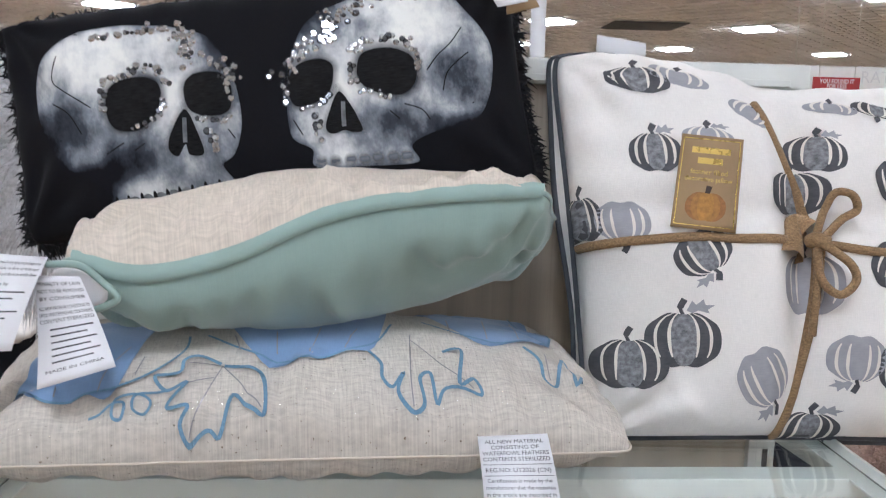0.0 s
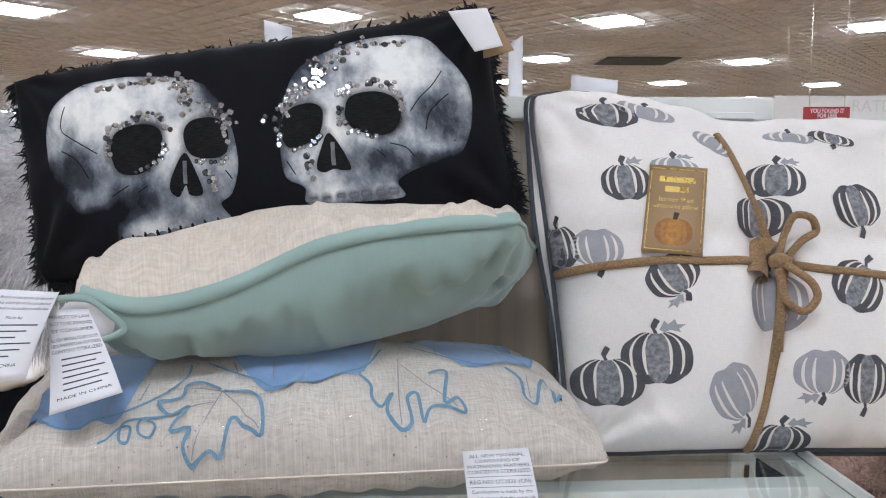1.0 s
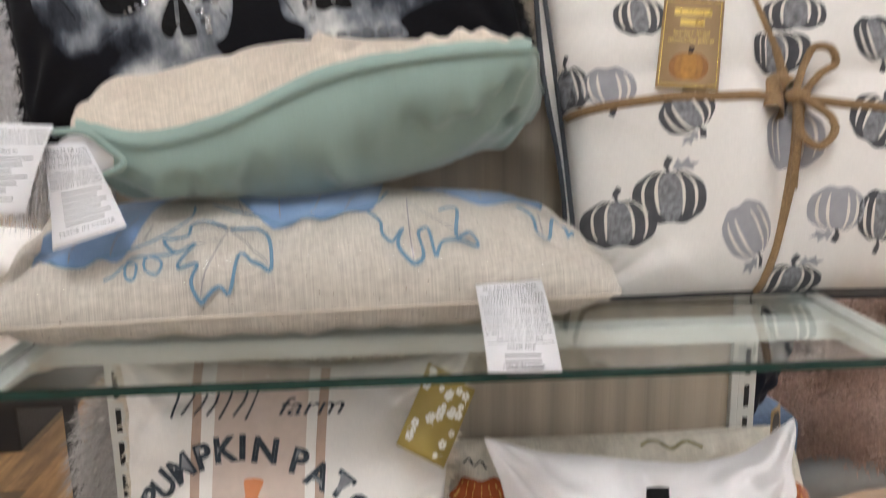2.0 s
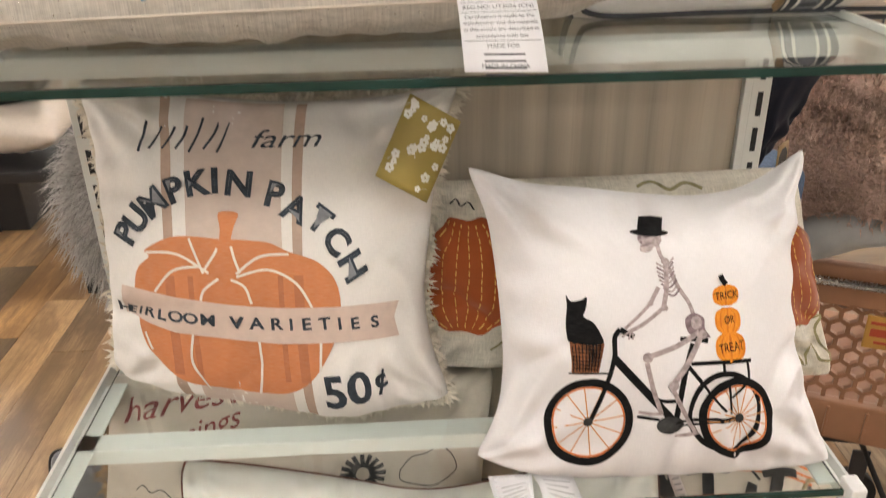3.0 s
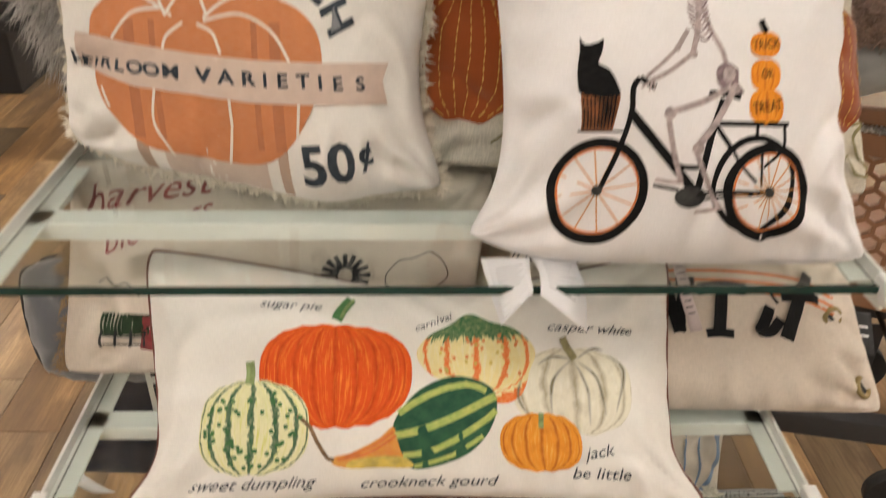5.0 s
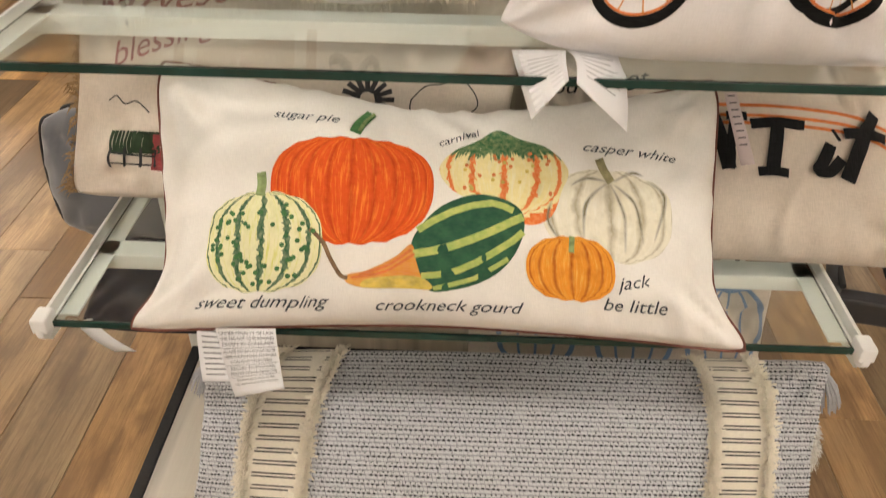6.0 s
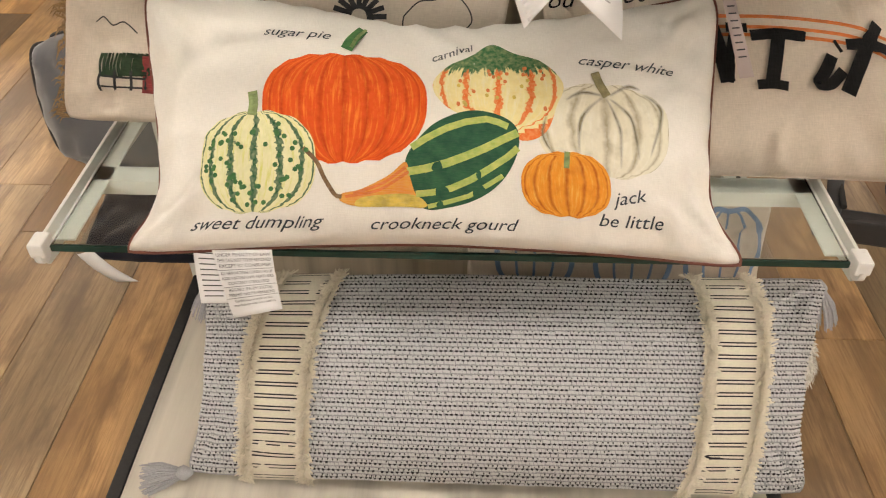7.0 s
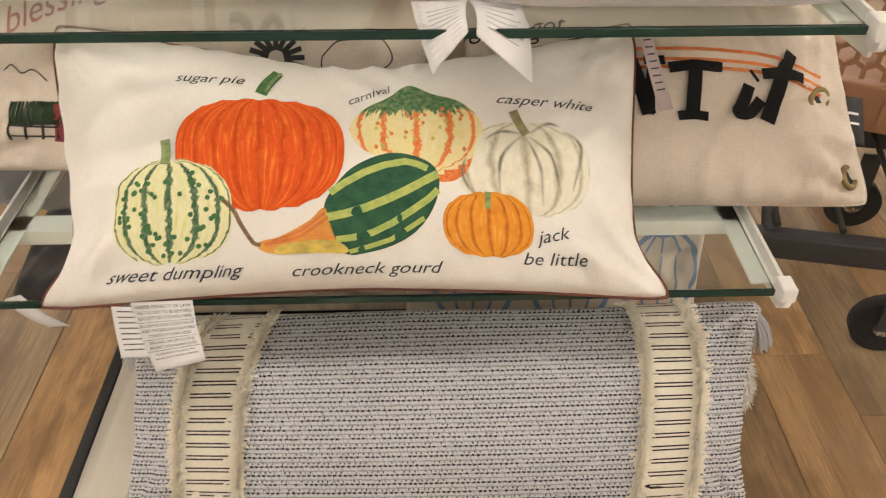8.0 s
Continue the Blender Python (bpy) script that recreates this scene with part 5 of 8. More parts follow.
for k in range(60):
    a, r = rs.uniform(0, 6.28), rs.uniform(0.2, 0.93) ** 0.6
    veg.print_on("green_speck", [disc(veg, -0.566 + 0.195 * r * math.cos(a), -0.426 + 0.31 * r * math.sin(a), 0.003, 0.0027, n=7)], GREEN_INK, 0.0024)
veg.print_on("gourd_print", [spline([(0.017, 0.147), (0.062, 0.322), (0.137, 0.431), (0.207, 0.546), (0.287, 0.461), (0.377, 0.372), (0.441, 0.177), (0.416, -0.017), (0.377, -0.197), (0.302, -0.257), (0.202, -0.162), (0.062, -0.037)], 6)], CARNIVAL, 0.0008, step=0.005, ribs=(0.23, 0.14, 0.071, 0.051, 0))
for k in range(26):
    veg.print_on("orange_speck", [disc(veg, 0.227 + rs.uniform(-0.13, 0.16), 0.072 + rs.uniform(-0.12, 0.25), 0.0022, 0.0028, n=7)], ORANGE_INK if k % 3 else YELLOW_INK, 0.0011)
pumpkin_print(veg, 0.576, -0.152, 0.0756, 0.0529, CASPER, 6)
veg.band("stem_print", spline([(0.586, 0.087), (0.561, 0.187), (0.546, 0.282)], 6, False), 0.0095, OLIVE_INK, 0.0013)
veg.streak("rib_line", spline([(0.576, 0.087), (0.501, 0.107), (0.446, 0.037)], 6, False), 0.0065, SOFT_OLIVE, 0.0012)
veg.streak("rib_line", spline([(0.591, 0.087), (0.656, 0.177), (0.706, 0.167)], 6, False), 0.0065, SOFT_OLIVE, 0.0012)
veg.streak("rib_line", spline([(0.576, 0.087), (0.496, -0.092), (0.481, -0.327)], 6, False), 0.0065, SOFT_OLIVE, 0.0012)
veg.streak("rib_line", spline([(0.591, 0.072), (0.666, -0.062), (0.691, -0.352)], 6, False), 0.0065, SOFT_OLIVE, 0.0012)
veg.streak("rib_line", spline([(0.581, 0.072), (0.626, -0.147), (0.621, -0.421)], 6, False), 0.0065, SOFT_OLIVE, 0.0012)
veg.streak("rib_line", spline([(0.387, -0.057), (0.367, -0.217), (0.406, -0.372)], 6, False), 0.0065, SOFT_OLIVE, 0.0012)
veg.streak("rib_line", spline([(0.716, 0.127), (0.776, -0.012), (0.731, -0.327)], 6, False), 0.0065, SOFT_OLIVE, 0.0012)
veg.print_on("gourd_print", [spline([(-0.072, -0.416), (-0.037, -0.282), (0.032, -0.142), (0.132, -0.057), (0.222, -0.077), (0.282, -0.162), (0.287, -0.317), (0.242, -0.506), (0.162, -0.651), (0.052, -0.736), (-0.017, -0.741), (-0.047, -0.641), (-0.062, -0.531)], 6)], DEEP_GREEN, 0.0010)
veg.band("lime_stripe", jag([(-0.052, -0.327), (0.057, -0.187), (0.187, -0.112), (0.257, -0.162)], 0.002, 21), 0.0069, LIME_INK, 0.0014)
veg.band("lime_stripe", jag([(-0.062, -0.491), (0.057, -0.426), (0.182, -0.312), (0.287, -0.202)], 0.002, 63), 0.0082, LIME_INK, 0.0014)
veg.band("lime_stripe", jag([(-0.042, -0.641), (0.072, -0.596), (0.197, -0.451), (0.282, -0.307)], 0.002, 8), 0.0069, LIME_INK, 0.0014)
veg.band("lime_stripe", jag([(-0.002, -0.726), (0.127, -0.641), (0.232, -0.496)], 0.002, 50), 0.0050, LIME_INK, 0.0014)
veg.print_on("gourd_neck", [spline([(-0.072, -0.426), (-0.057, -0.541), (-0.042, -0.641), (-0.012, -0.731), (-0.107, -0.731), (-0.227, -0.731), (-0.277, -0.696), (-0.272, -0.646), (-0.212, -0.611), (-0.122, -0.511)], 6)], AMBER_INK, 0.0012)
veg.print_on("gourd_neck_shade", [spline([(-0.212, -0.671), (-0.102, -0.641), (-0.032, -0.661), (-0.012, -0.731), (-0.122, -0.731), (-0.227, -0.731)], 6)], YELLOW_INK, 0.0014)
veg.band("neck_stripe", spline([(-0.262, -0.666), (-0.157, -0.616), (-0.062, -0.491)], 6, False), 0.0032, ORANGE_INK, 0.0016)
veg.band("neck_stripe", spline([(-0.237, -0.646), (-0.142, -0.566), (-0.072, -0.461)], 6, False), 0.0032, ORANGE_INK, 0.0016)
veg.band("stalk_print", spline([(-0.272, -0.666), (-0.297, -0.646), (-0.332, -0.531), (-0.357, -0.421), (-0.401, -0.332)], 6, False), 0.0044, BROWN_INK, 0.0015)
pumpkin_print(veg, 0.436, -0.546, 0.0485, 0.0340, JACK, 8, up=0.0009)
veg.band("stem_print", spline([(0.436, -0.436), (0.441, -0.327)], 6, False), 0.0057, PALE_GREEN, 0.0026)
veg.stamp("lettering", "sugar pie", -0.436, 0.611, 0.0171, SLATE_INK, -1, 0.4, 0.0012, wide=1.22)
veg.stamp("lettering", "carnival", 0.077, 0.461, 0.0161, SLATE_INK, 24, 0.4, 0.0012, wide=1.0)
veg.stamp("lettering", "casper white", 0.656, 0.357, 0.0180, SLATE_INK, -5, 0.4, 0.0012, wide=1.22)
veg.stamp("lettering", "sweet dumpling", -0.561, -0.835, 0.0189, SLATE_INK, 0, 0.4, 0.0012, wide=1.22)
veg.stamp("lettering", "crookneck gourd", 0.037, -0.850, 0.0180, SLATE_INK, 1, 0.4, 0.0012, wide=1.22)
veg.stamp("lettering", "jack", 0.641, -0.616, 0.0189, SLATE_INK, 8, 0.4, 0.0012, wide=1.22)
veg.stamp("lettering", "be little", 0.631, -0.776, 0.0189, SLATE_INK, 0, 0.4, 0.0012, wide=1.22)

# bone-white print, plain shapes
SHADES = (
    (-0.50, -0.703, -0.092, 0.039, 0.043), (-0.26, -0.769, -0.266, 0.033, 0.041), (-0.50, -0.458, -0.407, 0.042, 0.024), (-0.26, -0.39, 0.208, 0.037, 0.026),
    (-0.26, -0.169, -0.425, 0.021, 0.029), (-0.50, -0.55, -0.534, 0.046, 0.019), (-0.26, -0.265, -0.682, 0.03, 0.02), (-0.50, -0.124, 0.314, 0.019, 0.033),
    (0.26, -0.56, 0.3, 0.07, 0.045), (0.26, -0.69, -0.426, 0.032, 0.015), (0.26, -0.305, 0.043, 0.011, 0.03), (0.26, -0.483, -0.684, 0.024, 0.015),
    (-0.50, 0.742, -0.046, 0.037, 0.052), (-0.50, 0.485, -0.388, 0.041, 0.021), (-0.26, 0.649, -0.434, 0.034, 0.02), (-0.50, 0.247, 0.48, 0.027, 0.027),
    (-0.26, 0.408, 0.394, 0.03, 0.027), (-0.26, 0.121, -0.318, 0.014, 0.026), (-0.26, 0.366, -0.599, 0.043, 0.018), (-0.75, 0.754, -0.591, 0.03, 0.02),
    (0.26, 0.6, 0.4, 0.07, 0.04), (0.26, 0.698, -0.348, 0.033, 0.01), (0.26, 0.301, -0.06, 0.01, 0.026), (0.26, 0.282, -0.627, 0.019, 0.012),
    (-0.75, -0.668, -0.673, 0.04, 0.026), (-0.75, -0.774, -0.531, 0.018, 0.021),
)
skull.print_on("pale_shape", [spline([(-0.835, 0.262), (-0.776, 0.436), (-0.691, 0.591), (-0.536, 0.646), (-0.367, 0.626), (-0.207, 0.521), (-0.127, 0.397), (-0.087, 0.177), (-0.062, -0.027), (-0.062, -0.297), (-0.102, -0.511), (-0.152, -0.591), (-0.122, -0.726), (-0.132, -0.805), (-0.287, -0.796), (-0.471, -0.845), (-0.571, -0.781), (-0.591, -0.676), (-0.666, -0.541), (-0.741, -0.486), (-0.800, -0.267), (-0.840, 0.022)], 6)], BONE_PAINT, 0.0006, step=0.0045, tones=SHADES)
skull.print_on("pale_shape", [spline([(0.112, -0.112), (0.162, 0.322), (0.242, 0.556), (0.392, 0.701), (0.606, 0.766), (0.746, 0.641), (0.825, 0.416), (0.885, 0.167), (0.865, -0.162), (0.805, -0.397), (0.716, -0.481), (0.611, -0.516), (0.531, -0.601), (0.541, -0.736), (0.362, -0.726), (0.177, -0.696), (0.172, -0.556), (0.112, -0.461), (0.102, -0.307)], 6)], BONE_PAINT, 0.0006, step=0.0045, tones=SHADES)
skull.print_on("black_shape", [spline([(-0.546, -0.037), (-0.521, 0.127), (-0.441, 0.182), (-0.362, 0.147), (-0.337, 0.032), (-0.372, -0.152), (-0.446, -0.242), (-0.526, -0.197)], 6)], BLACK_INK, 0.0015)
skull.print_on("socket_shade", [spline([(-0.581, -0.042), (-0.541, 0.172), (-0.436, 0.247), (-0.337, 0.197), (-0.307, 0.042), (-0.352, -0.192), (-0.451, -0.307), (-0.546, -0.252)], 6)], SOFT_DARK, 0.0012, soft=0.012, step=0.005)
skull.print_on("black_shape", [spline([(-0.252, 0.037), (-0.212, 0.142), (-0.122, 0.132), (-0.082, 0.017), (-0.097, -0.172), (-0.162, -0.207), (-0.237, -0.142)], 6)], BLACK_INK, 0.0015)
skull.print_on("socket_shade", [spline([(-0.277, 0.057), (-0.222, 0.192), (-0.112, 0.182), (-0.057, 0.032), (-0.077, -0.212), (-0.162, -0.262), (-0.257, -0.177)], 6)], SOFT_DARK, 0.0012, soft=0.012, step=0.005)
skull.print_on("black_shape", [spline([(-0.257, -0.127), (-0.222, -0.322), (-0.212, -0.486), (-0.262, -0.481), (-0.272, -0.397), (-0.307, -0.481), (-0.337, -0.411), (-0.317, -0.287)], 6)], BLACK_INK, 0.0015)
skull.print_on("socket_shade", [spline([(-0.257, -0.047), (-0.207, -0.307), (-0.192, -0.516), (-0.262, -0.516), (-0.272, -0.406), (-0.317, -0.511), (-0.357, -0.426), (-0.332, -0.262)], 6)], SOFT_DARK, 0.0012, soft=0.012, step=0.005)
skull.print_on("black_shape", [spline([(0.117, -0.017), (0.162, 0.132), (0.242, 0.167), (0.287, 0.087), (0.262, -0.117), (0.197, -0.197), (0.132, -0.192)], 6)], BLACK_INK, 0.0015)
skull.print_on("socket_shade", [spline([(0.092, -0.012), (0.147, 0.182), (0.252, 0.222), (0.312, 0.117), (0.282, -0.142), (0.197, -0.252), (0.112, -0.242)], 6)], SOFT_DARK, 0.0012, soft=0.012, step=0.005)
skull.print_on("black_shape", [spline([(0.372, 0.052), (0.406, 0.187), (0.506, 0.202), (0.581, 0.102), (0.581, -0.082), (0.526, -0.187), (0.436, -0.157), (0.382, -0.072)], 6)], BLACK_INK, 0.0015)
skull.print_on("socket_shade", [spline([(0.342, 0.067), (0.387, 0.242), (0.516, 0.267), (0.611, 0.137), (0.616, -0.107), (0.541, -0.247), (0.426, -0.207), (0.357, -0.092)], 6)], SOFT_DARK, 0.0012, soft=0.012, step=0.005)
skull.print_on("black_shape", [spline([(0.297, -0.117), (0.337, -0.257), (0.362, -0.436), (0.327, -0.451), (0.297, -0.431), (0.257, -0.451), (0.232, -0.401), (0.257, -0.252)], 6)], BLACK_INK, 0.0015)
skull.print_on("socket_shade", [spline([(0.297, -0.047), (0.347, -0.227), (0.382, -0.466), (0.337, -0.476), (0.297, -0.456), (0.247, -0.481), (0.212, -0.416), (0.247, -0.222)], 6)], SOFT_DARK, 0.0012, soft=0.012, step=0.005)
skull.band("pale_bar", spline([(-0.262, -0.192), (-0.272, -0.382)], 6, False), 0.0049, MID_GREY, 0.0018)
skull.band("pale_bar", spline([(0.307, -0.202), (0.297, -0.401)], 6, False), 0.0049, MID_GREY, 0.0018)
skull.print_on("tile_shape", [disc(skull, -0.541, -0.791, 0.0081, 0.0081, 0, 28)], MID_GREY, 0.0016)
skull.print_on("gap_shape", [disc(skull, -0.561, -0.766, 0.0022, 0.0070, 0, 28)], BLACK_INK, 0.0018)
skull.print_on("tile_shape", [disc(skull, -0.496, -0.791, 0.0081, 0.0081, 0, 28)], MID_GREY, 0.0016)
skull.print_on("gap_shape", [disc(skull, -0.516, -0.766, 0.0022, 0.0070, 0, 28)], BLACK_INK, 0.0018)
skull.print_on("tile_shape", [disc(skull, -0.446, -0.786, 0.0081, 0.0081, 0, 28)], MID_GREY, 0.0016)
skull.print_on("gap_shape", [disc(skull, -0.466, -0.761, 0.0022, 0.0070, 0, 28)], BLACK_INK, 0.0018)
skull.print_on("tile_shape", [disc(skull, -0.397, -0.786, 0.0081, 0.0081, 0, 28)], MID_GREY, 0.0016)
skull.print_on("gap_shape", [disc(skull, -0.416, -0.761, 0.0022, 0.0070, 0, 28)], BLACK_INK, 0.0018)
skull.print_on("tile_shape", [disc(skull, -0.352, -0.776, 0.0081, 0.0081, 0, 28)], MID_GREY, 0.0016)
skull.print_on("gap_shape", [disc(skull, -0.372, -0.756, 0.0022, 0.0070, 0, 28)], BLACK_INK, 0.0018)
skull.print_on("tile_shape", [disc(skull, -0.302, -0.776, 0.0081, 0.0081, 0, 28)], MID_GREY, 0.0016)
skull.print_on("gap_shape", [disc(skull, -0.327, -0.751, 0.0022, 0.0070, 0, 28)], BLACK_INK, 0.0018)
skull.print_on("tile_shape", [disc(skull, -0.252, -0.776, 0.0081, 0.0081, 0, 28)], MID_GREY, 0.0016)
skull.print_on("gap_shape", [disc(skull, -0.277, -0.751, 0.0022, 0.0070, 0, 28)], BLACK_INK, 0.0018)
skull.print_on("tile_shape", [disc(skull, -0.207, -0.771, 0.0081, 0.0081, 0, 28)], MID_GREY, 0.0016)
skull.print_on("gap_shape", [disc(skull, -0.227, -0.746, 0.0022, 0.0070, 0, 28)], BLACK_INK, 0.0018)
skull.print_on("tile_shape", [disc(skull, -0.162, -0.766, 0.0081, 0.0081, 0, 28)], MID_GREY, 0.0016)
skull.print_on("gap_shape", [disc(skull, -0.177, -0.741, 0.0022, 0.0070, 0, 28)], BLACK_INK, 0.0018)
skull.print_on("tile_shape", [disc(skull, 0.197, -0.661, 0.0086, 0.0097, 0, 28)], SOFT_GREY, 0.0016, soft=0.004)
skull.print_on("tile_shape", [disc(skull, 0.247, -0.671, 0.0086, 0.0097, 0, 28)], SOFT_GREY, 0.0016, soft=0.004)
skull.print_on("tile_shape", [disc(skull, 0.302, -0.671, 0.0086, 0.0097, 0, 28)], SOFT_GREY, 0.0016, soft=0.004)
skull.print_on("tile_shape", [disc(skull, 0.352, -0.676, 0.0086, 0.0097, 0, 28)], SOFT_GREY, 0.0016, soft=0.004)
skull.print_on("tile_shape", [disc(skull, 0.401, -0.676, 0.0086, 0.0097, 0, 28)], SOFT_GREY, 0.0016, soft=0.004)
skull.print_on("tile_shape", [disc(skull, 0.456, -0.681, 0.0086, 0.0097, 0, 28)], SOFT_GREY, 0.0016, soft=0.004)
skull.print_on("tile_shape", [disc(skull, 0.506, -0.686, 0.0086, 0.0097, 0, 28)], SOFT_GREY, 0.0016, soft=0.004)
skull.band("crack_line", spline([(-0.716, 0.436), (-0.746, 0.252), (-0.711, 0.157), (-0.646, 0.052), (-0.601, -0.022)], 6, False), 0.0014, BLACK_INK, 0.0016)
skull.band("crack_line", spline([(-0.756, 0.057), (-0.691, -0.047), (-0.651, -0.212)], 6, False), 0.0014, BLACK_INK, 0.0016)
skull.band("crack_line", spline([(-0.566, -0.392), (-0.496, -0.322)], 6, False), 0.0014, BLACK_INK, 0.0016)
skull.band("crack_line", spline([(-0.421, -0.347), (-0.461, -0.392)], 6, False), 0.0014, BLACK_INK, 0.0016)
skull.band("crack_line", spline([(0.776, 0.342), (0.731, 0.222), (0.671, 0.107), (0.626, -0.007)], 6, False), 0.0014, BLACK_INK, 0.0016)
skull.band("crack_line", spline([(0.791, 0.127), (0.706, -0.022), (0.676, -0.182)], 6, False), 0.0014, BLACK_INK, 0.0016)
skull.band("crack_line", spline([(0.526, -0.267), (0.586, -0.322), (0.611, -0.411)], 6, False), 0.0014, BLACK_INK, 0.0016)
skull.band("crack_line", spline([(-0.112, -0.322), (-0.092, -0.401)], 6, False), 0.0014, BLACK_INK, 0.0016)
skull.band("crack_line", spline([(0.122, -0.312), (0.147, -0.436)], 6, False), 0.0014, BLACK_INK, 0.0016)
skull.band("crack_line", spline([(0.471, -0.312), (0.501, -0.382)], 6, False), 0.0014, BLACK_INK, 0.0016)

def jewels(line, count, spread):
    """Faceted stones sewn along a line of u, v points."""
    q = np.array(spline(line, 12, False))
    for i in np.linspace(0, len(q) - 1, int(count * 1.35)).astype(int):
        u, v = q[i]
        u, v = u + rs.normal(0, spread) * 2 / skull.W, v + rs.normal(0, spread) * 2 / skull.H
        a = Vector(skull.at(u, v, 0.002))
        nn = Vector(skull.at(u, v, 0.004)) - a
        ob = new("jewel", STONES[rs.randint(3) // 2])
        size = rs.uniform(0.0022, 0.0048)
        ob.matrix_basis = Matrix.Translation(a - skull.root.location) @ nn.to_track_quat("Z", "Y").to_matrix().to_4x4() @ Matrix.Rotation(rs.uniform(0, 3), 4, "Z") @ Matrix.Diagonal((size, size, size * 0.7, 1))
        ob.parent = skull.root


STONES = []
for tone in (JEWEL, paint("smoky_stone", (0.16, 0.165, 0.18), 0.15, 0.8, var=0.2, relief=0)):
    bm = bmesh.new()
    bmesh.ops.create_cone(bm, cap_ends=True, segments=8, radius1=1.0, radius2=0.55, depth=0.7)
    STONES.append(bpy.data.meshes.new("stone"))
    bm.to_mesh(STONES[-1])
    bm.free()
    STONES[-1].materials.append(tone)

jewels([(-0.571, 0.556), (-0.471, 0.566), (-0.367, 0.571)], 14, 0.0016)
jewels([(-0.367, 0.581), (-0.262, 0.531), (-0.217, 0.387), (-0.137, 0.217), (-0.092, 0.082), (-0.082, 0.017)], 44, 0.0076)
jewels([(-0.247, 0.441), (-0.222, 0.227)], 16, 0.0054)
jewels([(-0.566, -0.052), (-0.546, 0.137), (-0.456, 0.227), (-0.357, 0.247), (-0.307, 0.097)], 26, 0.0027)
jewels([(-0.337, 0.007), (-0.362, -0.137), (-0.446, -0.212)], 10, 0.0027)
jewels([(-0.217, -0.202), (-0.157, -0.247), (-0.107, -0.232)], 6, 0.0016)
jewels([(-0.177, -0.317), (-0.177, -0.471)], 8, 0.0027)
jewels([(0.636, 0.656), (0.551, 0.666), (0.461, 0.671)], 12, 0.0016)
jewels([(0.461, 0.671), (0.352, 0.596), (0.277, 0.501), (0.232, 0.302), (0.157, 0.197), (0.102, 0.047)], 50, 0.0070)
jewels([(0.312, 0.491), (0.267, 0.292)], 16, 0.0049)
jewels([(0.357, 0.222), (0.421, 0.287), (0.531, 0.282), (0.591, 0.142), (0.601, 0.017)], 24, 0.0027)
jewels([(0.347, 0.082), (0.372, -0.107), (0.481, -0.177)], 12, 0.0027)
jewels([(0.147, -0.222), (0.217, -0.202), (0.262, -0.137)], 7, 0.0016)
jewels([(0.207, -0.277), (0.197, -0.471)], 8, 0.0022)
jewels([(0.107, -0.012), (0.107, -0.152)], 5, 0.0016)

# grey pumpkin print
grey_pumpkin(-0.671, 0.786, 0.0363, 0.0176, 1, -3, 0)
grey_pumpkin(-0.481, 0.815, 0.0328, 0.0121, 0, -15, 0)
grey_pumpkin(-0.646, 0.387, 0.0272, 0.0232, 1, 0, 1)
grey_pumpkin(-0.411, 0.461, 0.0282, 0.0151, 0, -5, 1)
grey_pumpkin(0.092, 0.431, 0.0312, 0.0232, 1, -8, 1)
grey_pumpkin(-0.007, 0.227, 0.0333, 0.0252, 1, 0, 0)
grey_pumpkin(0.471, 0.302, 0.0312, 0.0282, 1, -170, 0)
grey_pumpkin(-0.975, 0.067, 0.0202, 0.0262, 1, 0, 0)
grey_pumpkin(-0.815, 0.047, 0.0282, 0.0242, 0, 178, 0)
grey_pumpkin(-0.496, -0.107, 0.0322, 0.0232, 1, -150, 1)
grey_pumpkin(-0.825, -0.636, 0.0403, 0.0277, 1, 0, 0)
grey_pumpkin(-0.596, -0.521, 0.0403, 0.0302, 1, 0, 1)
grey_pumpkin(-0.222, -0.691, 0.0312, 0.0328, 0, -150, 1)
grey_pumpkin(0.017, -0.237, 0.0333, 0.0343, 0, 0, 0)
grey_pumpkin(0.212, -0.591, 0.0322, 0.0262, 0, 178, 1)
grey_pumpkin(0.431, -0.626, 0.0292, 0.0302, 1, 178, 0)
grey_pumpkin(0.047, -0.965, 0.0353, 0.0232, 1, -5, 1)
grey_pumpkin(0.202, 0.721, 0.0302, 0.0101, 0, -5, 0)
grey_pumpkin(0.421, 0.726, 0.0302, 0.0111, 1, 170, 0)
grey_pumpkin(0.411, -0.147, 0.0333, 0.0302, 1, -30, 0)
grey_pumpkin(-0.202, 0.631, 0.0242, 0.0111, 0, -38, 0)

# blue applique
blue.print_on("felt_pumpkin", [spline([(-0.855, -0.696), (-0.845, -0.581), (-0.761, 0.319), (-0.626, 0.403), (-0.342, 0.413), (-0.352, 0.244), (-0.436, 0.089), (-0.536, -0.776), (-0.631, -0.781), (-0.746, -0.815)], 6)], BLUE_FELT, 0.002)
blue.band("cord", spline([(-0.342, -0.337), (-0.352, -0.506), (-0.436, -0.661), (-0.536, -0.776), (-0.631, -0.781), (-0.746, -0.815), (-0.855, -0.696)], 6, False), 0.0026, BLUE_CORD, 0.0030)
blue.print_on("felt_pumpkin", [spline([(-0.287, 0.408), (-0.102, 0.523), (0.102, 0.618), (0.297, 0.633), (0.242, -0.421), (0.137, -0.541), (-0.002, -0.656), (-0.142, -0.576)], 6)], BLUE_FELT, 0.002)
blue.band("cord", spline([(0.297, -0.117), (0.242, -0.421), (0.137, -0.541), (-0.002, -0.656), (-0.142, -0.576), (-0.287, -0.342)], 6, False), 0.0026, BLUE_CORD, 0.0030)
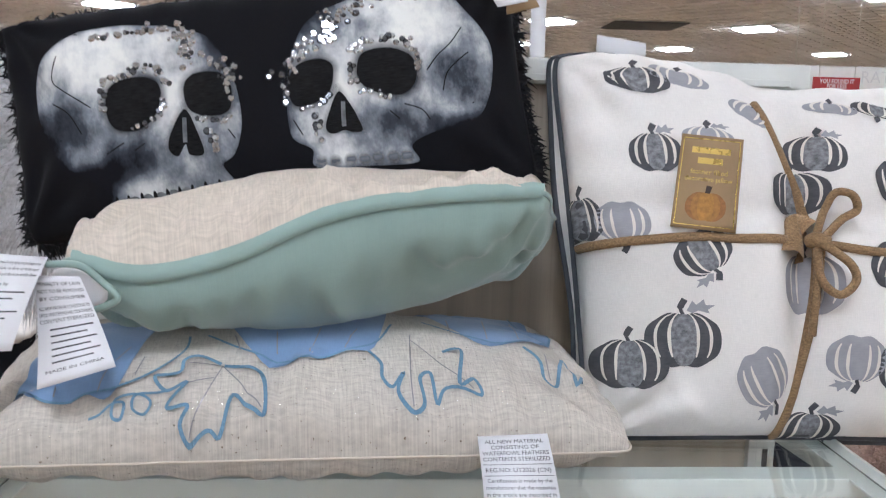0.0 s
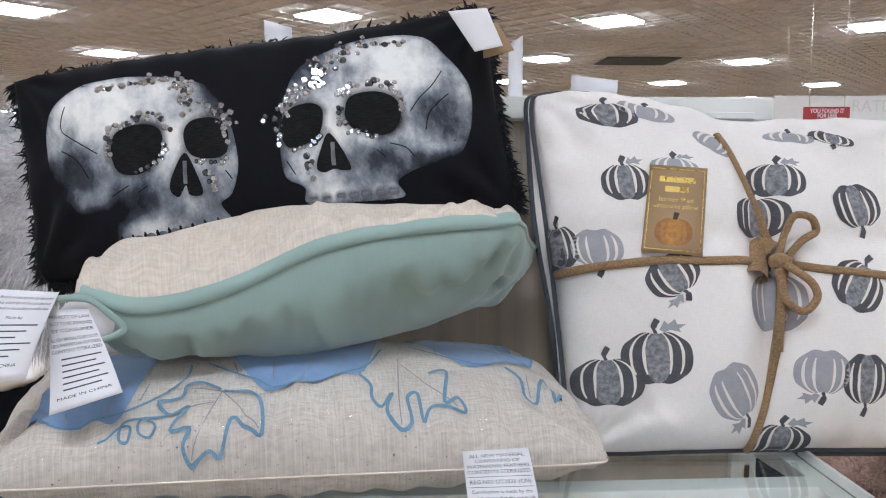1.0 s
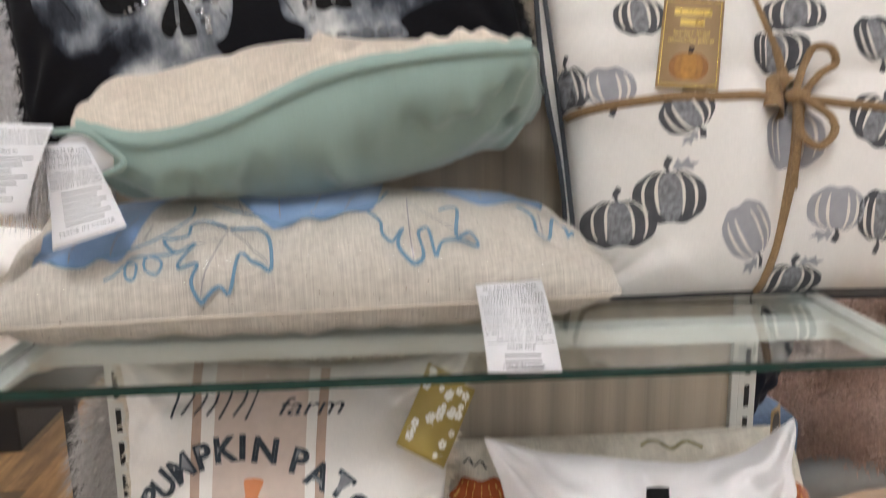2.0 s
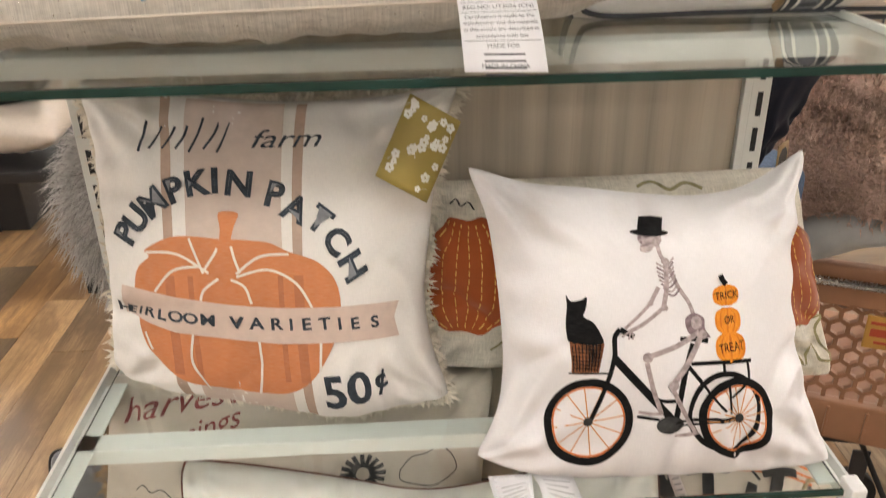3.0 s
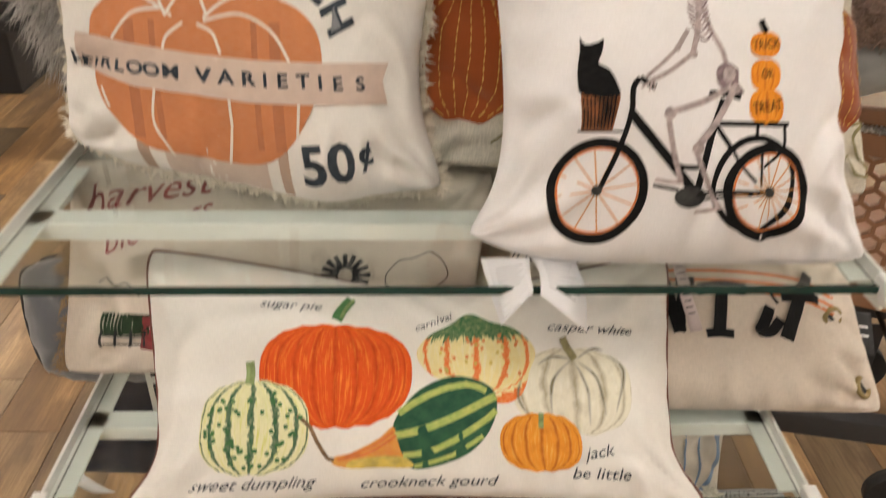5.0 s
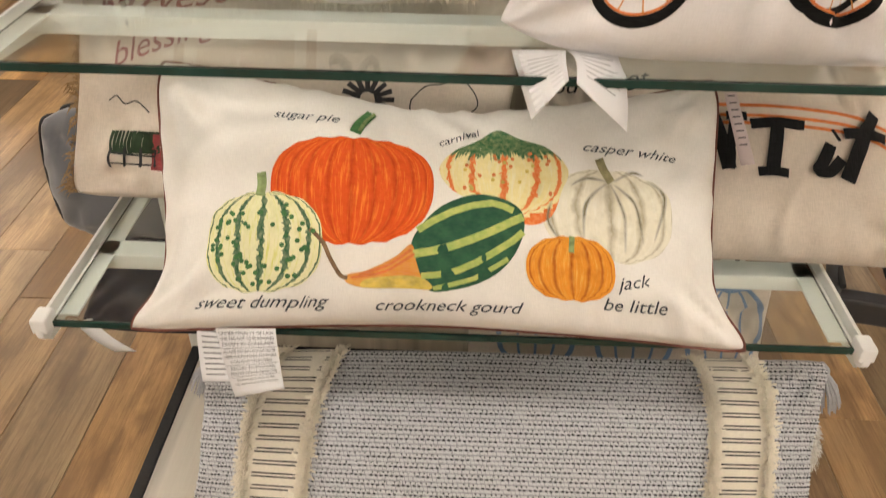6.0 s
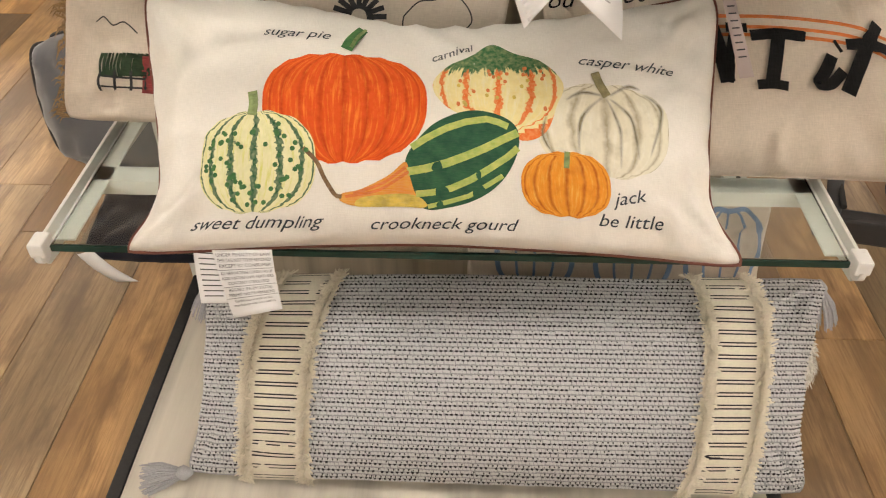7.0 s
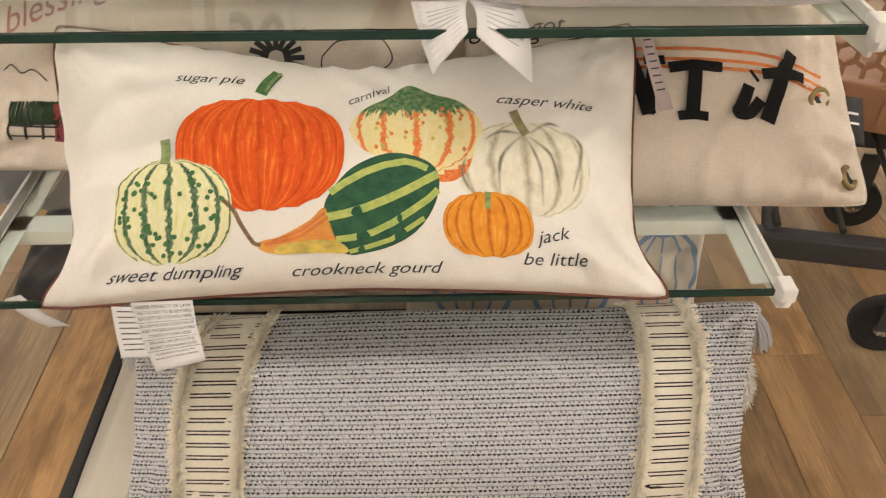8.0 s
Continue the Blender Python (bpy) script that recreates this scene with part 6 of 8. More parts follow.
blue.print_on("felt_pumpkin", [spline([(0.401, 0.728), (0.576, 0.950), (0.736, 0.950), (0.850, 0.122), (0.686, -0.312), (0.526, -0.317)], 6)], BLUE_FELT, 0.002)
blue.band("cord", spline([(0.736, 0.541), (0.850, 0.122), (0.686, -0.312), (0.526, -0.317), (0.401, -0.022)], 6, False), 0.0026, BLUE_CORD, 0.0030)
blue.band("stitching", spline([(-0.721, -0.786), (-0.706, -0.661), (-0.626, -0.491)], 6, False), 0.0013, SILVER_THREAD, 0.0030)
blue.band("stitching", spline([(-0.591, -0.781), (-0.576, -0.641), (-0.521, -0.411)], 6, False), 0.0013, SILVER_THREAD, 0.0030)
blue.band("stitching", spline([(-0.491, -0.696), (-0.471, -0.536)], 6, False), 0.0013, SILVER_THREAD, 0.0030)
blue.band("stitching", spline([(-0.182, -0.541), (-0.202, -0.357)], 6, False), 0.0013, SILVER_THREAD, 0.0030)
blue.band("stitching", spline([(-0.072, -0.571), (-0.072, -0.307)], 6, False), 0.0013, SILVER_THREAD, 0.0030)
blue.band("stitching", spline([(0.027, -0.611), (0.067, -0.222)], 6, False), 0.0013, SILVER_THREAD, 0.0030)
blue.band("stitching", spline([(0.137, -0.511), (0.182, -0.222)], 6, False), 0.0013, SILVER_THREAD, 0.0030)
blue.band("stitching", spline([(0.481, -0.287), (0.491, 0.102)], 6, False), 0.0013, SILVER_THREAD, 0.0030)
blue.band("stitching", spline([(0.596, -0.327), (0.621, 0.207)], 6, False), 0.0013, SILVER_THREAD, 0.0030)
blue.band("stitching", spline([(0.711, -0.217), (0.736, 0.476)], 6, False), 0.0013, SILVER_THREAD, 0.0030)
blue.band("leaf_outline", spline([(-0.237, -0.656), (-0.307, -0.576), (-0.347, -0.601), (-0.357, -0.696), (-0.431, -0.696), (-0.392, -0.805), (-0.332, -0.781), (-0.387, -0.890), (-0.327, -0.910), (-0.347, -0.965), (-0.322, -0.995), (-0.267, -0.975), (-0.232, -0.980), (-0.197, -0.855), (-0.142, -0.930), (-0.107, -0.935), (-0.117, -0.731), (-0.177, -0.696), (-0.227, -0.671)], 6, False), 0.0036, BLUE_CORD, 0.0028)
blue.band("leaf_outline", spline([(0.207, -0.541), (0.242, -0.656), (0.242, -0.761), (0.272, -0.820), (0.307, -0.751), (0.287, -0.850), (0.322, -0.945), (0.357, -0.915), (0.352, -0.776), (0.387, -0.731), (0.397, -0.895), (0.431, -0.825), (0.531, -0.845), (0.516, -0.756), (0.471, -0.805), (0.496, -0.521), (0.436, -0.561)], 6, False), 0.0036, BLUE_CORD, 0.0028)
blue.band("leaf_outline", spline([(0.711, -0.357), (0.751, -0.486), (0.751, -0.626), (0.791, -0.646), (0.845, -0.307), (0.850, -0.676), (0.900, -0.392)], 6, False), 0.0036, BLUE_CORD, 0.0028)
blue.band("leaf_vein", spline([(-0.232, -0.671), (-0.282, -0.870), (-0.322, -0.990)], 6, False), 0.0012, SILVER_THREAD, 0.0025)
blue.band("leaf_vein", spline([(-0.232, -0.671), (-0.177, -0.800), (-0.117, -0.930)], 6, False), 0.0012, SILVER_THREAD, 0.0025)
blue.band("leaf_vein", spline([(-0.257, -0.756), (-0.352, -0.800)], 6, False), 0.0012, SILVER_THREAD, 0.0025)
blue.band("leaf_vein", spline([(-0.232, -0.671), (-0.332, -0.631)], 6, False), 0.0012, SILVER_THREAD, 0.0025)
blue.band("leaf_vein", spline([(0.347, -0.327), (0.327, -0.751), (0.327, -0.930)], 6, False), 0.0012, SILVER_THREAD, 0.0025)
blue.band("leaf_vein", spline([(0.342, -0.406), (0.426, -0.671), (0.511, -0.820)], 6, False), 0.0012, SILVER_THREAD, 0.0025)
blue.band("leaf_vein", spline([(0.776, -0.382), (0.771, -0.616)], 6, False), 0.0012, SILVER_THREAD, 0.0025)
blue.band("tendril", spline([(-0.606, -0.915), (-0.576, -0.915), (-0.541, -0.875), (-0.511, -0.875), (-0.516, -0.940), (-0.541, -0.930), (-0.531, -0.850), (-0.471, -0.820), (-0.436, -0.855), (-0.451, -0.910), (-0.486, -0.895), (-0.476, -0.820), (-0.392, -0.805)], 6, False), 0.0026, BLUE_CORD, 0.0026)

# letters in tufted yarn
ntit.band("orange_stripe", spline([(-0.142, 0.466), (0.207, 0.461), (0.581, 0.377), (0.825, 0.202)], 6, False), 0.0039, ORANGE_INK, 0.0008)
ntit.band("orange_stripe", spline([(-0.152, 0.372), (0.197, 0.367), (0.576, 0.287), (0.815, 0.112)], 6, False), 0.0039, ORANGE_INK, 0.0008)
ntit.band("orange_stripe", spline([(-0.157, 0.302), (0.192, 0.297), (0.571, 0.217), (0.815, 0.037)], 6, False), 0.0039, ORANGE_INK, 0.0008)
ntit.band("letter_stroke", spline([(-0.182, 0.372), (-0.147, 0.127), (-0.122, -0.127)], 6, False), 0.0169, YARN, 0.0050)
ntit.band("letter_stroke", spline([(-0.122, -0.127), (-0.097, 0.127), (-0.067, 0.357)], 6, False), 0.0118, YARN, 0.0050)
ntit.band("letter_stroke", spline([(-0.112, 0.362), (-0.007, 0.357)], 6, False), 0.0101, YARN, 0.0050)
ntit.band("letter_stroke", spline([(0.007, 0.292), (0.147, 0.312), (0.282, 0.287)], 6, False), 0.0118, YARN, 0.0050)
ntit.band("letter_stroke", spline([(0.147, 0.302), (0.122, 0.077), (0.097, -0.127)], 6, False), 0.0160, YARN, 0.0050)
ntit.band("letter_stroke", spline([(0.022, -0.142), (0.102, -0.132), (0.177, -0.152)], 6, False), 0.0109, YARN, 0.0050)
ntit.band("letter_stroke", spline([(0.431, 0.202), (0.446, 0.217)], 6, False), 0.0152, YARN, 0.0050)
ntit.band("letter_stroke", spline([(0.406, 0.127), (0.352, -0.052), (0.332, -0.117), (0.392, -0.117), (0.456, 0.002)], 6, False), 0.0135, YARN, 0.0050)
ntit.band("letter_stroke", spline([(0.666, 0.411), (0.581, 0.182), (0.471, -0.202)], 6, False), 0.0177, YARN, 0.0050)
ntit.band("letter_stroke", spline([(0.481, 0.227), (0.601, 0.232), (0.706, 0.182)], 6, False), 0.0126, YARN, 0.0050)
ntit.stamp("lettering", "you've got", -0.771, 0.626, 0.0279, BLACK_INK, 4, 0.4, 0.0012, wide=1.1)

# farm drawing
bless.stamp("lettering", "harvest", -0.62, 0.69, 0.048, RED_INK, 10, 0.4, 0.0012, wide=1.15)
bless.stamp("lettering", "blessings", -0.56, 0.36, 0.042, RED_INK, 20, 0.4, 0.0012, wide=1.0)
bless.band("windmill_blade", spline([(0.387, -0.057), (0.471, -0.047)], 6, False), 0.0059, CHARCOAL_INK, 0.0009)
bless.band("windmill_blade", spline([(0.387, -0.082), (0.466, -0.122)], 6, False), 0.0059, CHARCOAL_INK, 0.0009)
bless.band("windmill_blade", spline([(0.382, -0.102), (0.441, -0.187)], 6, False), 0.0059, CHARCOAL_INK, 0.0009)
bless.band("windmill_blade", spline([(0.367, -0.117), (0.406, -0.237)], 6, False), 0.0059, CHARCOAL_INK, 0.0009)
bless.band("windmill_blade", spline([(0.357, -0.122), (0.362, -0.252)], 6, False), 0.0059, CHARCOAL_INK, 0.0009)
bless.band("windmill_blade", spline([(0.342, -0.122), (0.317, -0.242)], 6, False), 0.0059, CHARCOAL_INK, 0.0009)
bless.band("windmill_blade", spline([(0.332, -0.107), (0.277, -0.202)], 6, False), 0.0059, CHARCOAL_INK, 0.0009)
bless.band("windmill_blade", spline([(0.322, -0.087), (0.247, -0.142)], 6, False), 0.0059, CHARCOAL_INK, 0.0009)
bless.band("windmill_blade", spline([(0.317, -0.062), (0.237, -0.067)], 6, False), 0.0059, CHARCOAL_INK, 0.0009)
bless.band("windmill_blade", spline([(0.322, -0.037), (0.242, 0.007)], 6, False), 0.0059, CHARCOAL_INK, 0.0009)
bless.band("windmill_blade", spline([(0.327, -0.012), (0.262, 0.072)], 6, False), 0.0059, CHARCOAL_INK, 0.0009)
bless.band("windmill_blade", spline([(0.337, 0.002), (0.297, 0.117)], 6, False), 0.0059, CHARCOAL_INK, 0.0009)
bless.band("windmill_blade", spline([(0.352, 0.007), (0.342, 0.137)], 6, False), 0.0059, CHARCOAL_INK, 0.0009)
bless.band("windmill_blade", spline([(0.362, 0.002), (0.387, 0.127)], 6, False), 0.0059, CHARCOAL_INK, 0.0009)
bless.band("windmill_blade", spline([(0.377, -0.012), (0.426, 0.087)], 6, False), 0.0059, CHARCOAL_INK, 0.0009)
bless.band("windmill_blade", spline([(0.382, -0.032), (0.456, 0.027)], 6, False), 0.0059, CHARCOAL_INK, 0.0009)
bless.band("windmill_mast", spline([(0.347, -0.197), (0.337, -0.481)], 6, False), 0.0026, CHARCOAL_INK, 0.0009)
bless.band("cloud_line", spline([(0.546, -0.037), (0.601, 0.087), (0.671, 0.117), (0.741, 0.177), (0.810, 0.097), (0.845, -0.047), (0.791, -0.152), (0.721, -0.212), (0.616, -0.182), (0.551, -0.132), (0.546, -0.037)], 6, False), 0.0016, CHARCOAL_INK, 0.0009)
bless.band("hill_line", spline([(-0.820, -0.162), (-0.781, -0.117), (-0.736, -0.187), (-0.681, -0.162), (-0.616, -0.257)], 6, False), 0.0016, CHARCOAL_INK, 0.0009)
bless.band("crop_tuft", spline([(-0.776, -0.621), (-0.805, -0.516), (-0.796, -0.416)], 6, False), 0.0046, LEAF_INK, 0.0009)
bless.band("crop_tuft", spline([(-0.761, -0.616), (-0.781, -0.516), (-0.781, -0.416)], 6, False), 0.0046, LEAF_INK, 0.0009)
bless.band("crop_tuft", spline([(-0.746, -0.616), (-0.761, -0.521), (-0.761, -0.416)], 6, False), 0.0046, LEAF_INK, 0.0009)
bless.band("crop_tuft", spline([(-0.731, -0.616), (-0.741, -0.521), (-0.741, -0.416)], 6, False), 0.0046, LEAF_INK, 0.0009)
bless.band("crop_tuft", spline([(-0.716, -0.616), (-0.721, -0.521), (-0.711, -0.421)], 6, False), 0.0046, LEAF_INK, 0.0009)
bless.band("crop_tuft", spline([(-0.696, -0.616), (-0.701, -0.521), (-0.691, -0.426)], 6, False), 0.0046, LEAF_INK, 0.0009)
bless.band("crop_tuft", spline([(-0.681, -0.611), (-0.681, -0.521), (-0.676, -0.421)], 6, False), 0.0046, LEAF_INK, 0.0009)
bless.band("crop_tuft", spline([(-0.666, -0.611), (-0.666, -0.521), (-0.656, -0.421)], 6, False), 0.0046, LEAF_INK, 0.0009)
bless.band("crop_tuft", spline([(-0.651, -0.611), (-0.651, -0.521), (-0.641, -0.421)], 6, False), 0.0046, LEAF_INK, 0.0009)
bless.band("crop_tuft", spline([(-0.636, -0.611), (-0.631, -0.516), (-0.626, -0.421)], 6, False), 0.0046, LEAF_INK, 0.0009)
bless.band("crop_tuft", spline([(-0.621, -0.611), (-0.621, -0.516), (-0.606, -0.421)], 6, False), 0.0046, LEAF_INK, 0.0009)
bless.band("crop_tuft", spline([(-0.606, -0.611), (-0.606, -0.516), (-0.591, -0.421)], 6, False), 0.0046, LEAF_INK, 0.0009)
bless.band("crop_tuft", spline([(-0.591, -0.606), (-0.591, -0.511), (-0.571, -0.421)], 6, False), 0.0046, LEAF_INK, 0.0009)
bless.band("crop_tuft", spline([(-0.571, -0.606), (-0.576, -0.511), (-0.556, -0.416)], 6, False), 0.0046, LEAF_INK, 0.0009)
bless.band("fence_rail", spline([(-0.786, -0.616), (-0.581, -0.631)], 6, False), 0.0026, CHARCOAL_INK, 0.0011)
bless.band("fence_rail", spline([(-0.786, -0.696), (-0.581, -0.711)], 6, False), 0.0026, CHARCOAL_INK, 0.0011)
bless.band("fence_post", spline([(-0.786, -0.571), (-0.796, -0.731)], 6, False), 0.0033, CHARCOAL_INK, 0.0012)
bless.band("fence_post", spline([(-0.716, -0.566), (-0.736, -0.731)], 6, False), 0.0033, CHARCOAL_INK, 0.0012)
bless.band("fence_post", spline([(-0.646, -0.566), (-0.661, -0.731)], 6, False), 0.0033, CHARCOAL_INK, 0.0012)
bless.band("fence_post", spline([(-0.586, -0.561), (-0.591, -0.726)], 6, False), 0.0033, CHARCOAL_INK, 0.0012)
bless.print_on("barn_shape", [[(-0.596, -0.441), (-0.471, -0.441), (-0.471, -0.771), (-0.611, -0.751)]], RED_INK, 0.0010)

# velvet pumpkins
velvet_pumpkin(velvet, -0.735, 0.06, 0.062, 0.086, RUST_VELVET, RUST_VELVET, GOLD_THREAD)
velvet_pumpkin(velvet, 0.830, 0.052, 0.052, 0.0700, RUST_VELVET, RUST_VELVET, GOLD_THREAD)
velvet_pumpkin(velvet, 0.002, 0.107, 0.0640, 0.0720, RUST_VELVET, RUST_VELVET, GOLD_THREAD)
velvet.band("leaf_outline", spline([(0.791, -0.536), (0.835, -0.840), (0.890, -0.616), (0.920, -0.781), (0.995, -0.781), (0.925, -0.506), (0.985, -0.362), (0.835, -0.431)], 6, False), 0.0040, OLIVE_INK, 0.0020)
velvet.band("script_line", spline([(-0.825, 0.786), (-0.791, 0.820), (-0.771, 0.766), (-0.731, 0.791), (-0.706, 0.726)], 6, False), 0.0024, CHARCOAL_INK, 0.0010)
velvet.band("script_line", spline([(-0.616, -0.711), (-0.596, -0.671), (-0.566, -0.606)], 6, False), 0.0032, OLIVE_INK, 0.0020)
velvet.band("script_line", spline([(0.117, 0.910), (0.212, 0.940), (0.282, 0.875), (0.382, 0.920), (0.451, 0.870)], 6, False), 0.0048, OLIVE_INK, 0.0020)
TAG_UV = [(-0.526, 0.471), (-0.267, 0.451), (-0.357, -0.022), (-0.626, 0.007)]

# ---- fringes, bands, tags and ties ----
fringe(skull, "fringe", BLACK_YARN, 0.022, 1100, "tblr", 0.0014, 2, clump=3)
fringe(patch, "frayed_edge", CREAM_YARN, 0.019, 1500, "tblr", 0.0017, 3, clump=3)
fringe(bless, "jute_fringe", JUTE, 0.022, 500, "l", 0.0012, 4, clump=2, droop=0.8)
pumps.rim("piping", 0.0045, GREY_PIPING)
t = np.linspace(-1, 1, 60)[:-1]
u, v = np.concatenate([t, np.ones_like(t), -t, -np.ones_like(t)]), np.concatenate([np.ones_like(t), -t, -np.ones_like(t), t])
seam = pumps.at(u, v)
mid = seam.mean(0)
rear = seam - pumps.N * 0.022 + (seam - mid) * 0.03 + np.stack([0.004 * np.sin(9 * u + 5 * v), 0 * u, 0.0 * u], 1)
bm = bmesh.new()
a, b = [bm.verts.new(x) for x in seam], [bm.verts.new(x) for x in rear]
for i in range(len(a)):
    bm.faces.new((a[i], b[i], b[(i + 1) % len(a)], a[(i + 1) % len(a)])).smooth = True
part("side_band", bm, CREAM, pumps.root, "cream side band between two piped seams")
pts = [Vector(x) for x in rear]
part("piping", tube(bmesh.new(), pts + pts[:1], 0.0045, 8, False), GREY_PIPING, pumps.root)
veg.rim("checked_edge", 0.0022, ink("checked_edging", (0.3, 0.08, 0.05), 0.9, 120, (0.02, 0.02, 0.02)))
green.rim("piping", 0.0028, MINT)
bm = bmesh.new()
us = np.linspace(-0.97, 0.99, 90)
low, inner = green.at(us, -np.ones(90)), green.at(us, -0.9 * np.ones(90))
way = inner - low + np.array([0, 0, 0.004])
way /= np.linalg.norm(way, axis=1, keepdims=True)
flap = np.array([0, -0.006, 0.0])
lines = [low + np.array([0, -0.002, -0.004]), low + flap + way * 0.001, low + flap + way * 0.0085, low + way * 0.011 + np.array([0, 0, 0.0025])]
grid = [[bm.verts.new(x) for x in line] for line in lines]
for a, b in zip(grid, grid[1:]):
    for i in range(89):
        bm.faces.new((a[i], a[i + 1], b[i + 1], b[i])).smooth = True
part("hem", bm, MINT, green.root, "wide mint hem folded over the seam")
blue.rim("seam", 0.0012, LINEN)
ntit.rim("seam", 0.001, ECRU)


def card(name, corners, thick, material, label, category, bend=0.0):
    """A stiff card, tag or strip of cloth: corners top left, top right, bottom right, bottom left."""
    tl, tr, br, bl = (Vector(c) for c in corners)
    n = (tr - bl).cross(tl - br).normalized()
    base = thing(name, (tl + tr + br + bl) / 4, label, category)
    bm = bmesh.new()
    rows = 12
    front, rear = [], []
    for j in range(rows + 1):
        t = j / rows
        a, b = tl.lerp(bl, t), tr.lerp(br, t)
        d = n * bend * math.sin(math.pi * t)
        front.append([bm.verts.new(a.lerp(b, s) + d) for s in (0, 0.5, 1)])
        rear.append([bm.verts.new(a.lerp(b, s) + d - n * thick) for s in (0, 0.5, 1)])
    for g, flip in ((front, True), (rear, False)):
        for j in range(rows):
            for i in range(2):
                f = [g[j][i], g[j][i + 1], g[j + 1][i + 1], g[j + 1][i]]
                bm.faces.new(f[::-1] if flip else f).smooth = True
    ring = lambda g: [g[0][0], g[0][1], g[0][2]] + [g[j][2] for j in range(1, rows + 1)] + [g[rows][1], g[rows][0]] + [g[j][0] for j in range(rows - 1, 0, -1)]
    ra, rb = ring(front), ring(rear)
    for i in range(len(ra)):
        bm.faces.new((ra[i], ra[(i + 1) % len(ra)], rb[(i + 1) % len(rb)], rb[i]))
    bmesh.ops.recalc_face_normals(bm, faces=bm.faces)
    part("sheet", bm, material, base)

    def at(x, y, lift):
        a, b = tl.lerp(bl, y), tr.lerp(br, y)
        return a.lerp(b, x) + n * (bend * math.sin(math.pi * y) + lift)
    return base, at, (tr - tl).length, (tl - bl).length


def on_card(c, name, co, faces, material, lift=0.0004):
    """Lays a flat shape given in metres from the card's top left corner."""
    base, at, w, h = c
    bm = bmesh.new()
    vs = [bm.verts.new(at(x / w, -y / h, lift)) for x, y in co]
    for f in faces:
        try:
            bm.faces.new([vs[i] for i in f])
        except ValueError:
            pass
    return part(name, bm, material, base)


def card_line(c, y, x0, x1, tall, material=None, name="print_bar"):
    base, at, w, h = c
    y0, y1 = -y - tall / 2, -y + tall / 2
    n = 6
    co = [(x0 + (x1 - x0) * i / n, yy) for i in range(n + 1) for yy in (y0, y1)]
    on_card(c, name, co, [(2 * i, 2 * i + 2, 2 * i + 3, 2 * i + 1) for i in range(n)], material or PRINT_BLACK)


def card_text(c, body, y, tall, material=None, x=None, fit=0.92, shear=0.0):
    """Lettering centred on the card, shrunk to its width."""
    co, faces = letters(body, tall / 0.7, shear, 0.02)
    wide = np.ptp(co[:, 0])
    k = min(1.0, fit * c[2] / wide)
    co = co * np.array([k, 1]) + np.array([c[2] / 2 if x is None else x, -y])
    on_card(c, "lettering", co, faces, material or PRINT_BLACK)


# sewn-in care label of the blue pillow, hanging over the shelf's front
c = card("care_label", [(0.019, 0.722, 1.39), (0.085, 0.722, 1.393), (0.09, 0.641, 1.327), (0.022, 0.641, 1.329)], 0.0003, PAPER, "white printed cloth care label hanging from a pillow", "label", 0.006)
for y, txt, s in ((0.008, "ALL NEW MATERIAL", 0.0042), (0.0145, "CONSISTING OF", 0.0042), (0.021, "WATERFOWL FEATHERS", 0.0042), (0.0275, "CONTENTS STERILIZED", 0.0042), (0.039, "REG.NO: UT2026 (CN)", 0.0042),
                  (0.0495, "Certification is made by the", 0.0036), (0.056, "manufacturer that the materials", 0.0036), (0.0625, "in this article are described in", 0.0036), (0.069, "accordance with law", 0.0036), (0.0785, "MADE FOR", 0.0038)):
    card_text(c, txt, y, s)
for y in (0.033, 0.0445, 0.0735):
    card_line(c, y, 0.002, c[2] - 0.002, 0.0005)
for k in range(4):
    card_line(c, 0.086 + 0.006 * k, c[2] * 0.25, c[2] * 0.75, 0.0016)
card_text(c, "MADE IN CHINA", c[3] - 0.005, 0.0036)

# two labels of the mint pillow
c = card("care_label", [(-0.435, 0.74, 1.555), (-0.372, 0.735, 1.552), (-0.392, 0.70, 1.475), (-0.455, 0.70, 1.47)], 0.0003, PAPER, "white printed cloth care label hanging from the mint pillow", "label", 0.004)
for y, txt in ((0.008, "Certification is made by the manufacturer"), (0.014, "that the materials in this article are"), (0.02, "described in accordance with law"), (0.03, "Made by")):
    card_text(c, txt, y, 0.0034)
for k in range(6):
    card_line(c, 0.038 + 0.0065 * k, 0.006, c[2] * (0.9 - 0.13 * (k % 3)), 0.0014)
card_text(c, "MADE IN CHINA", 0.08, 0.0034)
c = card("care_label", [(-0.385, 0.735, 1.535), (-0.345, 0.735, 1.535), (-0.305, 0.705, 1.46), (-0.372, 0.70, 1.44)], 0.0003, PAPER, "white printed cloth care label beside another label", "label", -0.005)
for y, txt in ((0.008, "PENALTY OF LAW"), (0.015, "NOT TO BE REMOVED"), (0.022, "BY CONSUMER"), (0.031, "ALL NEW MATERIAL CONSISTING OF"), (0.037, "100% WATERFOWL FEATHERS"), (0.043, "CONTENT STERILIZED")):
    card_text(c, txt, y, 0.0036)
for k in range(6):
    card_line(c, 0.051 + 0.0062 * k, 0.008, c[2] * (0.9 - 0.12 * (k % 2)), 0.0014)
card_text(c, "MADE IN CHINA", 0.09, 0.003)

